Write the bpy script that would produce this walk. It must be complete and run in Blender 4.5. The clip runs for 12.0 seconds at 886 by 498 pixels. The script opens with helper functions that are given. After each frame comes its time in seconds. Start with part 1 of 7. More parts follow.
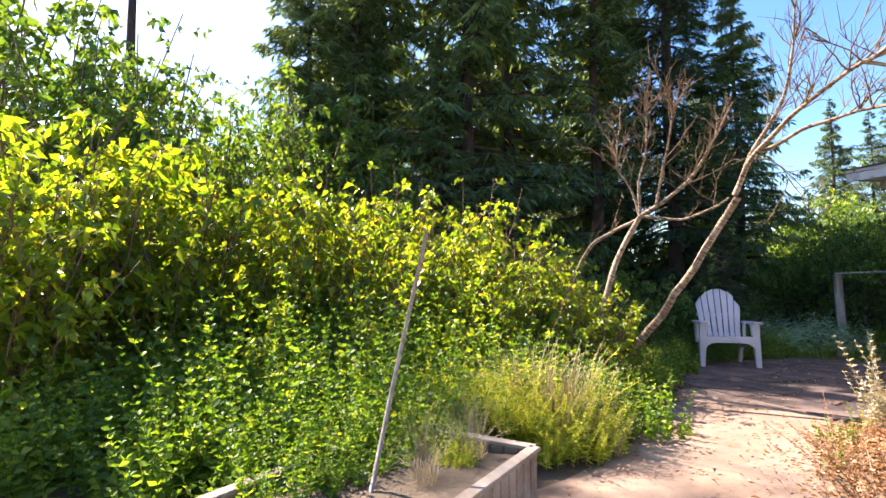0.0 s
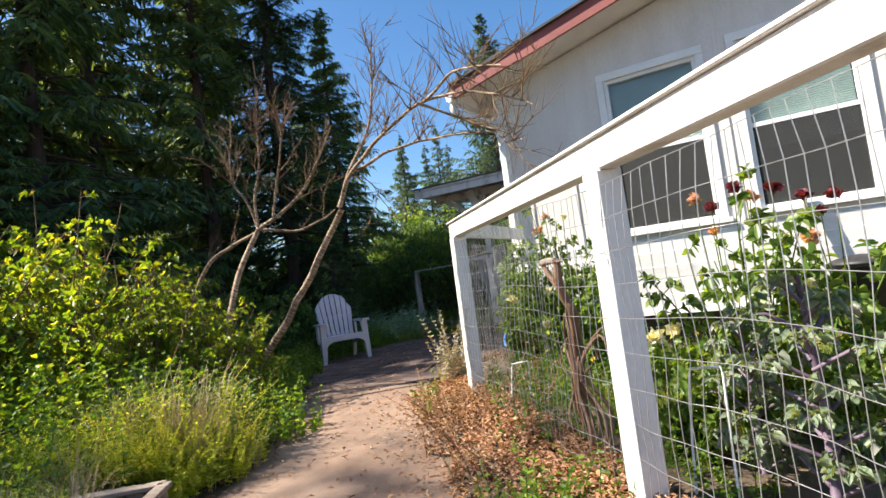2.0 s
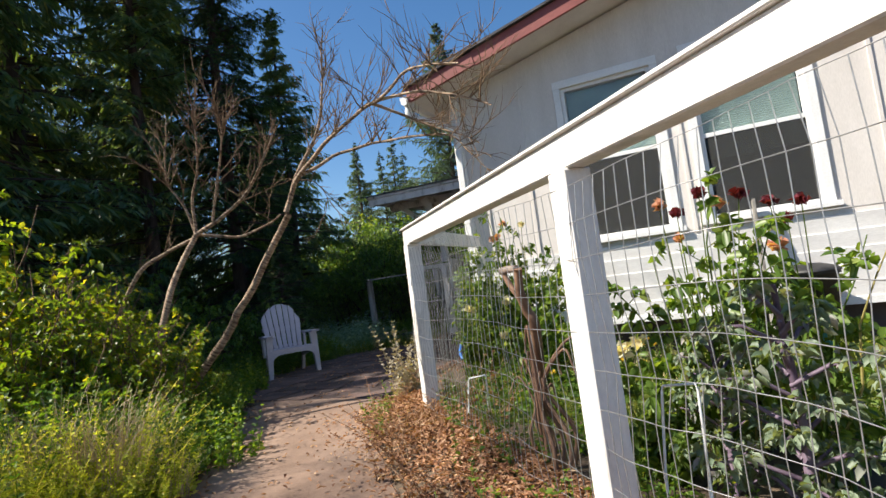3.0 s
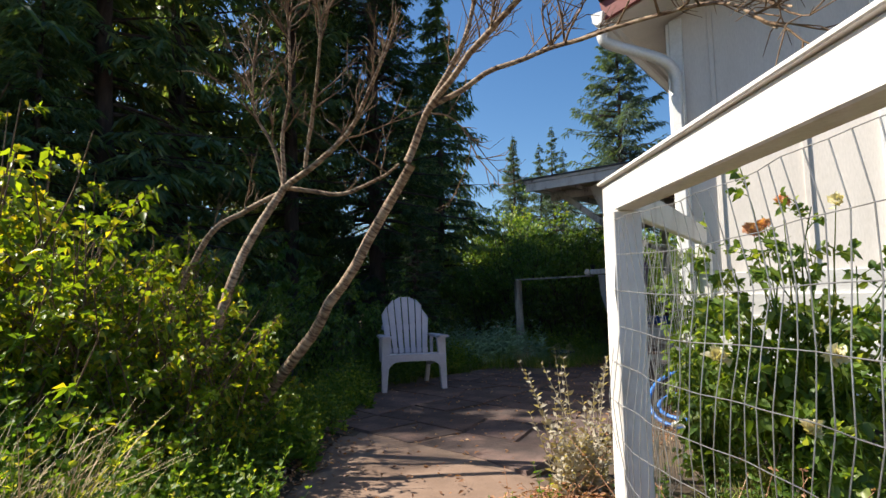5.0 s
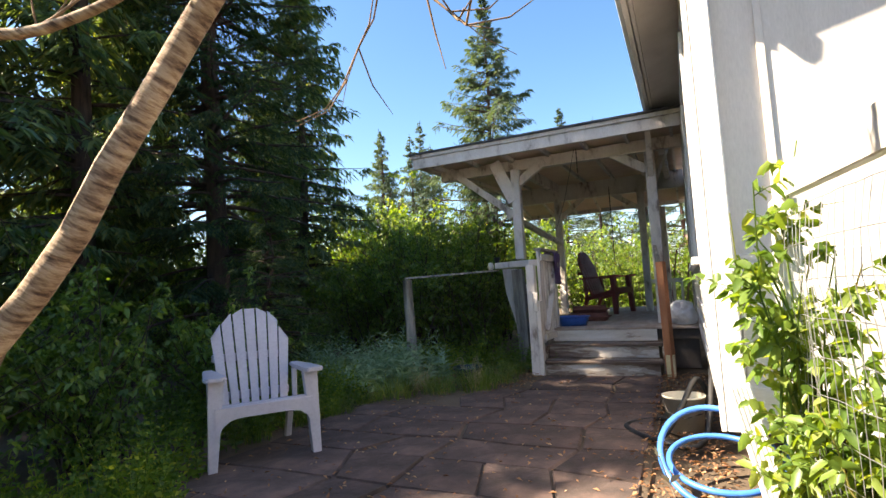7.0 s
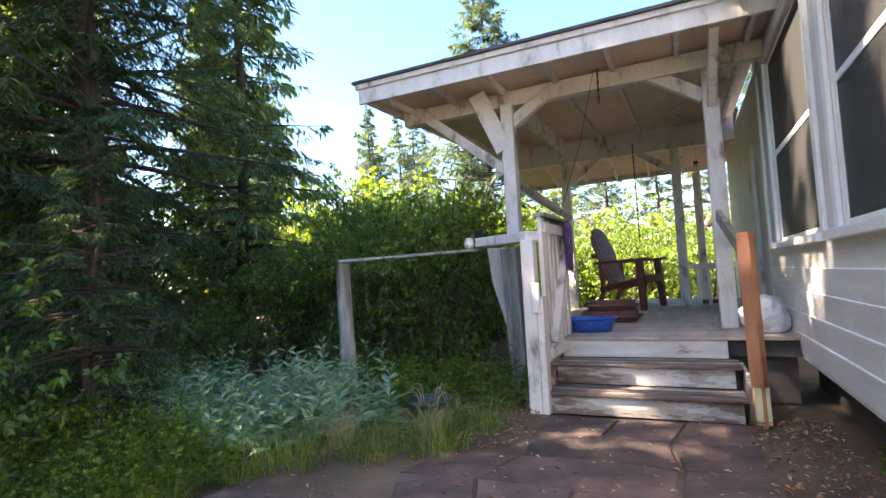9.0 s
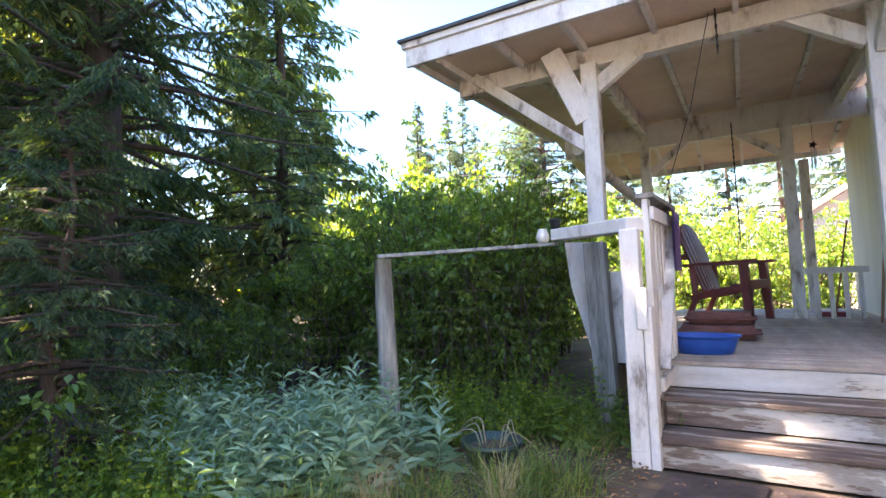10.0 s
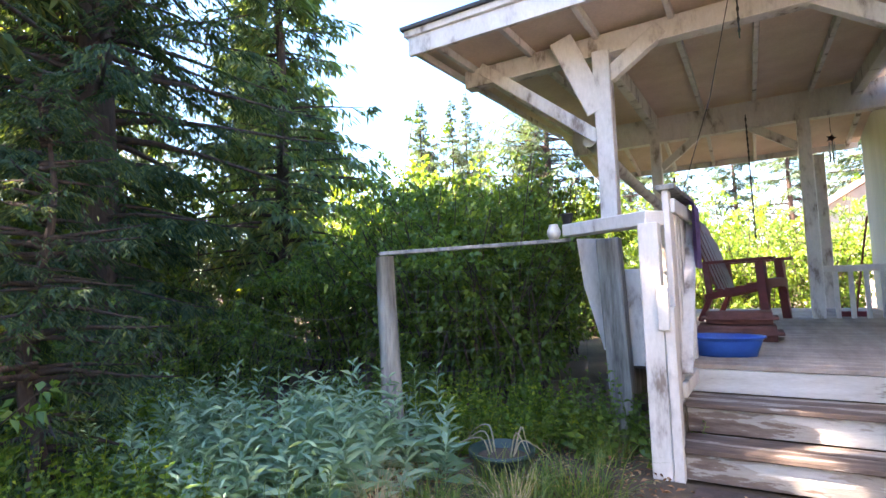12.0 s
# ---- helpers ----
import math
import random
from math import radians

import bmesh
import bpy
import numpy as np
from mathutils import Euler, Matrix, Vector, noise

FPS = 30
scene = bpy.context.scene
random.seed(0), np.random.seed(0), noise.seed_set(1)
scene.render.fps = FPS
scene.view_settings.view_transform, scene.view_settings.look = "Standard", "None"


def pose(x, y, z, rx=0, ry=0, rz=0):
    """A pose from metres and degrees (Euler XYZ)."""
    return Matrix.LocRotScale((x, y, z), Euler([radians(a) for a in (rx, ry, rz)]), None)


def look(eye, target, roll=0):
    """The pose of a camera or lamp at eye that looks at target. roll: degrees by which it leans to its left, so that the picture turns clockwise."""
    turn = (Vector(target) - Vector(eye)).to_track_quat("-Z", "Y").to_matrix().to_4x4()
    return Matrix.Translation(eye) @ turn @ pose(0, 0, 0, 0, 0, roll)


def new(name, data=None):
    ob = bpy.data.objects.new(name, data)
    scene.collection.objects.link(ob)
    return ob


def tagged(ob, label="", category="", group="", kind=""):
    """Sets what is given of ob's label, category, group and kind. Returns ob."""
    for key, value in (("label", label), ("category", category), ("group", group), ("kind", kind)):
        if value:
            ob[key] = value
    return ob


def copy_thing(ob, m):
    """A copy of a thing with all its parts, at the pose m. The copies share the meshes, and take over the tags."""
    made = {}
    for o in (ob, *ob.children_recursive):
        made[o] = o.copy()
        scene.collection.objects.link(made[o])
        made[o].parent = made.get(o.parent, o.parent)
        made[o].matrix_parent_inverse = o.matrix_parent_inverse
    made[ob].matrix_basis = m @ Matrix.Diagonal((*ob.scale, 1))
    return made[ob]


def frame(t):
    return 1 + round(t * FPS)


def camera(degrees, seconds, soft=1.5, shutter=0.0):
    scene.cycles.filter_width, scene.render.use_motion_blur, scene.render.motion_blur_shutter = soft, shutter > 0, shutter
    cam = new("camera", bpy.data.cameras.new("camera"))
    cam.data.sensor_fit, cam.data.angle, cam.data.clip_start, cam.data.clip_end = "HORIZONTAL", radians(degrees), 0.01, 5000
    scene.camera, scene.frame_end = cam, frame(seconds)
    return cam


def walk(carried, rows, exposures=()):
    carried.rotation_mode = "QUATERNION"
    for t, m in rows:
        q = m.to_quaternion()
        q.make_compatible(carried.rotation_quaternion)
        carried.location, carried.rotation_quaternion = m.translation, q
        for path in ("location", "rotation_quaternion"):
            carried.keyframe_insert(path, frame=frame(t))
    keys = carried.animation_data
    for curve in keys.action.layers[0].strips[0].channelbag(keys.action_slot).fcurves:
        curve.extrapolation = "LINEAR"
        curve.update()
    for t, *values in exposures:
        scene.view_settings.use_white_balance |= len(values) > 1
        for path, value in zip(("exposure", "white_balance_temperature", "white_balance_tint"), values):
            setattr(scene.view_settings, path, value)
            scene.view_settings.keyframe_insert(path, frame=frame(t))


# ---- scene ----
cam = camera(81.5, 12.0)


PATH = [
    (0, (1.61, -1.685, 1.212), (-0.261, -0.991, 1.351), 0.0),
    (0.5, (1.55, -1.656, 1.173), (-0.247, -0.789, 1.317), -0.5),
    (1, (1.604, -1.684, 1.156), (0.038, -0.449, 1.313), -3.3),
    (1.5, (1.622, -1.715, 1.127), (0.409, -0.131, 1.268), -5.8),
    (2, (1.632, -1.743, 1.13), (0.67, 0.006, 1.251), -7.4),
    (2.5, (1.604, -1.705, 1.131), (0.763, 0.105, 1.249), -7.8),
    (2.7, (1.583, -1.657, 1.128), (0.785, 0.173, 1.251), -7.7),
    (4.3, (0.886, -0.406, 1.179), (-0.155, 1.292, 1.367), -2.3),
    (4.5, (0.735, -0.203, 1.167), (-0.396, 1.435, 1.357), -1.6),
    (5, (0.334, 0.248, 1.166), (-0.949, 1.772, 1.343), -0.9),
    (5.5, (-0.082, 0.636, 1.154), (-1.403, 2.127, 1.329), -1.2),
    (6, (-0.501, 1.054, 1.17), (-1.743, 2.614, 1.325), -2.0),
    (6.5, (-0.852, 1.474, 1.177), (-1.919, 3.159, 1.329), -2.4),
    (7, (-1.127, 1.905, 1.196), (-1.97, 3.711, 1.362), -3.1),
    (7.2, (-1.205, 2.111, 1.19), (-1.99, 3.942, 1.361), -3.4),
    (8.8, (-1.679, 4.218, 1.19), (-2.499, 6.039, 1.302), -3.3),
    (9, (-1.815, 4.457, 1.197), (-2.663, 6.264, 1.313), -3.1),
    (9.5, (-2.129, 4.982, 1.208), (-3.073, 6.74, 1.338), -2.5),
    (10, (-2.419, 5.384, 1.194), (-3.429, 7.105, 1.327), -2.1),
    (10.5, (-2.543, 5.555, 1.188), (-3.544, 7.281, 1.32), -2.3),
    (11, (-2.546, 5.566, 1.184), (-3.573, 7.277, 1.32), -2.2),
    (11.5, (-2.56, 5.563, 1.193), (-3.615, 7.257, 1.324), -1.8),
    (12, (-2.545, 5.563, 1.183), (-3.566, 7.278, 1.317), -2.2),
]
EXPOSURE = [(0, 2.35, 6800, 18), (0.5, 2.4, 6850, 18), (1.0, 2.35, 6800, 14), (1.5, 1.9, 6900, 12), (2.0, 1.5, 6700, 10), (2.5, 1.25, 6600, 10), (4.5, 0.85, 6600, 10), (5.5, 1.55, 6900, 10), (6.5, 2.1, 7400, 12), (7.2, 2.35, 7900, 14), (9.0, 3.4, 7700, 18), (9.5, 3.7, 7600, 20), (10.5, 4.0, 7400, 22), (12, 4.0, 7400, 22)]
walk(cam, [(t, look(eye, target, roll)) for t, eye, target, roll in PATH], EXPOSURE)

# ---- world, sun ----
SUN_YAW, SUN_EL = 121.0, 47.0
world = bpy.data.worlds.new("sky")
scene.world = world
world.use_nodes = True
wn = world.node_tree
sky = wn.nodes.new("ShaderNodeTexSky")
sky.sky_type, sky.sun_disc = "NISHITA", False
sky.sun_elevation, sky.sun_rotation = radians(SUN_EL), radians(-SUN_YAW)
sky.air_density, sky.dust_density, sky.ozone_density = 1.0, 0.9, 2.6
wn.nodes["Background"].inputs["Strength"].default_value = 0.078
deep = wn.nodes.new("ShaderNodeHueSaturation")
deep.inputs["Saturation"].default_value = 1.25
wn.links.new(sky.outputs[0], deep.inputs["Color"])
wn.links.new(deep.outputs[0], wn.nodes["Background"].inputs["Color"])
sun_dir = Vector((-math.sin(radians(SUN_YAW)) * math.cos(radians(SUN_EL)), math.cos(radians(SUN_YAW)) * math.cos(radians(SUN_EL)), math.sin(radians(SUN_EL))))
sun = new("sun", bpy.data.lights.new("sun", "SUN"))
sun.data.energy, sun.data.angle, sun.data.color = 5.0, radians(0.55), (1.0, 0.93, 0.82)
sun.rotation_euler = sun_dir.to_track_quat("Z", "Y").to_euler()

# ---- materials ----
def nodes_of(name):
    m = bpy.data.materials.new(name)
    m.use_nodes = True
    return m, m.node_tree.nodes, m.node_tree.links


def ramp(n, l, fac, stops):
    r = n.new("ShaderNodeValToRGB")
    els = r.color_ramp.elements
    while len(els) < len(stops):
        els.new(0.5)
    for e, (p, c) in zip(els, stops):
        e.position, e.color = p, (*c, 1)
    l.new(fac, r.inputs[0])
    return r.outputs[0]


def noise_tex(n, l, scale, detail=6, rough=0.6, stretch=None, coord="Object"):
    tc, t = n.new("ShaderNodeTexCoord"), n.new("ShaderNodeTexNoise")
    t.inputs["Scale"].default_value, t.inputs["Detail"].default_value, t.inputs["Roughness"].default_value = scale, detail, rough
    if stretch:
        mp = n.new("ShaderNodeMapping")
        mp.inputs["Scale"].default_value = stretch
        l.new(tc.outputs[coord], mp.inputs[0])
        l.new(mp.outputs[0], t.inputs["Vector"])
    else:
        l.new(tc.outputs[coord], t.inputs["Vector"])
    return t.outputs["Fac"]


def mix(n, l, fac, a, b, mode="MIX"):
    x = n.new("ShaderNodeMix")
    x.data_type, x.blend_type = "RGBA", mode
    for sock, v in ((x.inputs["Factor"], fac), (x.inputs["A"], a), (x.inputs["B"], b)):
        if isinstance(v, (int, float)):
            sock.default_value = v
        elif isinstance(v, tuple):
            sock.default_value = (*v, 1)
        else:
            l.new(v, sock)
    return x.outputs["Result"]


def bump(n, l, height, strength, dist=0.01):
    b = n.new("ShaderNodeBump")
    b.inputs["Strength"].default_value, b.inputs["Distance"].default_value = strength, dist
    l.new(height, b.inputs["Height"])
    return b.outputs[0]


def surface(name, stops, scale=6, rough=0.7, stretch=None, grain=40, bumps=0.3, dist=0.01, metal=0.0, vary=0.0, coord="Object"):
    """A surface with broad stains from a ramp, fine grain and relief; vary shifts each piece a little."""
    m, n, l = nodes_of(name)
    p = n["Principled BSDF"]
    broad = noise_tex(n, l, scale, 6, 0.62, stretch, coord)
    col = ramp(n, l, broad, stops)
    fine = noise_tex(n, l, grain, 4, 0.7, stretch, coord)
    col = mix(n, l, 0.22, col, ramp(n, l, fine, [(0.3, (0.25, 0.25, 0.25)), (0.7, (1, 1, 1))]), "MULTIPLY")
    if vary:
        oi, hs = n.new("ShaderNodeObjectInfo"), n.new("ShaderNodeHueSaturation")
        mr = n.new("ShaderNodeMapRange")
        mr.inputs["To Min"].default_value, mr.inputs["To Max"].default_value = 1 - vary, 1 + vary
        l.new(oi.outputs["Random"], mr.inputs["Value"])
        l.new(mr.outputs[0], hs.inputs["Value"])
        l.new(col, hs.inputs["Color"])
        col = hs.outputs[0]
    l.new(col, p.inputs["Base Color"])
    p.inputs["Roughness"].default_value, p.inputs["Metallic"].default_value = rough, metal
    if bumps:
        l.new(bump(n, l, mix(n, l, 0.5, broad, fine), bumps, dist), p.inputs["Normal"])
    return m


def leaf_mat(name, dark, light, trans=0.45, rough=0.5, third=None):
    """Leaves: colour differs leaf by leaf and clump by clump, and light shines through."""
    m, n, l = nodes_of(name)
    p = n["Principled BSDF"]
    geo = n.new("ShaderNodeNewGeometry")
    stops = [(0.0, dark), (0.75, light)] + ([(1.0, third)] if third else [])
    col = ramp(n, l, geo.outputs["Random Per Island"], stops)
    clump = noise_tex(n, l, 1.1, 3, 0.5)
    col = mix(n, l, 0.5, col, ramp(n, l, clump, [(0.35, (0.5, 0.55, 0.5)), (0.65, (1.0, 1.0, 0.95))]), "MULTIPLY")
    l.new(col, p.inputs["Base Color"])
    p.inputs["Roughness"].default_value = rough
    t = n.new("ShaderNodeBsdfTranslucent")
    l.new(mix(n, l, 1.0, col, (2.0, 1.75, 0.5), "MULTIPLY"), t.inputs["Color"])
    s = n.new("ShaderNodeMixShader")
    s.inputs[0].default_value = trans
    l.new(p.outputs[0], s.inputs[1])
    l.new(t.outputs[0], s.inputs[2])
    l.new(s.outputs[0], n["Material Output"].inputs["Surface"])
    return m


M = {}
M["soil"] = surface("forest_soil", [(0.3, (0.05, 0.035, 0.024)), (0.55, (0.12, 0.085, 0.055)), (0.75, (0.19, 0.13, 0.085))], 1.2, 0.95, None, 30, 0.8, 0.04)
M["path"] = surface("sandy_path", [(0.3, (0.15, 0.095, 0.066)), (0.5, (0.24, 0.16, 0.115)), (0.72, (0.33, 0.235, 0.175))], 1.6, 0.95, None, 55, 0.5, 0.015)
M["stone"] = surface("flagstone", [(0.28, (0.035, 0.026, 0.024)), (0.5, (0.088, 0.06, 0.052)), (0.72, (0.18, 0.11, 0.09))], 3.2, 0.9, None, 28, 1.0, 0.02, vary=0.3, coord="Object")
M["white_wood"] = surface("white_painted_wood", [(0.28, (0.50, 0.47, 0.43)), (0.45, (0.74, 0.72, 0.69)), (0.7, (0.80, 0.79, 0.77))], 5, 0.6, (1, 1, 0.35), 60, 0.25, 0.004)
M["porch_wood"] = surface("worn_white_porch_paint", [(0.33, (0.24, 0.19, 0.16)), (0.39, (0.50, 0.45, 0.42)), (0.46, (0.66, 0.61, 0.57)), (0.7, (0.74, 0.70, 0.67))], 6, 0.65, (1, 1, 0.4), 50, 0.3, 0.005)
M["ceiling_ply"] = surface("porch_ceiling_plywood", [(0.3, (0.60, 0.44, 0.34)), (0.6, (0.74, 0.59, 0.48)), (0.8, (0.78, 0.67, 0.58))], 1.6, 0.75, (1, 1, 1), 45, 0.2, 0.004)
M["siding"] = surface("white_lap_siding", [(0.3, (0.66, 0.64, 0.62)), (0.6, (0.79, 0.78, 0.76)), (0.8, (0.82, 0.81, 0.79))], 2.5, 0.55, (0.4, 0.4, 2), 60, 0.15, 0.003, vary=0.04)
M["upper_wall"] = surface("beige_board_wall", [(0.3, (0.60, 0.56, 0.52)), (0.7, (0.72, 0.68, 0.64))], 1.5, 0.7, (2, 2, 0.4), 50, 0.15, 0.003)
M["fascia"] = surface("red_brown_fascia", [(0.3, (0.17, 0.035, 0.03)), (0.7, (0.28, 0.075, 0.065))], 3, 0.6, (0.5, 1, 1), 50, 0.2, 0.003)
M["shingle"] = surface("dark_shingles", [(0.3, (0.03, 0.03, 0.035)), (0.7, (0.10, 0.10, 0.11))], 5, 0.9, None, 60, 0.6, 0.008)
M["old_wood"] = surface("bare_weathered_wood", [(0.25, (0.12, 0.085, 0.065)), (0.5, (0.27, 0.21, 0.17)), (0.75, (0.40, 0.34, 0.29))], 4, 0.9, (0.25, 1.5, 1.5), 40, 0.6, 0.008, vary=0.12)
M["step_wood"] = surface("peeling_step_paint", [(0.36, (0.13, 0.085, 0.065)), (0.47, (0.22, 0.16, 0.13)), (0.495, (0.40, 0.36, 0.32)), (0.56, (0.36, 0.31, 0.275)), (0.60, (0.56, 0.53, 0.50)), (0.8, (0.60, 0.58, 0.55))], 4.2, 0.8, (0.45, 2.2, 2.2), 38, 0.7, 0.008, vary=0.1)
M["tread"] = surface("bare_brown_tread", [(0.32, (0.075, 0.048, 0.038)), (0.48, (0.15, 0.105, 0.085)), (0.555, (0.20, 0.15, 0.125)), (0.575, (0.40, 0.36, 0.32)), (0.63, (0.30, 0.255, 0.22)), (0.70, (0.46, 0.42, 0.38))], 5.0, 0.85, (0.3, 2.2, 2.2), 38, 0.8, 0.008, vary=0.12)
M["riser_white"] = surface("white_riser_paint", [(0.36, (0.20, 0.145, 0.12)), (0.40, (0.50, 0.46, 0.42)), (0.7, (0.66, 0.64, 0.62))], 4.0, 0.7, (0.5, 2.5, 2.5), 45, 0.4, 0.005)
M["grey_post"] = surface("grey_weathered_post", [(0.3, (0.10, 0.09, 0.08)), (0.5, (0.26, 0.245, 0.22)), (0.72, (0.42, 0.39, 0.35))], 7, 0.9, (2.5, 2.5, 0.3), 50, 0.9, 0.012)
M["orange_wood"] = surface("orange_stained_post", [(0.3, (0.26, 0.10, 0.045)), (0.6, (0.40, 0.17, 0.085)), (0.8, (0.46, 0.26, 0.15))], 4, 0.75, (2, 2, 0.3), 40, 0.4, 0.005)
M["deck"] = surface("worn_deck_boards", [(0.3, (0.26, 0.20, 0.165)), (0.6, (0.42, 0.34, 0.29)), (0.8, (0.50, 0.43, 0.38))], 3, 0.85, (2, 0.3, 2), 40, 0.4, 0.005, vary=0.1)
M["chair_plastic"] = surface("pale_lilac_plastic", [(0.3, (0.44, 0.41, 0.46)), (0.7, (0.54, 0.51, 0.56))], 3, 0.42, None, 50, 0.06, 0.002)
M["red_wood"] = surface("dark_red_wood", [(0.3, (0.11, 0.018, 0.022)), (0.7, (0.19, 0.034, 0.036))], 4, 0.55, (0.4, 2, 2), 40, 0.2, 0.004)
def bark_mat():
    """Bark with rings across a leaning trunk."""
    m, n, l = nodes_of("ringed_bark")
    tc, dot, sc, add = n.new("ShaderNodeTexCoord"), n.new("ShaderNodeVectorMath"), n.new("ShaderNodeVectorMath"), n.new("ShaderNodeVectorMath")
    dot.operation, sc.operation, add.operation = "DOT_PRODUCT", "SCALE", "ADD"
    dot.inputs[1].default_value = (0.543, 0.19, 0.818)
    sc.inputs[0].default_value = (0.543 * 4, 0.19 * 4, 0.818 * 4)
    l.new(tc.outputs["Object"], dot.inputs[0])
    l.new(dot.outputs["Value"], sc.inputs["Scale"])
    l.new(tc.outputs["Object"], add.inputs[0])
    l.new(sc.outputs[0], add.inputs[1])
    t = n.new("ShaderNodeTexNoise")
    t.inputs["Scale"].default_value, t.inputs["Detail"].default_value, t.inputs["Roughness"].default_value = 11, 6, 0.65
    l.new(add.outputs[0], t.inputs["Vector"])
    col = ramp(n, l, t.outputs["Fac"], [(0.36, (0.07, 0.04, 0.025)), (0.45, (0.22, 0.14, 0.09)), (0.55, (0.38, 0.28, 0.19)), (0.72, (0.50, 0.40, 0.30))])
    stain = noise_tex(n, l, 5, 4, 0.6)
    col = mix(n, l, 0.6, col, ramp(n, l, stain, [(0.35, (0.45, 0.42, 0.36)), (0.65, (1, 1, 1))]), "MULTIPLY")
    p = n["Principled BSDF"]
    l.new(col, p.inputs["Base Color"])
    p.inputs["Roughness"].default_value = 0.85
    l.new(bump(n, l, t.outputs["Fac"], 0.9, 0.012), p.inputs["Normal"])
    return m


M["bark"] = bark_mat()
M["twig"] = surface("reddish_twig", [(0.3, (0.10, 0.058, 0.032)), (0.7, (0.25, 0.16, 0.09))], 8, 0.9, None, 40, 0.4, 0.01)
M["dark_bark"] = surface("conifer_bark", [(0.3, (0.03, 0.02, 0.016)), (0.7, (0.10, 0.065, 0.05))], 5, 0.95, (3, 3, 0.4), 40, 0.9, 0.04)
M["wire"] = surface("galvanised_wire", [(0.3, (0.36, 0.36, 0.37)), (0.7, (0.55, 0.55, 0.56))], 20, 0.42, None, 60, 0, 0, metal=0.75)
M["dull_wire"] = surface("dull_fence_wire", [(0.3, (0.06, 0.055, 0.05)), (0.7, (0.17, 0.16, 0.15))], 20, 0.6, None, 60, 0, 0, metal=0.5)
M["rust"] = surface("rusty_rod", [(0.3, (0.20, 0.15, 0.12)), (0.7, (0.42, 0.37, 0.33))], 20, 0.65, None, 60, 0.3, 0.003, metal=0.3)
M["hose"] = surface("blue_hose", [(0.3, (0.03, 0.15, 0.52)), (0.7, (0.05, 0.22, 0.66))], 10, 0.4, None, 60, 0.1, 0.002)
M["blue_tub"] = surface("blue_plastic", [(0.3, (0.012, 0.08, 0.38)), (0.7, (0.025, 0.12, 0.48))], 8, 0.35, None, 60, 0.05, 0.002)
M["black_rubber"] = surface("black_rubber", [(0.3, (0.012, 0.012, 0.013)), (0.7, (0.035, 0.035, 0.036))], 10, 0.55, None, 60, 0.2, 0.003)
M["green_pot"] = surface("dark_green_plastic", [(0.3, (0.01, 0.035, 0.03)), (0.7, (0.025, 0.06, 0.05))], 8, 0.45, None, 60, 0.1, 0.002)
M["bucket"] = surface("cream_plastic", [(0.3, (0.48, 0.45, 0.36)), (0.7, (0.60, 0.57, 0.48))], 6, 0.5, None, 60, 0.1, 0.002)
M["purple_cloth"] = surface("purple_towel", [(0.3, (0.20, 0.12, 0.28)), (0.7, (0.32, 0.20, 0.42))], 8, 0.95, None, 90, 0.6, 0.006)
M["kale_stem"] = surface("purple_kale_stem", [(0.3, (0.09, 0.055, 0.10)), (0.7, (0.20, 0.15, 0.19))], 10, 0.6, None, 60, 0.1, 0.002)
M["brown_cloth"] = surface("brown_red_cushion", [(0.3, (0.12, 0.045, 0.04)), (0.7, (0.22, 0.095, 0.08))], 6, 0.95, None, 80, 0.5, 0.006)
M["white_bag"] = surface("white_bag", [(0.3, (0.62, 0.62, 0.64)), (0.7, (0.78, 0.78, 0.80))], 6, 0.6, None, 50, 0.5, 0.01)
M["ceramic"] = surface("pale_ceramic", [(0.3, (0.58, 0.52, 0.45)), (0.7, (0.72, 0.67, 0.60))], 10, 0.4, None, 50, 0.1, 0.002)
M["dry"] = surface("dry_grass", [(0.3, (0.38, 0.27, 0.14)), (0.7, (0.64, 0.52, 0.32))], 6, 0.9, None, 50, 0, 0)
M["frame_white"] = surface("white_window_frame", [(0.3, (0.72, 0.72, 0.71)), (0.7, (0.82, 0.82, 0.81))], 4, 0.45, None, 50, 0.05, 0.002)
# room darkness put into the colour
M["dark_room"] = surface("interior_shade_tone", [(0.3, (0.02, 0.02, 0.02)), (0.7, (0.05, 0.045, 0.04))], 2, 0.95, None, 30, 0, 0)
M["blind"] = surface("green_grey_blind", [(0.3, (0.30, 0.38, 0.35)), (0.7, (0.40, 0.48, 0.45))], 6, 0.6, None, 40, 0, 0)
M["pink_wall"] = surface("dusty_pink_roof", [(0.3, (0.34, 0.20, 0.17)), (0.7, (0.46, 0.30, 0.26))], 3, 0.8, None, 40, 0.3, 0.01)
M["shed_wall"] = surface("pale_pink_shed_wall", [(0.3, (0.62, 0.50, 0.47)), (0.7, (0.74, 0.63, 0.60))], 2, 0.8, None, 40, 0.1, 0.003)
# dark tone under house and deck, with the shade put into the colour
M["foundation"] = surface("shaded_foundation", [(0.3, (0.05, 0.042, 0.038)), (0.7, (0.12, 0.10, 0.09))], 2, 0.95, None, 30, 0.5, 0.01)
M["log"] = surface("peeled_log", [(0.3, (0.15, 0.075, 0.045)), (0.6, (0.29, 0.17, 0.11)), (0.8, (0.42, 0.29, 0.20))], 4, 0.7, (2, 2, 0.4), 40, 0.5, 0.01)
M["litter"] = leaf_mat("brown_leaf_litter", (0.15, 0.06, 0.03), (0.42, 0.22, 0.12), 0.15, 0.8, (0.58, 0.40, 0.26))
M["shrub"] = leaf_mat("shrub_leaf", (0.085, 0.165, 0.016), (0.22, 0.31, 0.03), 0.55, 0.42, (0.42, 0.36, 0.04))
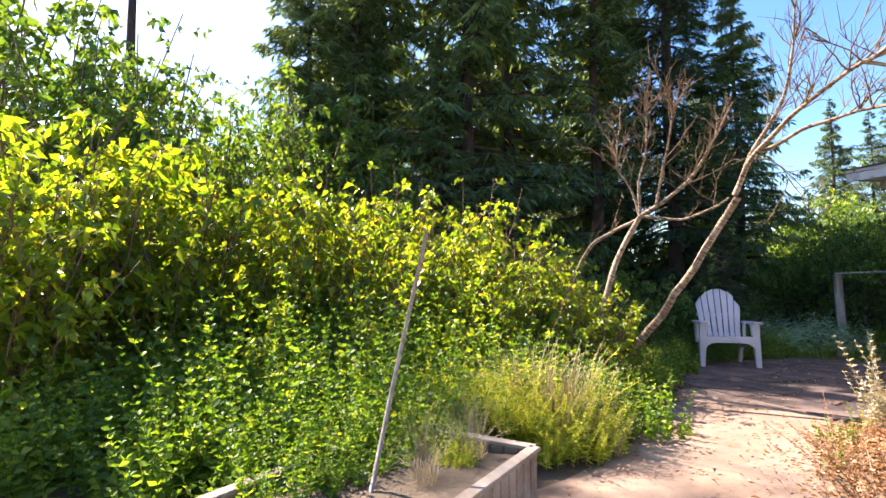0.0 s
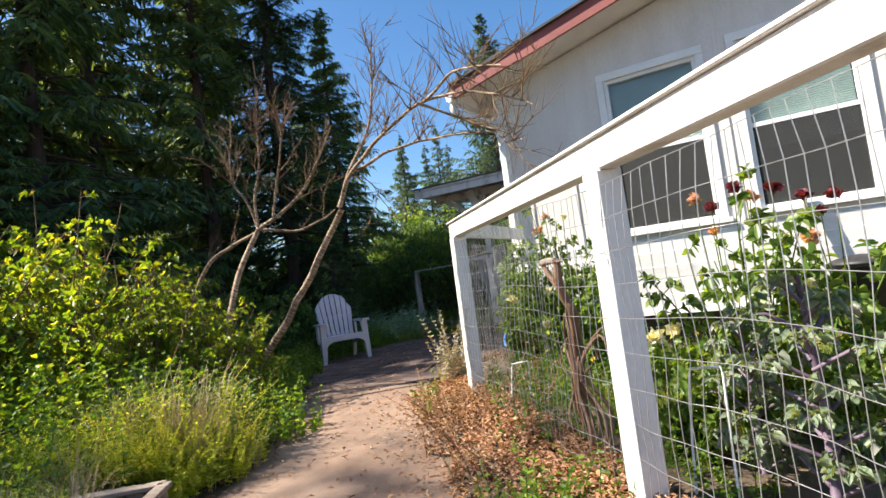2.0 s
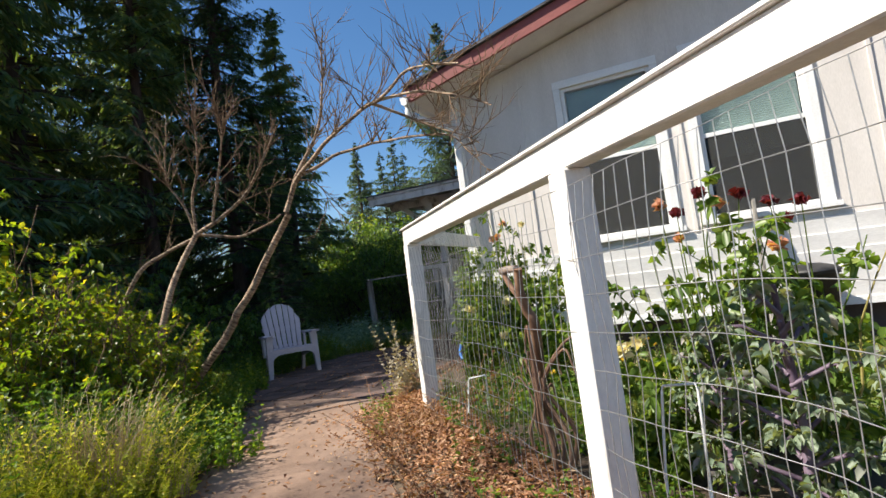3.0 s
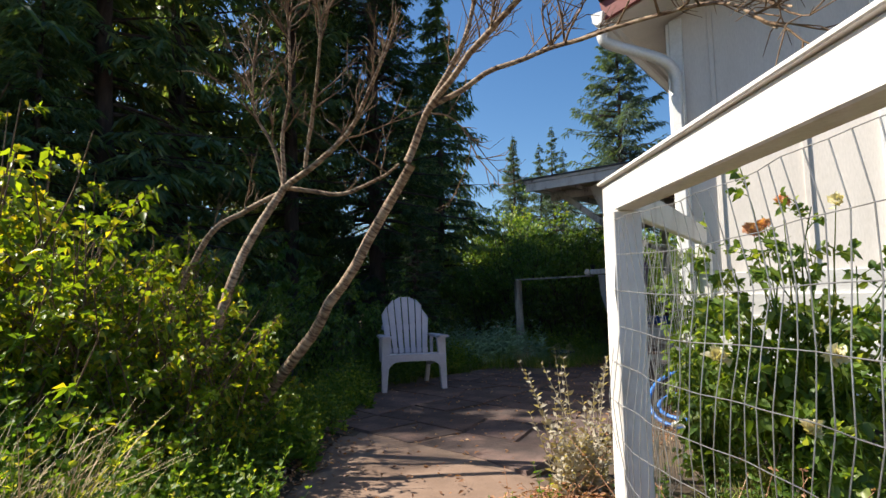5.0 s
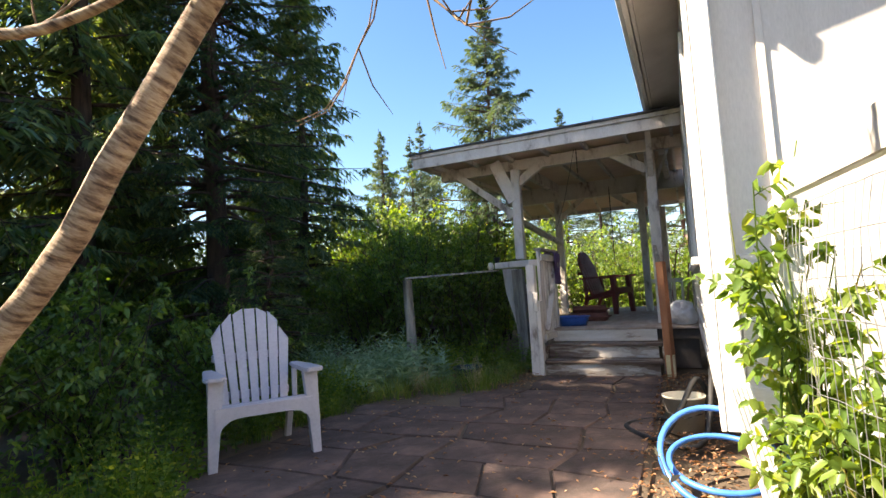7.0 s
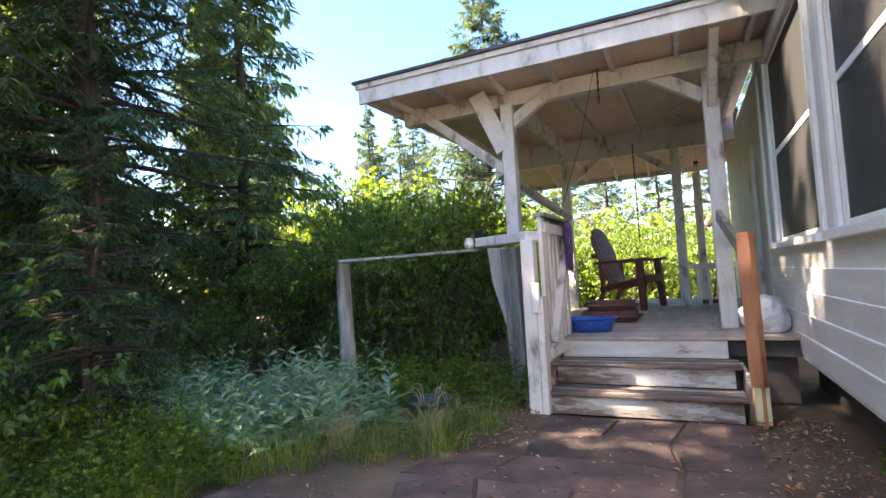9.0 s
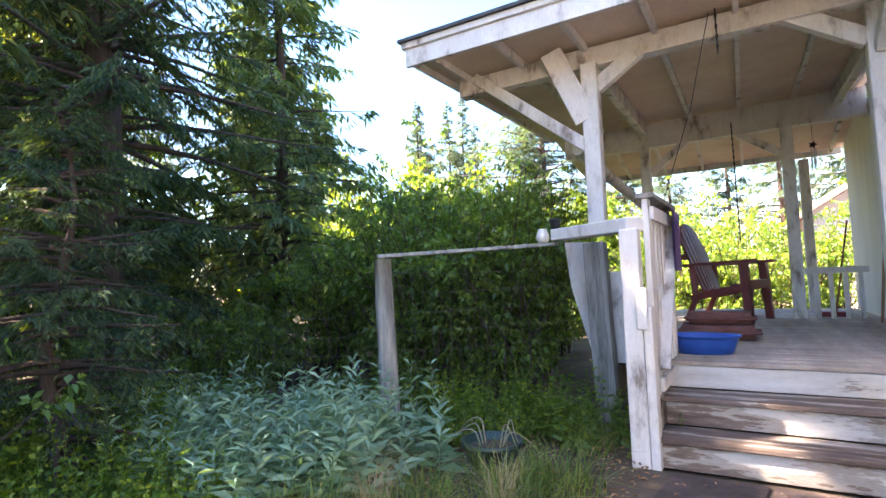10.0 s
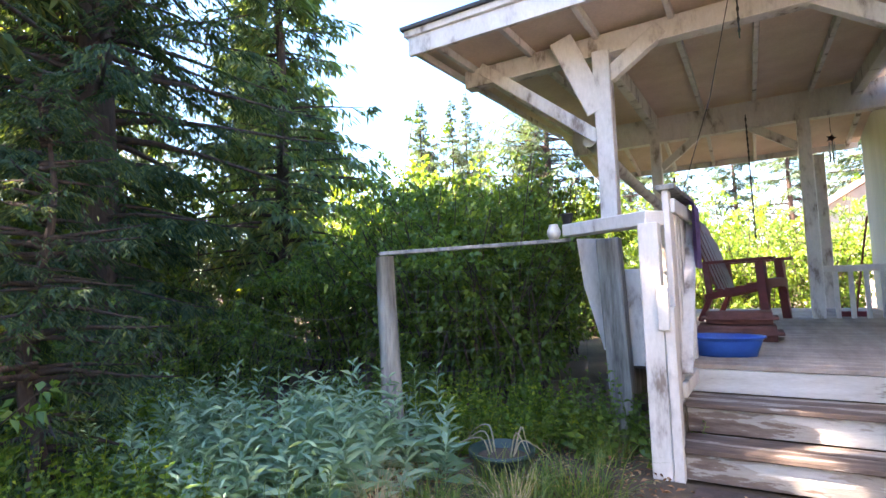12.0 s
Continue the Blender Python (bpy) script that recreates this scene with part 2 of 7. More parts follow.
# darker copy of the shrub leaf, with tree shade put into its colour
M["shade_shrub"] = leaf_mat("shaded_shrub_leaf", (0.05, 0.115, 0.024), (0.12, 0.21, 0.04), 0.42, 0.42, (0.20, 0.28, 0.045))
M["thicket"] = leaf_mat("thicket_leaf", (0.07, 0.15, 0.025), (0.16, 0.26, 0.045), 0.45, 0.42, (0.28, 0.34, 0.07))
M["herb"] = leaf_mat("mint_leaf", (0.062, 0.145, 0.022), (0.155, 0.27, 0.038), 0.52, 0.5, (0.34, 0.39, 0.06))
M["silver"] = leaf_mat("silver_leaf", (0.13, 0.25, 0.18), (0.24, 0.38, 0.28), 0.25, 0.6)
M["rose_leaf"] = leaf_mat("rose_leaf", (0.075, 0.15, 0.03), (0.19, 0.29, 0.06), 0.5, 0.4, (0.30, 0.36, 0.11))
M["kale"] = leaf_mat("kale_leaf", (0.13, 0.19, 0.12), (0.26, 0.32, 0.22), 0.35, 0.5, (0.27, 0.24, 0.26))
M["needle"] = leaf_mat("fir_needles", (0.065, 0.125, 0.07), (0.14, 0.215, 0.10), 0.42, 0.45, (0.25, 0.27, 0.09))
# dark copy of the fir needles; the near firs' shade is in the colour
M["shaded_needle"] = leaf_mat("shaded_fir_needles", (0.018, 0.048, 0.024), (0.045, 0.085, 0.034), 0.34, 0.85, (0.12, 0.15, 0.04))
# bluer needle copy for the distant firs, haze put into the colour
M["far_needle"] = leaf_mat("hazed_far_fir_needles", (0.045, 0.085, 0.065), (0.085, 0.135, 0.10), 0.35, 0.6)
M["grass"] = leaf_mat("grass_blade", (0.06, 0.13, 0.025), (0.17, 0.25, 0.05), 0.4, 0.5, (0.38, 0.33, 0.13))
M["lawn"] = leaf_mat("lawn_blade", (0.11, 0.17, 0.035), (0.25, 0.31, 0.07), 0.45, 0.55, (0.45, 0.40, 0.17))
M["weed"] = leaf_mat("yellow_green_weed", (0.25, 0.34, 0.04), (0.48, 0.54, 0.09), 0.58, 0.55, (0.66, 0.60, 0.28))
M["dry_leaf"] = leaf_mat("dry_pale_leaf", (0.29, 0.25, 0.20), (0.48, 0.43, 0.36), 0.3, 0.8)
M["petal_white"] = leaf_mat("white_petal", (0.70, 0.66, 0.50), (0.80, 0.76, 0.62), 0.3, 0.5)
M["petal_red"] = leaf_mat("red_petal", (0.10, 0.012, 0.022), (0.24, 0.03, 0.05), 0.2, 0.6)
M["petal_pink"] = leaf_mat("pink_petal", (0.55, 0.22, 0.15), (0.70, 0.42, 0.30), 0.3, 0.5)
M["petal_yellow"] = leaf_mat("yellow_petal", (0.75, 0.55, 0.05), (0.80, 0.62, 0.08), 0.3, 0.5)


def glass_mat():
    m, n, l = nodes_of("window_glass")
    p = n["Principled BSDF"]
    p.inputs["Base Color"].default_value = (0.9, 0.95, 0.93, 1)
    p.inputs["Roughness"].default_value, p.inputs["Transmission Weight"].default_value, p.inputs["IOR"].default_value = 0.02, 1.0, 1.45
    return m


M["glass"] = glass_mat()


def screen_mat():
    m, n, l = nodes_of("dark_insect_screen")
    p = n["Principled BSDF"]
    p.inputs["Base Color"].default_value, p.inputs["Roughness"].default_value = (0.035, 0.036, 0.035, 1), 0.7
    t, s = n.new("ShaderNodeBsdfTransparent"), n.new("ShaderNodeMixShader")
    s.inputs[0].default_value = 0.4
    l.new(p.outputs[0], s.inputs[1])
    l.new(t.outputs[0], s.inputs[2])
    l.new(s.outputs[0], n["Material Output"].inputs["Surface"])
    return m


M["screen"] = screen_mat()

# ---- mesh helpers ----
def obj(name, bm, material, parent=None, label=""):
    me = bpy.data.meshes.new(name)
    bm.to_mesh(me)
    bm.free()
    me.materials.append(material)
    ob = new(name, me)
    if parent is not None:
        ob.parent = parent
    if label:
        ob["label"] = label
    return ob


def part(name, bm, material, parent, label=""):
    return obj(name, bm, material, parent, label)


def empty(name, m=None):
    ob = new(name)
    ob.empty_display_size = 0.1
    if m is not None:
        ob.matrix_basis = m
    return ob


def bm_box(x0, y0, z0, x1, y1, z1, bevel=0.006, bm=None):
    bm = bm or bmesh.new()
    r = bmesh.ops.create_cube(bm, size=1)
    vs = r["verts"]
    for v in vs:
        v.co = Vector(((x0 + x1) / 2 + v.co.x * (x1 - x0), (y0 + y1) / 2 + v.co.y * (y1 - y0), (z0 + z1) / 2 + v.co.z * (z1 - z0)))
    if bevel:
        es = list({e for v in vs for e in v.link_edges})
        bmesh.ops.bevel(bm, geom=es, offset=bevel, segments=1, affect="EDGES")
    return bm


def bm_beam(a, b, w, h, bevel=0.006, up=(0, 0, 1), bm=None, taper=1.0):
    """A squared timber from a to b, w across and h deep."""
    a, b = Vector(a), Vector(b)
    d = b - a
    bm = bm or bmesh.new()
    x = d.cross(Vector(up)).normalized()
    y = x.cross(d).normalized()
    vs = []
    for p, k in ((a, 1.0), (b, taper)):
        vs.append([bm.verts.new(p + x * (sx * w / 2 * k) + y * (sy * h / 2 * k)) for sx, sy in ((-1, -1), (1, -1), (1, 1), (-1, 1))])
    lo, hi = vs
    fs = [bm.faces.new(lo[::-1]), bm.faces.new(hi)]
    for i in range(4):
        fs.append(bm.faces.new((lo[i], lo[(i + 1) % 4], hi[(i + 1) % 4], hi[i])))
    bmesh.ops.recalc_face_normals(bm, faces=fs)
    if bevel:
        bmesh.ops.bevel(bm, geom=list({e for f in fs for e in f.edges}), offset=bevel, segments=1, affect="EDGES")
    return bm


def bm_tube(points, radii, sides=8, bm=None, cap=True):
    bm = bm or bmesh.new()
    pts = [Vector(p) for p in points]
    rs = radii if isinstance(radii, (list, tuple)) else [radii] * len(pts)
    rings, ref = [], Vector((0.31, 0.17, 0.93)).normalized()
    for i, p in enumerate(pts):
        d = (pts[min(i + 1, len(pts) - 1)] - pts[max(i - 1, 0)]).normalized()
        if abs(d.dot(ref)) > 0.95:
            ref = Vector((0.9, 0.3, 0.1)).normalized()
        x = d.cross(ref).normalized()
        y = d.cross(x)
        rings.append([bm.verts.new(p + (x * math.cos(2 * math.pi * k / sides) + y * math.sin(2 * math.pi * k / sides)) * rs[i]) for k in range(sides)])
    for a, b in zip(rings, rings[1:]):
        for k in range(sides):
            f = bm.faces.new((a[k], a[(k + 1) % sides], b[(k + 1) % sides], b[k]))
            f.smooth = True
    if cap and sides > 2:
        bm.faces.new(rings[0])
        bm.faces.new(rings[-1][::-1])
    return bm


def bm_lathe(profile, sides=24, bm=None, center=(0, 0, 0)):
    bm = bm or bmesh.new()
    c = Vector(center)
    rings = [[bm.verts.new(c + Vector((r * math.cos(2 * math.pi * k / sides), r * math.sin(2 * math.pi * k / sides), z))) for k in range(sides)] for r, z in profile]
    for a, b in zip(rings, rings[1:]):
        for k in range(sides):
            f = bm.faces.new((a[k], a[(k + 1) % sides], b[(k + 1) % sides], b[k]))
            f.smooth = True
    bm.faces.new(rings[0][::-1])
    return bm


def smooth_path(pts, n):
    """Catmull-Rom points through pts, n to a span."""
    p = [Vector(q) for q in pts]
    p = [p[0] * 2 - p[1]] + p + [p[-1] * 2 - p[-2]]
    out = []
    for i in range(1, len(p) - 2):
        for k in range(n):
            t = k / n
            out.append(0.5 * ((2 * p[i]) + (p[i + 1] - p[i - 1]) * t + (2 * p[i - 1] - 5 * p[i] + 4 * p[i + 1] - p[i + 2]) * t * t + (3 * p[i] - p[i - 1] - 3 * p[i + 1] + p[i + 2]) * t ** 3))
    out.append(p[-2])
    return out


def raw_mesh(name, verts, faces, material, parent=None, smooth=False):
    me = bpy.data.meshes.new(name)
    verts = np.asarray(verts, dtype=np.float32)
    faces = np.asarray(faces, dtype=np.int32)
    me.vertices.add(len(verts))
    me.vertices.foreach_set("co", verts.ravel())
    k = faces.shape[1]
    me.loops.add(faces.size)
    me.loops.foreach_set("vertex_index", faces.ravel())
    me.polygons.add(len(faces))
    me.polygons.foreach_set("loop_start", np.arange(0, faces.size, k, dtype=np.int32))
    me.update(calc_edges=True)
    me.materials.append(material)
    ob = new(name, me)
    if parent is not None:
        ob.parent = parent
    return ob


def unit(v):
    return v / np.maximum(np.linalg.norm(v, axis=-1, keepdims=True), 1e-9)


def leaves(pos, direction, size, width, rng, fold=0.25, droop=0.3, flat=0.6, fine=False):
    """Folded leaves: three points along the midrib and one to each side. Returns verts and triangles."""
    n = len(pos)
    d = unit(direction + rng.normal(0, 0.15, (n, 3)))
    up = np.tile([0, 0, 1.0], (n, 1)) * flat + rng.normal(0, 0.6, (n, 3))
    side = unit(np.cross(d, up))
    nor = np.cross(side, d)
    s = (size * rng.uniform(0.6, 1.25, (n, 1)))
    w = s * width
    base = pos
    mid = base + d * s * 0.45
    tip = base + d * s - np.array([0, 0, 1.0]) * s * droop
    lft = mid + side * w * 0.5 + nor * w * fold
    rgt = mid - side * w * 0.5 + nor * w * fold
    if fine:
        drop = np.array([0, 0, 1.0]) * s * droop
        a, b = base + d * s * 0.22, base + d * s * 0.72 - drop * 0.5
        ring = [base, a + side * w * 0.42 + nor * w * fold, b + side * w * 0.38 + nor * w * fold * 0.8, tip, b - side * w * 0.38 + nor * w * fold * 0.8, a - side * w * 0.42 + nor * w * fold, base + d * s * 0.47 - drop * 0.2]
        v = np.stack(ring, 1).reshape(-1, 3)
        i = np.arange(n)[:, None] * 7
        return v, np.concatenate([i + [6, k, (k + 1) % 6] for k in range(6)], 0)
    v = np.stack([base, lft, tip, rgt], 1).reshape(-1, 3)
    i = np.arange(n)[:, None] * 4
    f = np.concatenate([i + [0, 2, 1], i + [0, 3, 2]], 0)
    return v, f

# ---- ground, path, patio ----
def ground_sheet():
    bm = bmesh.new()
    xs = [-600, -200, -80, -40, -24] + [-16 + i * 0.5 for i in range(49)] + [14, 24, 40, 80, 200, 600]
    ys = [-600, -200, -80, -40, -20] + [-8 + i * 0.5 for i in range(57)] + [26, 34, 50, 80, 200, 600]
    grid = []
    for x in xs:
        col = []
        for y in ys:
            off = max(0.0, min(1.0, (abs(x + 2 + 0.1 * y) - 3.0) / 3))
            z = -0.02 + off * 0.12 * noise.noise(Vector((x * 0.6, y * 0.6, 3.0)))
            col.append(bm.verts.new((x, y, z)))
        grid.append(col)
    for a, b in zip(grid, grid[1:]):
        for i in range(len(ys) - 1):
            f = bm.faces.new((a[i], b[i], b[i + 1], a[i + 1]))
            f.smooth = True
    return tagged(obj("ground", bm, M["soil"]), "brown forest soil with scattered litter", "ground", kind="structure")


ground_sheet()


def path_strip():
    left = smooth_path([(-0.4, -5.0, 0), (-0.7, -2.0, 0), (-1.3, 0.2, 0), (-2.0, 1.4, 0), (-2.9, 2.6, 0), (-3.6, 3.6, 0)], 8)
    right = smooth_path([(3.2, -5.0, 0), (2.2, -2.0, 0), (0.9, -0.2, 0), (0.1, 0.9, 0), (-0.8, 2.2, 0), (-1.5, 3.6, 0)], 8)
    bm = bmesh.new()
    rows = []
    for a, b in zip(left, right):
        row = []
        for k in range(15):
            p = a.lerp(b, k / 14)
            z = 0.004 + 0.016 * math.sin(math.pi * k / 14) + 0.008 * noise.noise(p * 3)
            if k in (0, 14):
                z = -0.03
            row.append(bm.verts.new((p.x + 0.06 * noise.noise(p * 2.3), p.y, z)))
        rows.append(row)
    for a, b in zip(rows, rows[1:]):
        for k in range(14):
            bm.faces.new((a[k], a[k + 1], b[k + 1], b[k])).smooth = True
    return tagged(obj("path", bm, M["path"]), "trodden sandy garden path with fallen leaves", "path", kind="structure")


path_strip()

# ---- house ----
WA, WB = 5.15, -0.99      # front wall plane (y) and side wall plane (x)
house = tagged(empty("house", pose(WB, WA, 0)), "white lap-sided house with red-brown fascia and dark roof", "house")


def hpart(name, bm, mat, label="", parent=None):
    """A part of the house given in world coordinates."""
    if parent is None:
        bmesh.ops.translate(bm, verts=bm.verts, vec=(-WB, -WA, 0))
        return part(name, bm, M[mat], house, label)
    bmesh.ops.translate(bm, verts=bm.verts, vec=(-WB, -WA, 0))
    return part(name, bm, M[mat], parent, label)


def wall_with_holes(axis, fixed, thick, u0, u1, z0, z1, holes):
    """A wall along x ('y' fixed) or along y ('x' fixed) with rectangular openings cut through."""
    us = sorted({u0, u1, *[h[0] for h in holes], *[h[1] for h in holes]})
    bm = bmesh.new()
    for a, b in zip(us, us[1:]):
        zs = [(z0, z1)]
        for h in holes:
            if h[0] <= a and b <= h[1]:
                zs = [(p, q) for lo, hi in zs for p, q in ((lo, h[2]), (h[3], hi)) if q > p]
        for p, q in zs:
            if axis == "y":
                bm_box(a, fixed, p, b, fixed + thick, q, 0, bm)
            else:
                bm_box(fixed, a, p, fixed + thick, b, q, 0, bm)
    bmesh.ops.remove_doubles(bm, verts=bm.verts, dist=0.0005)
    return bm


A_WIN = [(0.52, 1.60, 1.43, 3.42), (2.02, 3.10, 1.46, 3.45), (4.6, 5.7, 1.43, 3.42)]
B_WIN = [(8.48, 10.2, 1.36, 3.10), (6.5, 8.04, 1.36, 3.10)]
wall_a = hpart("wall", wall_with_holes("y", WA, 0.16, WB + 0.16, 8.0, 0.38, 3.70, A_WIN), "upper_wall", "white-painted front wall")
wall_b = hpart("wall", wall_with_holes("x", WB, 0.16, WA, 10.8, 0.38, 3.66, B_WIN), "upper_wall", "white-painted side wall in tree shade")
hpart("wall", bm_box(8.0, WA, 0.38, 8.16, 16, 3.7, 0), "upper_wall")
hpart("wall", bm_box(WB + 0.16, 10.64, 0.38, 1.2, 10.8, 3.66, 0), "upper_wall")
hpart("wall", bm_box(1.2, 10.64, 0.38, 1.36, 16, 3.66, 0), "upper_wall")
hpart("foundation", bm_box(WB + 0.25, WA + 0.25, -0.1, 7.9, 10.5, 0.38, 0), "foundation", "foundation block, coloured dark for shade")
# near-black floor and backing added inside so the panes look dark
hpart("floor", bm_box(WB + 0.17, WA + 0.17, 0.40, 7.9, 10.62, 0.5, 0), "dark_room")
hpart("dark_room_backing", bm_box(WB + 0.17, 7.7, 0.5, 7.9, 7.8, 3.6, 0), "dark_room")
# gable above the front wall, rising with the rake
RAKE = 0.245


def gable():
    bm = bmesh.new()
    pts = [(WB, 3.66), (8.0, 3.66), (8.0, 3.66 + RAKE * 2.2), (5.0, 3.67 + RAKE * 5.95), (WB, 3.68)]
    lo = [bm.verts.new((x, WA + 0.004, z)) for x, z in pts]
    hi = [bm.verts.new((x, WA + 0.15, z)) for x, z in pts]
    bm.faces.new(lo)
    bm.faces.new(hi[::-1])
    for i in range(5):
        bm.faces.new((lo[i], hi[i], hi[(i + 1) % 5], lo[(i + 1) % 5]))
    bmesh.ops.recalc_face_normals(bm, faces=bm.faces)
    return bm


hpart("gable", gable(), "upper_wall", "beige board gable under the eave")
EX, EZ = -1.37, 3.60      # lower eave edge of the house roof


def roof_slab(lift, thick, x0, x1, y0, y1):
    bm = bmesh.new()
    z0, z1 = EZ + RAKE * (x0 - EX) + lift, EZ + RAKE * (x1 - EX) + lift
    vs = [bm.verts.new(p) for p in ((x0, y0, z0), (x1, y0, z1), (x1, y1, z1), (x0, y1, z0), (x0, y0, z0 + thick), (x1, y0, z1 + thick), (x1, y1, z1 + thick), (x0, y1, z0 + thick))]
    for f in ((0, 3, 2, 1), (4, 5, 6, 7), (0, 1, 5, 4), (1, 2, 6, 5), (2, 3, 7, 6), (3, 0, 4, 7)):
        bm.faces.new([vs[i] for i in f])
    return bm


hpart("soffit", roof_slab(0.0, 0.03, EX + 0.03, 5.0, 4.64, 12.0), "upper_wall", "beige soffit boards")
hpart("roof", roof_slab(0.20, 0.03, EX - 0.05, 5.0, 4.55, 12.05), "shingle", "dark shingle roof")
hpart("roof", bm_beam((5.0, 8.3, EZ + RAKE * 6.32 + 0.1), (11.0, 8.3, EZ + RAKE * 1.0), 7.5, 0.06, 0), "shingle")
hpart("fascia", bm_beam((EX + 0.96, 4.615, EZ + RAKE * 0.96 + 0.09), (5.0, 4.615, EZ + RAKE * 6.37 + 0.09), 0.04, 0.20, 0.004), "fascia", "faded red-brown rake board")
hpart("fascia", bm_beam((EX - 0.03, 4.605, EZ + 0.09), (EX + 0.96, 4.605, EZ + RAKE * 0.99 + 0.08), 0.04, 0.18, 0.004), "fascia", "faded red-brown rake board end")
hpart("fascia", bm_box(EX, 4.64, EZ - 0.06, EX + 0.03, 12.0, EZ + 0.19, 0.004), "upper_wall", "pale eave fascia")


def gutter():
    bm = bmesh.new()
    prof = [(-0.005, 0.07), (-0.02, -0.03), (-0.06, -0.05), (-0.10, -0.02), (-0.115, 0.07), (-0.105, 0.07), (-0.09, -0.01), (-0.06, -0.04), (-0.03, -0.02), (-0.015, 0.07)]
    for i in range(len(prof) - 1):
        (a, b), (c, d) = prof[i], prof[i + 1]
        bm.faces.new([bm.verts.new(p) for p in ((EX + a, 4.54, EZ + b), (EX + a, 12.0, EZ + b), (EX + c, 12.0, EZ + d), (EX + c, 4.54, EZ + d))])
    bm.faces.new([bm.verts.new((EX + a, 4.54, EZ + b)) for a, b in prof[:5]])
    return bm


hpart("gutter", gutter(), "frame_white", "white metal rain gutter")
# downspout: elbow under the gutter, straight run at the corner, fluted foot
ds = smooth_path([(EX - 0.06, 4.68, EZ - 0.02), (EX - 0.04, 4.70, EZ - 0.16), (-1.02, 4.92, EZ - 0.36), (-0.93, 5.03, EZ - 0.5), (-0.93, 5.05, 2.9)], 5)
bmd = bm_tube(ds, 0.05, 4)
hpart("downspout", bm_beam((-0.93, 5.05, 2.92), (-0.93, 5.05, 0.62), 0.085, 0.075, 0.008, (0, 1, 0)), "frame_white", "white downspout at the house corner")
hpart("downspout_elbow", bmd, "frame_white")


def fluted(a, b, w):
    bm = bm_beam(a, b, w, 0.07, 0.01, (0, 1, 0.2))
    for k in range(5):
        o = Vector(((k - 2) * w * 0.19, -0.04, 0))
        bm_beam(Vector(a) + o, Vector(b) + o, w * 0.09, 0.02, 0, (0, 1, 0.2), bm)
    return bm


hpart("downspout_foot", fluted((-0.93, 5.0, 0.64), (-0.80, 4.90, 0.02), 0.11), "frame_white", "ribbed downspout foot")
# lap siding, board by board
for k in range(5):
    z0 = 0.42 + k * 0.178
    for wl, bm in ((wall_a, bm_beam((WB + 0.12, WA - 0.014, z0 + 0.09), (8.0, WA - 0.014, z0 + 0.09), 0.018, 0.185, 0.003, (0, -0.09, 1))), (wall_b, bm_beam((WB - 0.014, WA + 0.12, z0 + 0.09), (WB - 0.014, 10.66, z0 + 0.09), 0.018, 0.185, 0.003, (-0.09, 0, 1)))):
        hpart("siding_board", bm, "siding", parent=wl)
for k in range(9):
    x0 = WB + 0.32 + k * 0.62
    if not any(a - 0.12 < x0 < b + 0.12 for a, b, lo, hi in A_WIN):
        hpart("batten", bm_box(x0, WA - 0.018, 1.34, x0 + 0.04, WA - 0.001, 3.66, 0.003), "upper_wall", parent=wall_a)
# corner boards
hpart("corner_board", bm_box(WB + 0.001, WA - 0.03, 0.36, WB + 0.11, WA - 0.002, 3.66, 0.004), "frame_white", "white corner board")
hpart("corner_board", bm_box(WB - 0.028, WA - 0.033, 0.36, WB - 0.002, WA + 0.11, 3.64, 0.004), "frame_white", "white corner board")
hpart("corner_board", bm_box(WB - 0.028, 10.68, 0.36, WB - 0.002, 10.81, 3.6, 0.004), "frame_white")
hpart("skirt_board", bm_box(WB + 0.12, WA - 0.03, 0.36, 8.0, WA - 0.002, 0.44, 0.003), "frame_white")


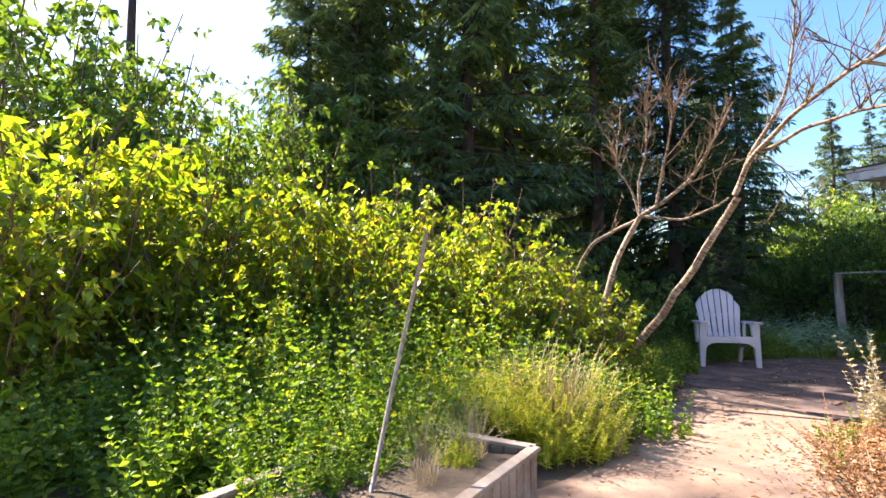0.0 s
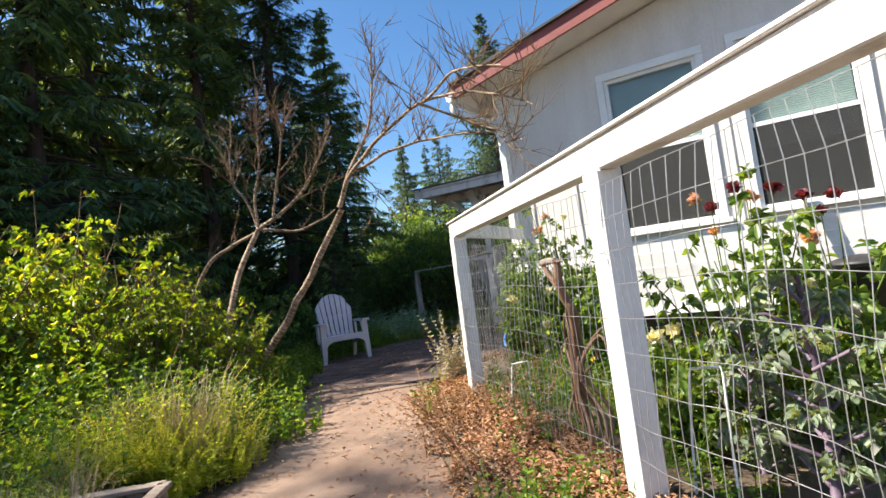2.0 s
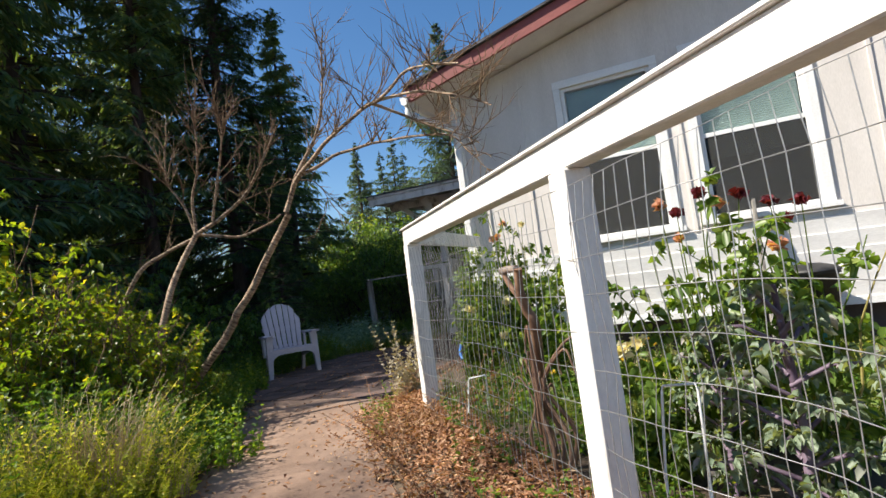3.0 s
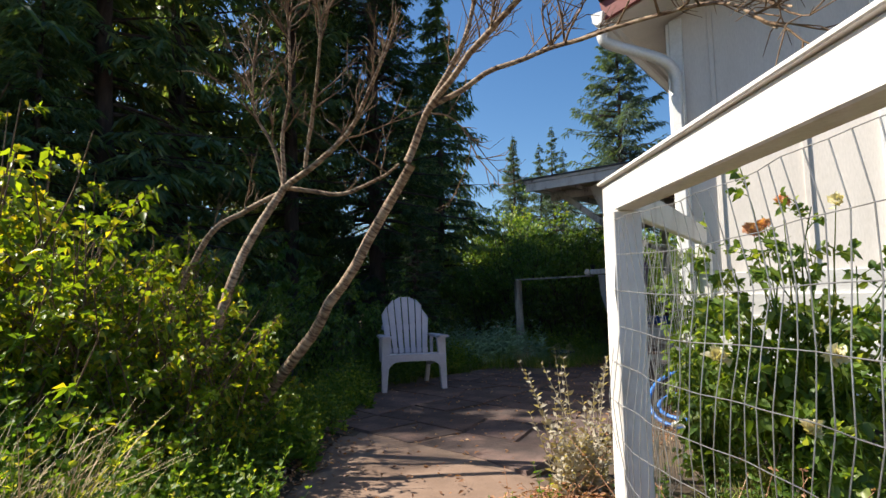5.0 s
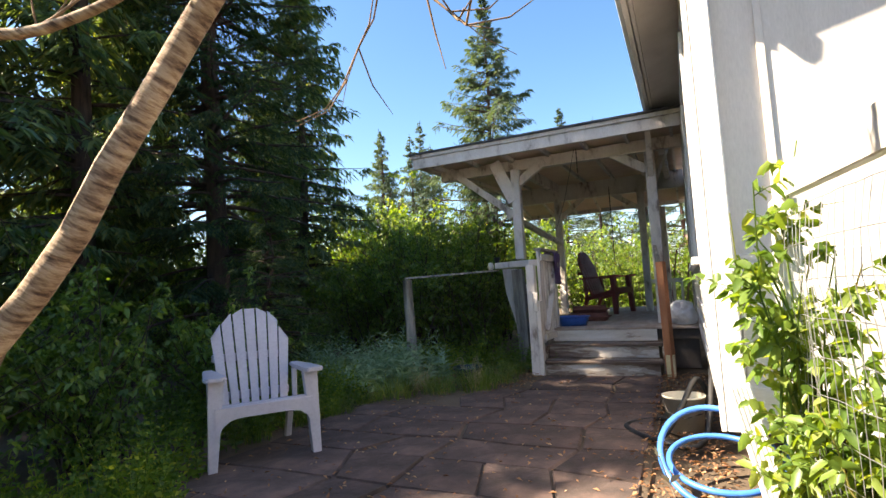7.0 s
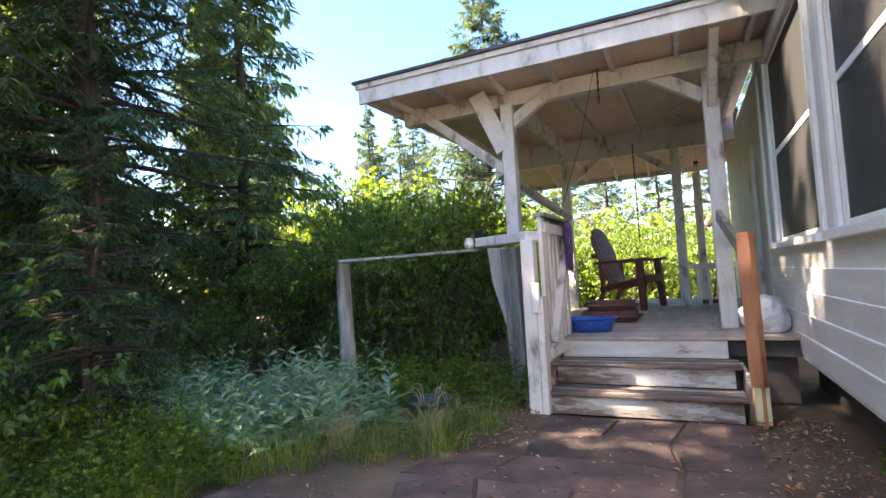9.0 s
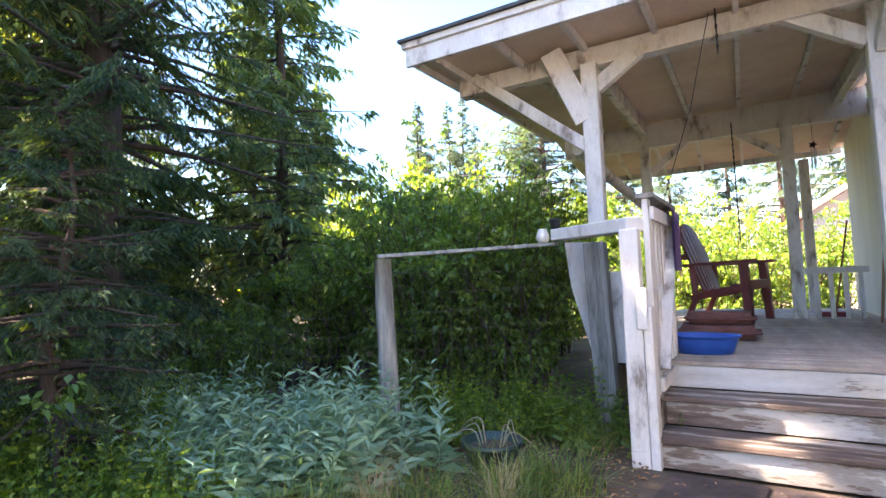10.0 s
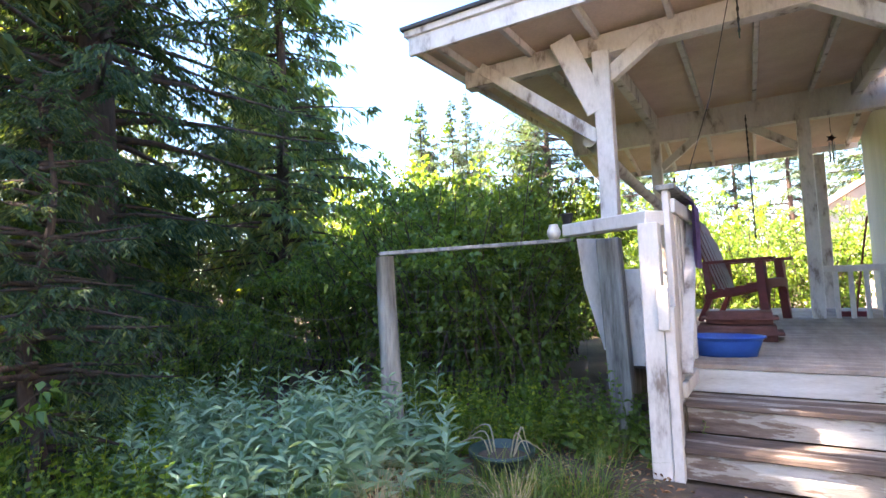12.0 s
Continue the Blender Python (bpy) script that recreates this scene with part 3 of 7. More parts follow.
def window(axis, fixed, u0, u1, z0, z1, sash, blind):
    """A double-hung or fixed window with frame, sill, panes and, on the front, half-drawn blinds."""
    w = empty("window")
    w.parent = house
    w.matrix_basis = pose(-WB, -WA, 0)

    def bx(a, b, lo, hi, d0, d1, bv=0.004):
        # d0, d1: depth outwards of the wall face (positive is out)
        if axis == "y":
            return bm_box(a, fixed - d1, lo, b, fixed - d0, hi, bv)
        return bm_box(fixed - d1, a, lo, fixed - d0, b, hi, bv)

    for a, b, lo, hi in ((u0 - 0.09, u0, z0, z1), (u1, u1 + 0.09, z0, z1), (u0 - 0.09, u1 + 0.09, z1, z1 + 0.10)):
        part("casing", bx(a, b, lo, hi, 0.002, 0.03), M["frame_white"], w)
    part("sill", bx(u0 - 0.13, u1 + 0.13, z0 - 0.055, z0, -0.02, 0.085), M["frame_white"], w)
    fr = bx(u0, u0 + 0.045, z0, z1, -0.10, -0.01)
    for a, b, lo, hi in ((u1 - 0.045, u1, z0, z1), (u0 + 0.045, u1 - 0.045, z1 - 0.045, z1), (u0 + 0.045, u1 - 0.045, z0, z0 + 0.05), (u0 + 0.045, u1 - 0.045, sash, sash + 0.05)):
        if axis == "y":
            bm_box(a, fixed + 0.012, lo, b, fixed + 0.09, hi, 0.003, fr)
        else:
            bm_box(fixed + 0.012, a, lo, fixed + 0.09, b, hi, 0.003, fr)
    part("frame", fr, M["frame_white"], w)
    for lo, hi in ((z0 + 0.05, sash), (sash + 0.05, z1 - 0.045)):
        pane = part("pane", bx(u0 + 0.045, u1 - 0.045, lo, hi, -0.055, -0.05, 0), M["glass"], w)
        pane.visible_shadow = False
    for lo, hi in ((z0 + 0.05, sash), (sash + 0.05, z1 - 0.045))[:2 if axis == "x" else 1]:
        part("insect_screen", bx(u0 + 0.045, u1 - 0.045, lo, hi, -0.022, -0.018, 0), M["screen"], w, "dark insect screen")
    if blind:
        bm = bmesh.new()
        z = z1 - 0.06
        while z > sash + blind:
            if axis == "y":
                bm_beam((u0 + 0.05, fixed + 0.12, z), (u1 - 0.05, fixed + 0.12, z), 0.024, 0.003, 0, (0, 1, 0.9), bm)
            else:
                bm_beam((fixed + 0.12, u0 + 0.05, z), (fixed + 0.12, u1 - 0.05, z), 0.024, 0.003, 0, (1, 0, 0.9), bm)
            z -= 0.026
        tagged(part("blind", bm, M["blind"], w, "pale green slatted blind, half drawn"), kind="stuff")
    return w


for i, (a, b, lo, hi) in enumerate(A_WIN):
    window("y", WA, a, b, lo, hi, 2.41, 0.06 if i == 0 else -0.25)
for a, b, lo, hi in B_WIN:
    window("x", WB, a, b, lo, hi, 2.18, 0)

# ---- porch ----
porch = tagged(empty("porch", pose(-2.3, 11, 0)), "weathered white timber porch with plank deck and open posts", "porch")


def ppart(name, bm, mat, label="", parent=None):
    bmesh.ops.translate(bm, verts=bm.verts, vec=(2.3, -11, 0))
    return part(name, bm, M[mat], parent or porch, label)


DZ = 0.57
ROOF0, SLOPE = 3.31, 0.037      # underside of the porch ceiling at the front edge, and its rise to the back


def ceil_z(y):
    return ROOF0 + SLOPE * (y - 9.3)


for nm, x, y, zb, w in (("post", -3.54, 10.08, 1.66, 0.145), ("post", -1.47, 10.22, DZ, 0.15), ("post", -3.61, 13.5, DZ, 0.14), ("post", -1.85, 13.5, DZ, 0.14)):
    ppart(nm, bm_box(x - w / 2, y - w / 2, zb, x + w / 2, y + w / 2, ceil_z(y) - (0.375 if y > 12 else 0.19), 0.008), "porch_wood")
ppart("post", bm_box(-1.58, 15.43, DZ, -1.44, 15.57, 2.98, 0.008), "porch_wood")
ppart("post", bm_beam((-3.42, 9.62, -0.05), (-3.47, 9.62, 1.48), 0.165, 0.15, 0.008, (0, 1, 0)), "grey_post", "grey bare weathered lower post")
ppart("front_beam", bm_box(-4.9, 10.08, ceil_z(10) - 0.20, -1.0, 10.22, ceil_z(10) - 0.02, 0.006), "porch_wood")
ppart("back_beam", bm_box(-4.8, 13.43, ceil_z(13.5) - 0.38, -1.0, 13.57, ceil_z(13.5) - 0.02, 0.006), "porch_wood")
ppart("side_beam", bm_beam((-3.565, 10.23, ceil_z(10) - 0.11), (-3.61, 13.42, ceil_z(13.4) - 0.11), 0.10, 0.16, 0.006), "porch_wood")
ppart("side_beam", bm_beam((-1.30, 10.23, ceil_z(10) - 0.11), (-1.30, 13.42, ceil_z(13.4) - 0.11), 0.10, 0.16, 0.006), "porch_wood")
BACK = ceil_z(13.57) - 0.37      # the rear bay drops to a lower eave
for k in range(7):
    x = -4.8 + k * 0.61
    ppart("rafter", bm_beam((x, 9.36, ceil_z(9.36) - 0.02), (x, 13.42, ceil_z(13.42) - 0.02), 0.045, 0.075, 0.003), "porch_wood")
    ppart("rafter", bm_beam((x, 13.58, ceil_z(13.57) - 0.02), (x, 15.55, BACK - 0.02), 0.045, 0.075, 0.003), "porch_wood")


def porch_slab(lift, thick, x0, x1, y0, y1):
    bm = bmesh.new()
    z0, z1 = ceil_z(y0) + lift, ceil_z(y1) + lift
    vs = [bm.verts.new(p) for p in ((x0, y0, z0), (x1, y0, z0), (x1, y1, z1), (x0, y1, z1), (x0, y0, z0 + thick), (x1, y0, z0 + thick), (x1, y1, z1 + thick), (x0, y1, z1 + thick))]
    for f in ((0, 3, 2, 1), (4, 5, 6, 7), (0, 1, 5, 4), (1, 2, 6, 5), (2, 3, 7, 6), (3, 0, 4, 7)):
        bm.faces.new([vs[i] for i in f])
    return bm


ppart("ceiling_panel", porch_slab(0.02, 0.02, -5.02, -0.995, 9.35, 13.6), "ceiling_ply", "pale tan plywood ceiling")
ppart("roof", porch_slab(0.145, 0.03, -5.10, -0.995, 9.24, 13.6), "shingle", "dark shingle roof edge")
ppart("ceiling_panel", bm_beam((-3.0, 13.6, ceil_z(13.6) + 0.03), (-3.0, 15.6, BACK + 0.03), 4.04, 0.02, 0), "ceiling_ply", "pale tan plywood ceiling")
ppart("roof", bm_beam((-3.0, 13.6, ceil_z(13.6) + 0.16), (-3.0, 15.7, BACK + 0.145), 4.2, 0.03, 0), "shingle", "dark shingle roof")
ppart("fascia", bm_box(-5.02, 15.58, BACK - 0.07, -0.995, 15.62, BACK + 0.12, 0.004), "porch_wood", "white rear fascia board")
ppart("fascia", bm_box(-5.05, 9.30, ceil_z(9.3) - 0.08, -0.995, 9.34, ceil_z(9.3) + 0.085, 0.004), "porch_wood", "white front fascia board")
ppart("fascia_trim", bm_box(-5.08, 9.272, ceil_z(9.3) + 0.088, -0.995, 9.335, ceil_z(9.3) + 0.145, 0.004), "porch_wood")
ppart("fascia", bm_beam((-5.03, 9.35, ceil_z(9.35) + 0.02), (-5.03, 13.6, ceil_z(13.6) + 0.03), 0.04, 0.13, 0.004), "porch_wood", "white side fascia board")


def brace(a, b, w=0.09, h=0.11):
    ppart("brace", bm_beam(a, b, w, h, 0.006), "porch_wood")


brace((-3.60, 10.10, 2.40), (-4.72, 10.10, ceil_z(10) - 0.03))
brace((-3.58, 10.02, 2.62), (-3.86, 9.94, ceil_z(10) - 0.04), 0.04, 0.2)
brace((-3.50, 10.11, 2.93), (-3.05, 10.11, ceil_z(10) - 0.10), 0.09, 0.13)
brace((-1.53, 10.2, 2.88), (-2.08, 10.15, ceil_z(10) - 0.10), 0.09, 0.13)
brace((-1.47, 10.15, 2.78), (-1.44, 9.5, ceil_z(9.5) - 0.02), 0.08, 0.09)
brace((-1.44, 10.3, 2.72), (-1.25, 10.8, 3.3), 0.08, 0.09)
brace((-3.54, 13.5, 2.72), (-3.05, 13.5, ceil_z(13.5) - 0.36), 0.08, 0.10)
brace((-1.92, 13.5, 2.76), (-2.42, 13.5, ceil_z(13.5) - 0.36), 0.08, 0.10)
ppart("side_rail", bm_tube([(-3.72, 10.2, 2.42), (-3.66, 11.8, 2.28), (-3.56, 13.38, 2.13)], 0.06, 10), "porch_wood", "white peeled pole rail")
ppart("cord", bm_tube([(-2.55, 10.0, ceil_z(10) - 0.03), (-2.72, 9.85, 2.5), (-2.95, 9.65, 1.72)], 0.0035, 5), "black_rubber", "thin dark cord")
def tapered_board():
    bm = bmesh.new()
    n = Vector((-0.72, -0.69, 0)) * 0.012
    pts = [Vector(p) for p in ((-3.72, 9.66, 1.50), (-3.55, 9.85, 1.50), (-3.55, 9.85, 0.60), (-3.585, 9.81, 0.60), (-3.69, 9.69, 1.12))]
    lo, hi = [bm.verts.new(p + n) for p in pts], [bm.verts.new(p - n) for p in pts]
    bm.faces.new(lo)
    bm.faces.new(hi[::-1])
    for k in range(5):
        bm.faces.new((lo[k], hi[k], hi[(k + 1) % 5], lo[(k + 1) % 5]))
    bmesh.ops.recalc_face_normals(bm, faces=bm.faces)
    return bm


# rear wall part beside the deck, with a door
ppart("back_wall", bm_box(-0.985, 10.84, DZ, -0.84, 15.4, 3.3, 0), "upper_wall", "pale boarded wall behind the porch")
ppart("door", bm_box(-1.03, 11.5, DZ + 0.02, -0.99, 12.35, DZ + 2.03, 0.006), "porch_wood", "pale panelled door")
ppart("low_rail", bm_box(-1.77, 13.47, 1.14, -1.12, 13.53, 1.22, 0.004), "porch_wood")
for k in range(4):
    ppart("baluster", bm_box(-1.68 + k * 0.15, 13.48, DZ, -1.63 + k * 0.15, 13.52, 1.14, 0.003), "porch_wood")
ppart("shelf_beam", bm_beam((-3.70, 9.40, 1.545), (-3.02, 8.88, 1.53), 0.15, 0.09, 0.006), "porch_wood", "white cap rail")
ppart("prop_board", tapered_board(), "porch_wood", "tapered pale board under the rail")
ppart("back_plank", bm_box(-3.40, 9.72, 0.50, -3.27, 9.75, 1.24, 0.004), "porch_wood")
ppart("skirt", bm_box(-3.22, 9.515, 0.05, -2.99, 9.545, 0.535, 0.003), "grey_post", "grey weathered skirt boards")
ppart("skirt", bm_box(-3.515, 10.2, 0.05, -3.49, 15.5, 0.535, 0.003), "grey_post", "grey weathered skirt boards")
# closing board in the same shade-dark tone
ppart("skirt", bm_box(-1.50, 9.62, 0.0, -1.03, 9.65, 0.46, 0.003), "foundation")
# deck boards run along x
# solid dark blocks in place of the shaded gap under the deck
ppart("underdeck_shade_block", bm_box(-3.46, 10.2, 0.40, -1.0, 15.5, DZ - 0.033, 0), "foundation")
ppart("underdeck_shade_block", bm_box(-3.20, 9.55, 0.40, -1.0, 10.195, DZ - 0.033, 0), "foundation")
for k in range(43):
    y0 = 9.495 + k * 0.142
    ppart("deck_board", bm_box(-3.24 if y0 < 10.15 else -3.52, y0, DZ - 0.03, -0.992, y0 + 0.137, DZ + 0.002 * (k % 3), 0.004), "deck")

# ---- steps ----
steps = tagged(empty("wooden_steps", pose(-2.25, 8.7, 0)), "old wooden steps with peeling white paint", "steps")


def spart(name, bm, label="", mat="step_wood"):
    bmesh.ops.translate(bm, verts=bm.verts, vec=(2.25, -8.7, 0))
    return part(name, bm, M[mat], steps, label)


for k in range(3):
    y = 8.885 + 0.308 * k
    spart("riser", bm_box(-2.95, y, 0.19 * k + (0.0 if k == 0 else 0.004), -1.50 - 0.02 * k, y + 0.03, 0.19 * (k + 1) - 0.034, 0.004), "peeling painted riser board", "riser_white" if k == 2 else "step_wood")
    if k < 2:
        spart("tread", bm_box(-2.96, y - 0.035, 0.19 * (k + 1) - 0.032, -1.47, y + 0.13, 0.19 * (k + 1), 0.006), "bare worn tread board", "tread")
        spart("tread", bm_box(-2.96, y + 0.138, 0.19 * (k + 1) - 0.032, -1.47, y + 0.306, 0.19 * (k + 1) - 0.002, 0.006), "bare worn tread board", "tread")
spart("stringer", bm_box(-2.985, 8.92, 0, -2.965, 9.48, 0.36, 0.003))
spart("stringer", bm_box(-1.465, 8.92, 0, -1.44, 9.48, 0.36, 0.003))

post = tagged(obj("newel_post", bm_beam((-1.38, 8.94, -0.03), (-1.40, 8.95, 1.43), 0.095, 0.095, 0.006), M["orange_wood"]), "orange-brown stained newel post beside the steps", "post")
part("sleeve", bm_box(-1.432, 8.888, 0.0, -1.328, 8.992, 0.27, 0.004), surface("yellowed_paint", [(0.3, (0.42, 0.36, 0.18)), (0.7, (0.58, 0.52, 0.34))], 5, 0.7, None, 40, 0.3, 0.004), post, "yellowed painted foot")
handrail = tagged(obj("handrail", bm_beam((-1.50, 10.0, 1.66), (-1.40, 9.02, 1.26), 0.05, 0.11, 0.005), M["grey_post"]), "grey weathered plank handrail by the steps", "handrail")

# gate post and open gate
gp = tagged(empty("gate_post", pose(-3.03, 8.87, 0)), "white painted gate post with cracked paint", "post")
part("post", bm_box(-0.085, -0.06, 0, 0.03, 0.06, 1.5, 0.006), M["porch_wood"], gp)
part("jamb", bm_box(0.034, -0.07, 0.0, 0.09, 0.05, 1.0, 0.005), M["porch_wood"], gp, "white narrow jamb board")
part("latch", bm_box(0.0, -0.10, 0.86, 0.07, -0.062, 1.12, 0.008), M["porch_wood"], gp, "peeling wooden latch block")


def gate():
    g = tagged(empty("wooden_gate", pose(-2.965, 8.94, 0, 0, 0, -2)), "open white slatted wooden gate with diagonal brace", "gate")
    for y0 in (0.0, 0.78):
        part("stile", bm_box(-0.02, y0, 0.42, 0.02, y0 + 0.09, 1.70, 0.005), M["porch_wood"], g)
    for z0 in (0.45, 1.56):
        part("rail", bm_box(0.022, 0.02, z0, 0.05, 0.86, z0 + 0.09, 0.005), M["porch_wood"], g)
    for k in range(5):
        part("slat", bm_box(-0.012, 0.135 + k * 0.13, 0.46, 0.012, 0.205 + k * 0.13, 1.66, 0.004), M["porch_wood"], g)
    part("diagonal", bm_beam((0.038, 0.10, 0.58), (0.038, 0.78, 1.54), 0.03, 0.08, 0.004, (1, 0, 0)), M["porch_wood"], g)
    part("cap", bm_box(-0.05, -0.02, 1.70, 0.06, 0.90, 1.735, 0.005), M["grey_post"], g, "grey worn cap rail")
    return g


gate()

# ---- trellis fence ----
P1, P2 = Vector((-0.47, 2.375, 0)), Vector((1.21, 0.49, 0))
TD = (P2 - P1).normalized()
TN = Vector((-TD.y, TD.x, 0))
if TN.x > 0:
    TN = -TN
trellis = tagged(empty("garden_fence", pose(*P1)), "white timber garden fence with welded wire mesh", "fence")


def tpart(name, bm, mat, label=""):
    bmesh.ops.translate(bm, verts=bm.verts, vec=-P1)
    return part(name, bm, M[mat], trellis, label)


span = (P2 - P1).length
for k in range(4):
    p = P1 + TD * span * k
    tpart("post", bm_beam(p - Vector((0, 0, 0.05)), p + Vector((0, 0, 1.5)), 0.12, 0.12, 0.006, TD), "white_wood", "white square post")
a = P1 - TD * 0.10 + Vector((0, 0, 1.566))
tpart("top_beam", bm_beam(a, a + TD * (span * 3 + 0.3), 0.09, 0.13, 0.006), "white_wood", "broad white top beam")
c = P1 - TD * 0.115 + TN * 0.005 + Vector((0, 0, 1.64))
tpart("cap_board", bm_beam(c, c + TD * (span * 3 + 0.3), 0.115, 0.016, 0.004), "white_wood", "thin white cap board")
hc = Vector((-0.70, 4.70, 1.60))
tpart("return_beam", bm_beam(P1 + Vector((0, 0.05, 1.565)), hc, 0.045, 0.14, 0.005), "white_wood", "white board running to the house")
tpart("return_post", bm_box(-0.75, 4.62, 0, -0.65, 4.72, 1.53, 0.005), "white_wood")


def wire_net(p, q, z0, z1, dx, dz, r, parent, material, rng, wob=0.012, sag=0.02, name="wire_mesh"):
    p, q = Vector(p), Vector(q)
    d = q - p
    n = Vector((-d.y, d.x, 0)).normalized()
    bm = bmesh.new()
    nu, nz = int(d.length / dx), int((z1 - z0) / dz)

    def at(u, z):
        w = noise.noise(Vector((u * 1.7, z * 2.1, 7.0))) * 3 + noise.noise(Vector((u * 6, z * 5, 1.0)))
        return p + d * (u / d.length) + n * (w * wob) + d.normalized() * (wob * noise.noise(Vector((u * 3, z * 6, 4.0)))) + Vector((0, 0, z + sag * noise.noise(Vector((u * 1.1, z, 9.0)))))

    for i in range(nu + 1):
        u = i * dx
        bm_tube([at(u, z0 + k * dz) for k in range(nz + 1)], r, 4, bm, False)
    for k in range(nz + 1):
        bm_tube([at(i * dx, z0 + k * dz) for i in range(nu + 1)], r, 4, bm, False)
    return bm


rg = np.random.default_rng(5)
off = TN * 0.054
tpart("wire_mesh", wire_net(P1 + off, P1 + off + TD * span * 2.4, 0.05, 1.48, 0.06, 0.14, 0.0016, trellis, None, rg, 0.02, 0.03), "wire", "galvanised welded wire mesh")
tpart("wire_mesh", wire_net(P1 + Vector((-0.05, 0.08, 0)), (-0.76, 4.62, 0), 0.05, 1.48, 0.06, 0.14, 0.0016, trellis, None, rg, 0.02, 0.03), "wire", "galvanised welded wire mesh")

def soil_bank():
    """A low bank of soil and litter along the fence foot."""
    prof = [(0.66, -0.03), (0.5, 0.03), (0.3, 0.07), (0.0, 0.115), (-0.4, 0.10), (-0.8, 0.06), (-1.2, -0.03)]
    bm, rows = bmesh.new(), []
    for k in range(45):
        p = P1 + TD * (-0.7 + k * 0.15)
        rows.append([bm.verts.new(p + TN * u + Vector((0, 0, min(z + 0.02 * noise.noise((p + TN * u) * 3), 0.13) * (0.3 if k in (0, 44) else 1.0) if z > 0 else z))) for u, z in prof])
    for a, b in zip(rows, rows[1:]):
        for k in range(len(prof) - 1):
            bm.faces.new((a[k], a[k + 1], b[k + 1], b[k])).smooth = True
    bmesh.ops.recalc_face_normals(bm, faces=bm.faces)
    return tagged(obj("bank", bm, M["soil"]), "low soil bank with dry litter along the fence", "bank", kind="structure")


soil_bank()

# ---- old wire fence by the porch ----
tagged(obj("fence_post", bm_tube([(-4.86, 8.66, -0.1), (-4.87, 8.66, 0.5), (-4.89, 8.66, 1.0), (-4.90, 8.66, 1.40)], [0.085, 0.078, 0.074, 0.07], 7), M["grey_post"]), "grey split wooden fence post, slightly leaning", "post")
tagged(obj("fence_rail", bm_beam((-4.95, 8.66, 1.425), (-3.72, 9.44, 1.478), 0.07, 0.028, 0.004), M["grey_post"]), "thin grey board rail from post to porch", "rail")
wf = tagged(empty("wire_fence", pose(-4.9, 8.66, 0)), "sagging old wire fence behind the plants", "fence")


def wfpart(bm):
    bmesh.ops.translate(bm, verts=bm.verts, vec=(4.9, -8.66, 0))
    part("wire_mesh", bm, M["dull_wire"], wf)


wfpart(wire_net((-4.86, 8.74, 0), (-3.62, 9.75, 0), 0.08, 1.36, 0.15, 0.15, 0.0014, wf, None, rg, 0.02))
wfpart(wire_net((-4.92, 8.66, 0), (-8.6, 7.0, 0), 0.0, 1.05, 0.15, 0.15, 0.0015, wf, None, rg, 0.05, 0.18))

# ---- patio of flagstones ----
def patio():
    base = bmesh.new()
    bm_box(-4.45, 3.1, -0.05, -1.42, 8.80, 0.006, 0, base)
    pt = tagged(obj("patio", base, M["soil"]), "uneven reddish flagstone patio strewn with leaves", "patio", kind="structure")
    rng = random.Random(11)
    nx, ny = 6, 11
    g = {}
    for i in range(nx + 1):
        for j in range(ny + 1):
            x = -4.42 + i * 0.5 + (0.06 if j % 2 else -0.06) * (0 < i < nx) + rng.uniform(-0.05, 0.05)
            y = 3.2 + j * 0.508 + rng.uniform(-0.05, 0.05)
            g[i, j] = Vector((min(x, -1.44), min(max(y, 3.12), 8.78), 0))
    done = set()
    for j in range(ny):
        for i in range(nx):
            if (i, j) in done:
                continue
            if rng.random() < 0.3 and i + 1 < nx and (i + 1, j) not in done:
                loop = [g[i, j], g[i + 1, j], g[i + 2, j], g[i + 2, j + 1], g[i + 1, j + 1], g[i, j + 1]]
                done.add((i + 1, j))
            else:
                loop = [g[i, j], g[i + 1, j], g[i + 1, j + 1], g[i, j + 1]]
            if loop[0].x < -3.9 and loop[0].y > 6.3 or loop[0].x < -3.3 and loop[0].y > 7.4:
                continue
            c = sum(loop, Vector()) / len(loop)
            bm = bmesh.new()
            lift = 0.016 + rng.uniform(0, 0.012)
            tilt = Vector((rng.uniform(-0.012, 0.012), rng.uniform(-0.012, 0.012), 0))
            lo = [bm.verts.new((p - c) * 0.975) for p in loop]
            hi = [bm.verts.new((p - c) * 0.94 + Vector((0, 0, lift + (p - c).dot(tilt)))) for p in loop]
            bm.faces.new(hi)
            for k in range(len(loop)):
                q = (k + 1) % len(loop)
                bm.faces.new((lo[k], lo[q], hi[q], hi[k]))
            st = part("paving_stone", bm, M["stone"], pt)
            st.location = c + Vector((0, 0, 0.004))
    return pt


patio()


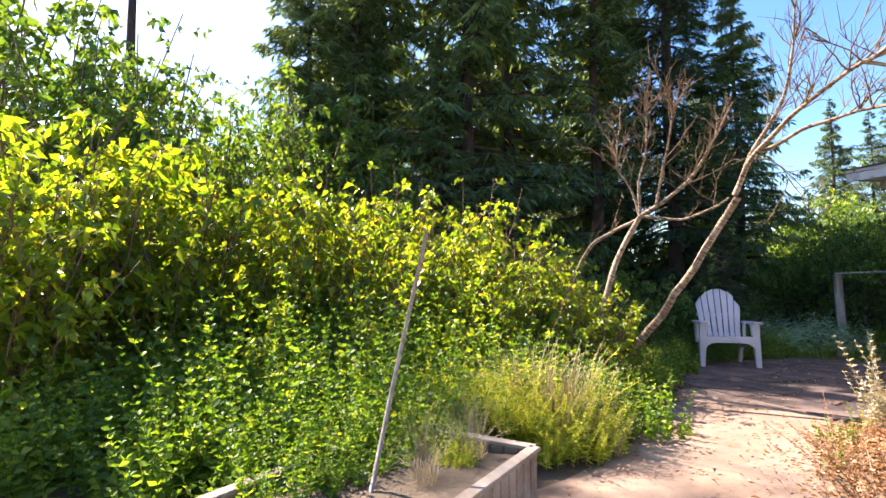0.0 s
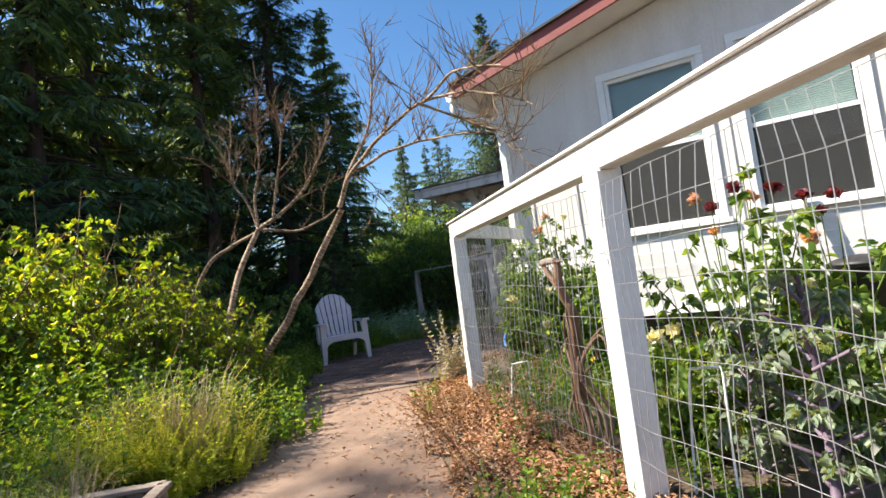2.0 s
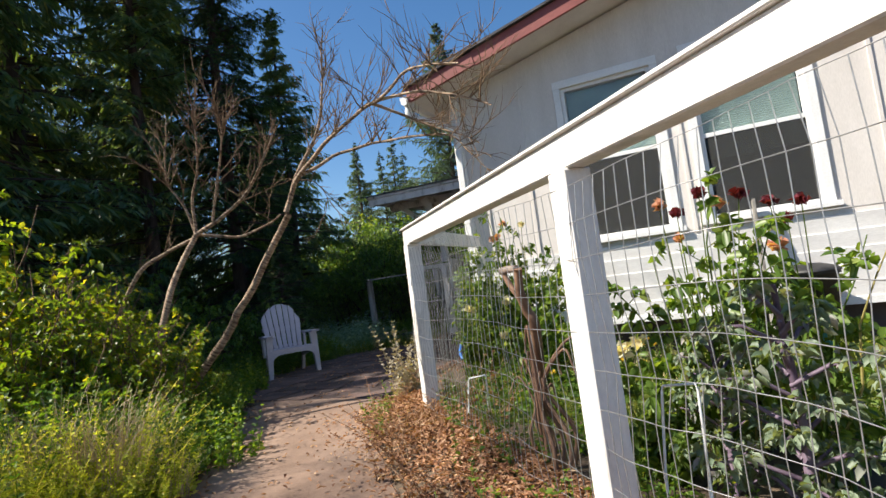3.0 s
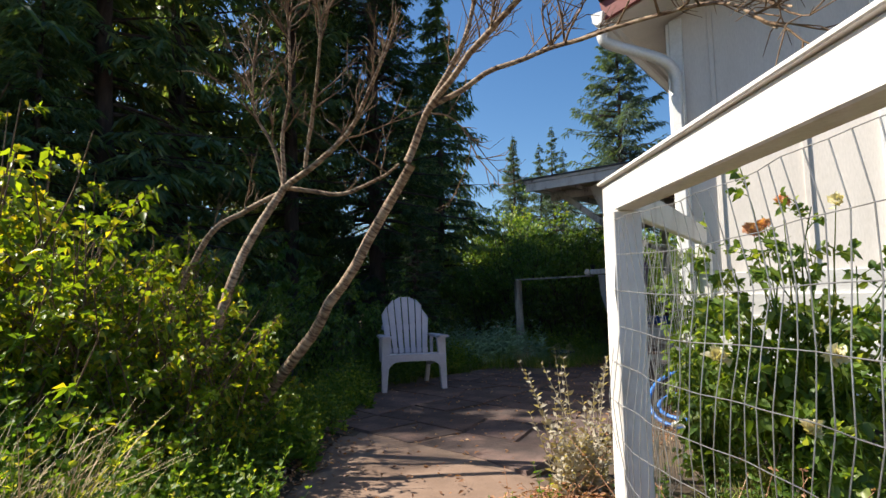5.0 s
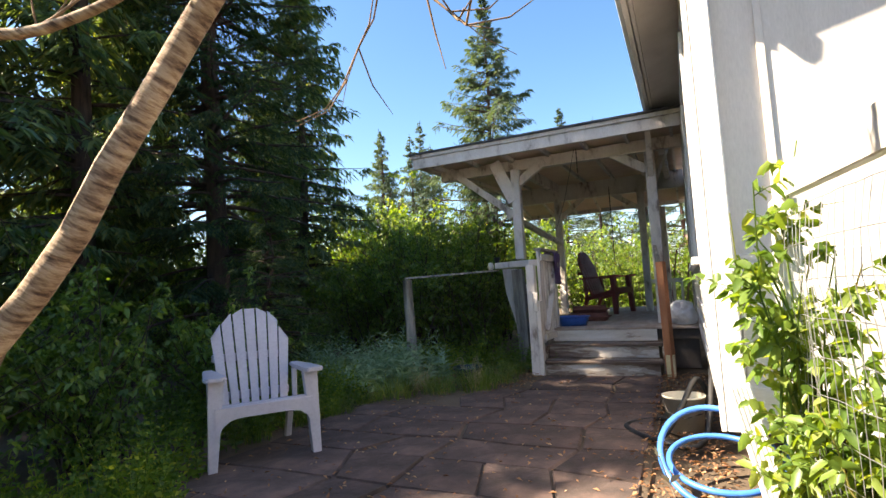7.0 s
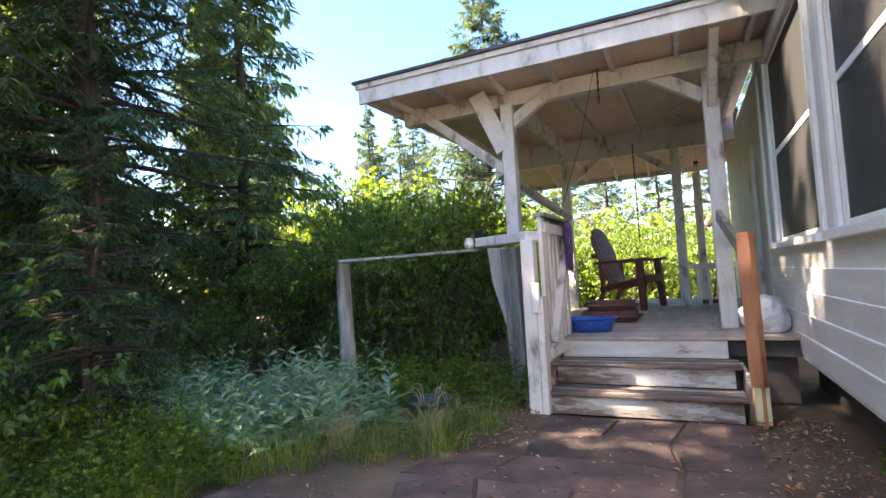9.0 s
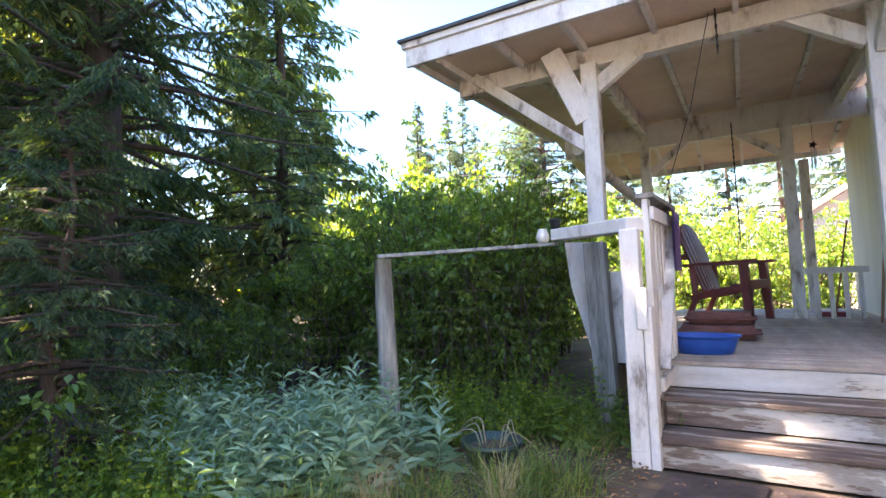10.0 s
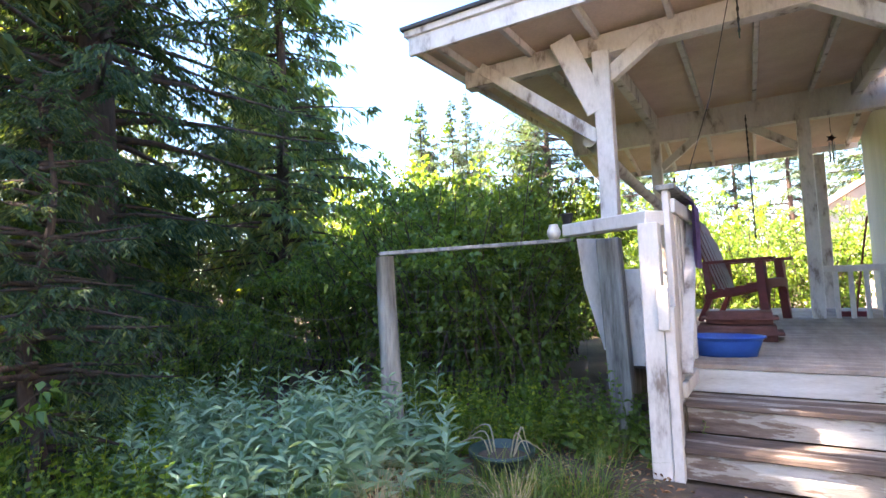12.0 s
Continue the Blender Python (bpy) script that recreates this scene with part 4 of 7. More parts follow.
# ---- garden chairs ----
def adirondack(name, mat, label, m):
    ch = tagged(empty(name, m), label, "chair")
    P = lambda nm, bm: part(nm, bm, mat, ch)
    for sx in (-1, 1):
        bm = bmesh.new()
        n = 8
        ring = []
        for k in range(n + 1):
            t = k / n
            w = 0.028 + 0.022 * t
            x = sx * (0.345 - 0.03 * t + 0.0 * t * t)
            ring.append((x, 0.0 + 0.03 * t, 0.60 * t, w))
        rows = [[bm.verts.new((x + dx * w, y + dy * 0.035, z)) for dx, dy in ((-1, -1), (1, -1), (1, 1), (-1, 1))] for x, y, z, w in ring]
        for a, b in zip(rows, rows[1:]):
            for k in range(4):
                bm.faces.new((a[k], a[(k + 1) % 4], b[(k + 1) % 4], b[k]))
        bm.faces.new(rows[0][::-1])
        bm.faces.new(rows[-1])
        P("front_leg", bm)
        # arm: broad paddle narrowing to the back
        out = [(-0.075, -0.07), (-0.05, -0.11), (0.05, -0.11), (0.075, -0.07), (0.06, 0.25), (0.035, 0.58), (-0.035, 0.58), (-0.055, 0.25)]
        bm = bmesh.new()
        lo = [bm.verts.new((sx * 0.325 + x, y + 0.02, 0.588 - 0.03 * y)) for x, y in out]
        hi = [bm.verts.new((sx * 0.325 + x, y + 0.02, 0.618 - 0.03 * y)) for x, y in out]
        bm.faces.new(lo[::-1])
        bm.faces.new(hi)
        for k in range(8):
            bm.faces.new((lo[k], lo[(k + 1) % 8], hi[(k + 1) % 8], hi[k]))
        bmesh.ops.bevel(bm, geom=list(bm.edges), offset=0.008, segments=2, affect="EDGES")
        P("arm", bm)
        P("back_leg", bm_beam((sx * 0.27, 0.62, 0.0), (sx * 0.27, 0.48, 0.30), 0.05, 0.05, 0.008))
        P("arm_prop", bm_beam((sx * 0.31, 0.50, 0.28), (sx * 0.315, 0.52, 0.60), 0.04, 0.06, 0.008))
        P("side_rail", bm_beam((sx * 0.285, 0.02, 0.36), (sx * 0.27, 0.56, 0.24), 0.035, 0.07, 0.008))
    # front apron with an arched lower edge
    bm = bmesh.new()
    n = 14
    top, bot = [], []
    for k in range(n + 1):
        x = -0.325 + 0.65 * k / n
        e = abs(2 * k / n - 1)
        zb = 0.335 - 0.14 * e ** 7
        top.append((x, 0.41))
        bot.append((x, zb))
    for y0, rev in ((-0.03, False), (0.0, True)):
        a = [bm.verts.new((x, y0, z)) for x, z in top]
        b = [bm.verts.new((x, y0, z)) for x, z in bot]
        for k in range(n):
            f = (a[k], b[k], b[k + 1], a[k + 1])
            bm.faces.new(f if not rev else f[::-1])
        if not rev:
            fa, fb = a, b
        else:
            for k in range(n):
                bm.faces.new((fb[k], b[k], b[k + 1], fb[k + 1]))
                bm.faces.new((fa[k + 1], a[k + 1], a[k], fa[k]))
    P("apron", bm)
    for k in range(5):
        y = 0.0 + k * 0.098
        z = 0.405 - 0.22 * y - 0.02 * math.sin(math.pi * k / 4)
        P("seat_slat", bm_beam((-0.29, y + 0.03, z), (0.29, y + 0.03, z), 0.088, 0.022, 0.006))
    # fanned back of seven slats, arched at the top, leaning back
    for k in range(7):
        u = k - 3
        x0, x1 = u * 0.070, u * 0.093
        L = 0.79 - 0.0175 * u * u * (1.0 if abs(u) < 3 else 1.1) - (0.05 if u == 3 else 0)
        a = Vector((x0, 0.44, 0.30))
        d = Vector((x1 - x0, 0.27, 0.80)).normalized()
        b = a + d * L
        bm = bmesh.new()
        cross = Vector((1, 0, 0))
        nrm = d.cross(cross).normalized()
        curve_in = 0.012 * (9 - u * u) / 9
        outl = [(a, 0.026), (a + d * L * 0.55, 0.034), (a + d * (L - 0.04), 0.0385), (b, 0.0385)]
        rows = []
        for p, w in outl:
            p = p + nrm * -curve_in
            top = p is not None and len(rows) == 3
            rows.append([bm.verts.new(p + cross * (sx * 0.0385 if top else sx * w) + nrm * (sn * 0.011) + (d * (-0.022 * u * sx) if top else Vector())) for sx, sn in ((-1, -1), (1, -1), (1, 1), (-1, 1))])
        for r0, r1 in zip(rows, rows[1:]):
            for q in range(4):
                bm.faces.new((r0[q], r0[(q + 1) % 4], r1[(q + 1) % 4], r1[q]))
        bm.faces.new(rows[0][::-1])
        bm.faces.new(rows[-1])
        bmesh.ops.recalc_face_normals(bm, faces=bm.faces)
        P("back_slat", bm)
    P("back_rail", bm_beam((-0.27, 0.52, 0.40), (0.27, 0.52, 0.40), 0.03, 0.06, 0.008))
    P("back_rail", bm_beam((-0.29, 0.64, 0.68), (0.29, 0.64, 0.68), 0.03, 0.06, 0.008))
    return ch


adirondack("garden_chair", M["chair_plastic"], "pale lilac-white plastic fan-back garden chair on the patio", pose(-4.03, 4.86, 0.012, 0, 0, 54) @ Matrix.Scale(1.07, 4))
adirondack("porch_chair", M["red_wood"], "dark red wooden fan-back chair on the porch deck", pose(-2.30, 13.05, DZ + 0.006, 0, 0, 74) @ Matrix.Scale(1.25, 4))

# ---- on and about the porch ----
def thing(name, bm, mat, label, cat, group=""):
    return tagged(obj(name, bm, M[mat]), label, cat, group)


def tub():
    bm = bmesh.new()
    n = 36
    prof = [(0.80, 0.0), (0.94, 0.10), (1.0, 0.14), (1.05, 0.145), (1.05, 0.13), (0.99, 0.13), (0.9, 0.08), (0.78, 0.02)]
    rings = []
    for s, z in prof:
        r = []
        for k in range(n):
            a = 2 * math.pi * k / n
            rad = 0.22 * (1 + 0.12 * math.cos(2 * a) + 0.06 * math.cos(3 * a))
            r.append(bm.verts.new((-2.75 + math.cos(a) * rad * s, 9.93 + math.sin(a) * rad * s * 0.8, DZ + 0.006 + z)))
        rings.append(r)
    for a, b in zip(rings, rings[1:]):
        for k in range(n):
            bm.faces.new((a[k], a[(k + 1) % n], b[(k + 1) % n], b[k])).smooth = True
    bm.faces.new(rings[0][::-1])
    bm.faces.new(rings[-1])
    return bm


thing("plastic_tub", tub(), "blue_tub", "shallow blue plastic tub on the deck by the gate", "tub")


def cushion(x0, y0, z0, w, d, h):
    bm = bm_box(x0, y0, z0, x0 + w, y0 + d, z0 + h, 0)
    bmesh.ops.bevel(bm, geom=list(bm.edges), offset=h * 0.42, segments=4, affect="EDGES")
    for v in bm.verts:
        v.co.z += 0.01 * noise.noise(v.co * 9)
    for f in bm.faces:
        f.smooth = True
    return bm


thing("bolster", cushion(-3.05, 10.75, DZ + 0.005, 0.72, 0.5, 0.13), "brown_cloth", "brown-red dog cushion lying on the deck", "cushion")
thing("bolster", cushion(-2.98, 10.90, DZ + 0.14, 0.62, 0.36, 0.11), "brown_cloth", "folded brown-red cushion on top of another", "cushion")


def bag():
    bm = bmesh.new()
    bmesh.ops.create_icosphere(bm, subdivisions=4, radius=0.19)
    for v in bm.verts:
        n = noise.noise(v.co * 7) * 0.05 + noise.noise(v.co * 16) * 0.025
        v.co += v.co.normalized() * n
        v.co.z = max(v.co.z * 0.95, -0.14)
        v.co += Vector((-1.2, 9.86, DZ + 0.145))
    return bm


thing("plastic_bag", bag(), "white_bag", "crumpled white plastic bag on the deck corner", "bag")


def towel():
    bm = bmesh.new()
    nu, nv = 14, 18
    g = []
    for i in range(nu + 1):
        row = []
        for j in range(nv + 1):
            u, v = i / nu, j / nv
            y = 9.44 + 0.38 * u
            arc = (v - 0.35)
            z = 1.742 - abs(arc) * 0.8 if abs(arc) > 0.03 else 1.748
            x = -2.935 + (0.075 if arc > 0 else -0.075) * min(1, abs(arc) * 14) + 0.014 * math.sin(u * 14 + v * 2) * (abs(arc) > 0.05)
            row.append(bm.verts.new((x, y + 0.02 * math.sin(v * 6), z)))
        g.append(row)
    for a, b in zip(g, g[1:]):
        for j in range(nv):
            bm.faces.new((a[j], b[j], b[j + 1], a[j + 1])).smooth = True
    r = bmesh.ops.solidify(bm, geom=list(bm.faces), thickness=0.006)
    return bm


thing("towel", towel(), "purple_cloth", "purple towel hung over the open gate", "towel")
thing("jar", bm_lathe([(0.0, 0.0), (0.035, 0.0), (0.05, 0.03), (0.052, 0.06), (0.04, 0.09), (0.034, 0.10), (0.036, 0.112), (0.028, 0.112), (0.026, 0.09), (0.0, 0.088)], 20, None, (-3.82, 9.375, 1.489)), "ceramic", "small pale ceramic jar on the rail", "jar")
thing("flower_pot", bm_lathe([(0.0, 0.0), (0.03, 0.0), (0.045, 0.07), (0.05, 0.07), (0.05, 0.085), (0.04, 0.085), (0.035, 0.06), (0.0, 0.058)], 18, None, (-3.72, 9.40, 1.592)), "black_rubber", "small dark pot on the cap rail", "pot")


def chain(a, b, r, links):
    bm = bmesh.new()
    a, b = Vector(a), Vector(b)
    for k in range(links):
        p, q = a.lerp(b, k / links), a.lerp(b, (k + 0.98) / links)
        o = Vector((r * 0.8, 0, 0)) if k % 2 else Vector((0, r * 0.8, 0))
        bm_tube([p, p.lerp(q, 0.3) + o, p.lerp(q, 0.7) + o, q], r, 5, bm)
        bm_tube([p, p.lerp(q, 0.3) - o, p.lerp(q, 0.7) - o, q], r, 5, bm)
    return bm


thing("hanging_chain", chain((-2.47, 13.40, ceil_z(13.4) - 0.2), (-2.46, 13.38, 1.62), 0.007, 38), "black_rubber", "dark chain hanging from the porch beam", "chain")
thing("hanging_hook", chain((-2.5, 9.9, ceil_z(9.9) - 0.05), (-2.5, 9.9, ceil_z(9.9) - 0.42), 0.006, 9), "black_rubber", "short dark chain hanging under the porch roof", "chain")


def chime():
    e = tagged(empty("wind_chime", pose(-1.55, 13.7, 2.85)), "small metal wind chime with a star top", "wind chime")
    bm = bmesh.new()
    top = [bm.verts.new((math.cos(math.pi * k / 5) * (0.06 if k % 2 == 0 else 0.028), 0.006, math.sin(math.pi * k / 5) * (0.06 if k % 2 == 0 else 0.028))) for k in range(10)]
    f = bm.faces.new(top)
    bmesh.ops.solidify(bm, geom=[f], thickness=0.012)
    part("star", bm, M["rust"], e)
    part("string", bm_tube([(0, 0, 0.06), (0, 0, 0.46)], 0.003, 5), M["black_rubber"], e)
    for k in range(5):
        a = 2 * math.pi * k / 5
        part("chime_tube", bm_tube([(0.03 * math.cos(a), 0.03 * math.sin(a), -0.05), (0.03 * math.cos(a), 0.03 * math.sin(a), -0.26 - 0.02 * k)], 0.006, 7), M["wire"], e)


chime()


def broom():
    e = tagged(empty("broom", pose(-1.45, 13.75, DZ)), "push broom with red head leaning on the wall", "broom")
    part("handle", bm_tube([(0, 0, 0.05), (0.20, 0.05, 1.25)], 0.012, 8), M["red_wood"], e)
    part("head", bm_box(-0.16, -0.04, 0.006, 0.12, 0.04, 0.07, 0.01), M["petal_red"], e)


broom()
thing("shovel_handle", bm_tube([(-1.14, 12.9, DZ), (-1.05, 12.92, 1.5)], 0.016, 8), "log", "yellow-brown tool handle leaning on the wall", "tool")

# ---- hose, bucket, pot ----
def hose(cy=5.14):
    pts = []
    for k in range(64):
        a = 2 * math.pi * k / 30
        r = 0.36 - 0.05 * math.sin(k * 0.16)
        tilt = 0.62 if k < 34 else 0.2
        x, v = r * math.cos(a), r * math.sin(a)
        pts.append((-1.08 + x * 0.85 + 0.03 * (k / 30), cy + v * math.cos(tilt) + 0.004 * k, 0.02 + (v + 0.36) * math.sin(tilt) + 0.02 * (k / 30)))
    pts += [(-0.74, 5.05, 0.10), (-0.66, 4.8, 0.03), (-0.5, 4.5, 0.02)]
    return bm_tube(smooth_path(pts, 2), 0.018, 8)


hs = thing("garden_hose", hose(), "hose", "coiled blue garden hose lying by the house corner", "hose")
part("nozzle", bm_tube([(-1.05, 4.80, 0.06), (-0.98, 4.84, 0.08), (-0.88, 4.80, 0.05)], [0.02, 0.03, 0.022], 8), M["frame_white"], hs, "white plastic nozzle")
bk = thing("bucket", bm_lathe([(0.0, 0.0), (0.125, 0.0), (0.15, 0.27), (0.16, 0.27), (0.16, 0.285), (0.145, 0.285), (0.12, 0.02), (0.0, 0.02)], 28, None, (-1.22, 6.42, 0.005)), "bucket", "cream plastic bucket beside the house wall", "bucket")
part("handle", bm_tube([(-1.38, 6.42, 0.26), (-1.34, 6.33, 0.17), (-1.22, 6.27, 0.14), (-1.10, 6.33, 0.17), (-1.06, 6.42, 0.26)], 0.005, 6), M["dull_wire"], bk, "bent wire handle")
blk = smooth_path([(-1.62, 6.25, 0.02), (-1.4, 6.05, 0.04), (-1.25, 6.2, 0.22), (-1.12, 6.5, 0.40), (-1.05, 6.6, 0.2), (-1.3, 6.8, 0.03), (-1.6, 6.6, 0.02), (-1.65, 6.35, 0.03), (-1.4, 6.0, 0.04), (-1.1, 6.0, 0.06), (-1.0, 6.6, 0.5), (-0.98, 7.2, 0.42)], 6)
thing("soaker_hose", bm_tube(blk, 0.022, 8), "black_rubber", "black corrugated hose heaped round a bucket", "hose")
pot = thing("plant_pot", bm_lathe([(0.0, 0.0), (0.145, 0.0), (0.185, 0.15), (0.202, 0.15), (0.205, 0.18), (0.188, 0.18), (0.175, 0.135), (0.0, 0.13)], 28, None, (-3.93, 8.50, -0.02)), "green_pot", "dark green plastic pot with dead stems", "pot")
rs = random.Random(3)
part("potting_soil", bm_lathe([(0.0, 0.118), (0.10, 0.122), (0.176, 0.112), (0.176, 0.10), (0.0, 0.10)], 20, None, (-3.93, 8.50, 0.0)), M["soil"], pot, "dry potting soil")
for k, (a, r, top) in enumerate(((2.6, 0.42, 0.27), (2.9, 0.34, 0.24), (3.4, 0.40, 0.22), (0.1, 0.20, 0.30), (5.9, 0.26, 0.28), (0.6, 0.30, 0.20))):
    c, sn = math.cos(a), math.sin(a)
    q = smooth_path([(-3.93 + 0.07 * c, 8.50 + 0.07 * sn, 0.10), (-3.93 + 0.13 * c, 8.50 + 0.13 * sn, top), (-3.93 + 0.8 * r * c, 8.50 + 0.8 * r * sn, top * 0.7), (-3.93 + r * c * 1.1, 8.50 + r * sn * 1.1, 0.04)], 4)
    part("dead_stem", bm_tube(q, [0.006 - 0.004 * n / (len(q) - 1) for n in range(len(q))], 6), M["dry_leaf"], pot, "pale drooping dead stem")

# ---- raised bed, rod, log ----
def raised_bed():
    A, u, v = Vector((-1.02, -0.15, 0)), Vector((0.617, -0.787, 0)), Vector((-0.787, -0.617, 0))
    e = tagged(empty("raised_bed", Matrix.Translation(A)), "weathered timber raised garden bed with dry soil", "garden bed")
    Z = Vector((0, 0, 1))
    for a, b in ((Vector(), u * 2.2), (v * 0.95, v * 0.95 + u * 2.2), (Vector(), v * 0.95), (u * 2.2, u * 2.2 + v * 0.95)):
        part("cap_rail", bm_beam(a + Z * 0.285, b + Z * 0.285, 0.07, 0.025, 0.004), M["old_wood"], e, "grey-brown cap board")
        d = (b - a)
        n = int(d.length / 0.095)
        for k in range(n):
            p = a + d * ((k + 0.5) / n)
            part("slat", bm_beam(p + d.normalized() * -0.043 + Z * 0.135, p + d.normalized() * 0.043 + Z * 0.135, 0.022, 0.27, 0.003), M["old_wood"], e)
    bm = bmesh.new()
    q = [bm.verts.new(w + Z * 0.23) for w in (v * 0.03 + u * 0.03, u * 2.17 + v * 0.03, u * 2.17 + v * 0.92, u * 0.03 + v * 0.92)]
    bm.faces.new(q)
    bmesh.ops.subdivide_edges(bm, edges=list(bm.edges), cuts=14, use_grid_fill=True)
    for w in bm.verts:
        w.co.z += 0.035 * noise.noise(w.co * 5)
    part("soil", bm, M["soil"], e, "dry crumbly soil")


raised_bed()
thing("garden_rod", bm_tube([(-0.80, -1.20, 0.0), (-0.97, -1.0, 0.7), (-1.19, -0.745, 1.515)], [0.012, 0.0115, 0.011], 8), "rust", "thin leaning metal garden rod", "rod")


def log_post():
    e = tagged(empty("carved_log", pose(0.69, 1.25, -0.02)), "forked peeled log post with a carved crosspiece", "log post")
    rr = lambda p, r: bm_tube(smooth_path(p, 6), r, 12)
    part("trunk", rr([(-0.094, 0.587, -0.05), (0.008, 0.288, 0.42), (0.107, -0.019, 0.843), (0.088, -0.066, 0.95), (0.078, -0.118, 1.06), (0.095, -0.155, 1.178)], [0.034 - 0.012 * k / 30 for k in range(31)]), M["log"], e)
    part("fork", rr([(0.09, -0.05, 0.92), (0.06, -0.075, 1.02), (0.015, -0.06, 1.09), (-0.018, -0.05, 1.16)], [0.019 - 0.004 * k / 18 for k in range(19)]), M["log"], e)
    part("crosspiece", rr([(-0.032, -0.042, 1.175), (0.03, -0.098, 1.182), (0.085, -0.147, 1.178)], [0.02] * 13), M["old_wood"], e, "pale carved crosspiece")


log_post()


def hoop(x, y, h, w, yaw):
    bm = bm_tube([(-w * 0.72, 0, -0.05), (-w * 0.6, 0.01, h * 0.5), (-w * 0.42, 0.02, h * 0.97), (-w * 0.38, 0.02, h), (w * 0.36, 0.03, h * 1.02), (w * 0.4, 0.03, h * 0.98), (w * 0.34, 0.03, h * 0.5), (w * 0.3, 0.03, -0.05)], 0.006, 6)
    ob = thing("plant_hoop", bm, "frame_white", "bent white wire plant support hoop", "plant support", "plant hoops")
    ob.matrix_basis = pose(x, y, 0, 0, 0, yaw)


hoop(1.47, 0.60, 0.63, 0.16, -20)
hoop(0.12, 2.0, 0.42, 0.16, 30)


def dead_vine(x, y, yaw, s):
    """Twisted brown stalks of a dried plant at the fence foot."""
    bm = bmesh.new()
    for k, (a, h) in enumerate(((0.0, 0.72), (1.3, 0.62), (2.6, 0.8), (4.1, 0.55), (5.2, 0.68))):
        o = Vector((math.cos(a), math.sin(a), 0)) * 0.05
        pts = [o, o * 1.6 + Vector((0.03, 0, h * 0.35)), o * 0.4 + Vector((-0.03, 0.03, h * 0.7)), o * 2.2 + Vector((0.04, 0, h)), o * 3.2 + Vector((0.06, 0.02, h * 0.82))]
        q = smooth_path(pts, 5)
        bm_tube(q, [0.014 - 0.009 * n / (len(q) - 1) for n in range(len(q))], 6, bm)
    ob = thing("dead_vine", bm, "log", "twisted dry brown stalks at the fence foot", "dry plant", "dead vines")
    ob.matrix_basis = pose(x, y, 0.06, 0, 0, yaw) @ Matrix.Scale(s, 4)


dead_vine(0.86, 1.06, 20, 1.0)
dead_vine(0.74, 1.32, 130, 0.8)


def ornament():
    e = tagged(empty("garden_ornament", pose(2.14, 1.44, 0)), "turquoise egg-shaped ornament on a thin stake", "ornament")
    part("stake", bm_tube([(0, 0, -0.05), (0.01, 0, 0.3), (0, 0, 0.55)], 0.005, 6), M["dull_wire"], e, "thin dark stake")
    part("egg", bm_lathe([(0.0, 0.535), (0.018, 0.54), (0.034, 0.565), (0.04, 0.60), (0.034, 0.64), (0.02, 0.672), (0.0, 0.682)], 18), surface("turquoise_glaze", [(0.3, (0.03, 0.32, 0.36)), (0.7, (0.25, 0.60, 0.62))], 9, 0.25, None, 40, 0.05, 0.002), e)


ornament()

# ---- bin and board against the front wall ----
def bin_by_wall():
    e = tagged(empty("garbage_bin", pose(2.75, 4.75, 0)), "dark grey plastic bin standing against the house wall", "bin")
    part("body", bm_lathe([(0.0, 0.0), (0.20, 0.0), (0.25, 0.74), (0.27, 0.74), (0.27, 0.78), (0.24, 0.78), (0.19, 0.03), (0.0, 0.03)], 24), M["black_rubber"], e)
    part("lid", bm_lathe([(0.0, 0.86), (0.12, 0.85), (0.25, 0.81), (0.28, 0.785), (0.28, 0.765), (0.0, 0.765)][::-1], 24), M["black_rubber"], e)


bin_by_wall()
thing("leaning_board", bm_beam((2.36, 4.70, 0.0), (2.42, 5.03, 1.6), 0.11, 0.03, 0.004, (1, 0, 0)), "grey_post", "grey weathered board leaning on the house wall", "board")

# ---- shed seen through the porch ----
def shed():
    e = tagged(empty("shed", pose(0.3, 25.5, 0)), "pale pink shed with white trim, sunlit", "shed")
    part("wall", bm_box(-0.9, 0, -0.1, 4.2, 4, 3.0, 0.01), M["shed_wall"], e)
    bm = bmesh.new()
    pts = [(-1.3, 2.75), (1.65, 4.6), (4.6, 2.75), (4.6, 2.95), (1.65, 4.82), (-1.3, 2.95)]
    lo = [bm.verts.new((x, -0.5, z)) for x, z in pts]
    hi = [bm.verts.new((x, 4.4, z)) for x, z in pts]
    for q in ((0, 1, 4, 5), (1, 2, 3, 4)):
        bm.faces.new([lo[k] for k in q])
        bm.faces.new([hi[k] for k in q][::-1])
    for k in range(6):
        bm.faces.new((lo[k], hi[k], hi[(k + 1) % 6], lo[(k + 1) % 6]))
    bmesh.ops.recalc_face_normals(bm, faces=bm.faces)
    part("roof", bm, M["pink_wall"], e, "dusty pink shed roof")
    bm = bmesh.new()
    bm.faces.new([bm.verts.new(p) for p in ((-0.9, 0.002, 2.98), (4.2, 0.002, 2.98), (1.65, 0.002, 4.58))])
    part("gable", bm, M["shed_wall"], e)
    part("window", bm_box(1.1, -0.04, 1.1, 2.2, 0.02, 2.1, 0.01), M["frame_white"], e)


shed()

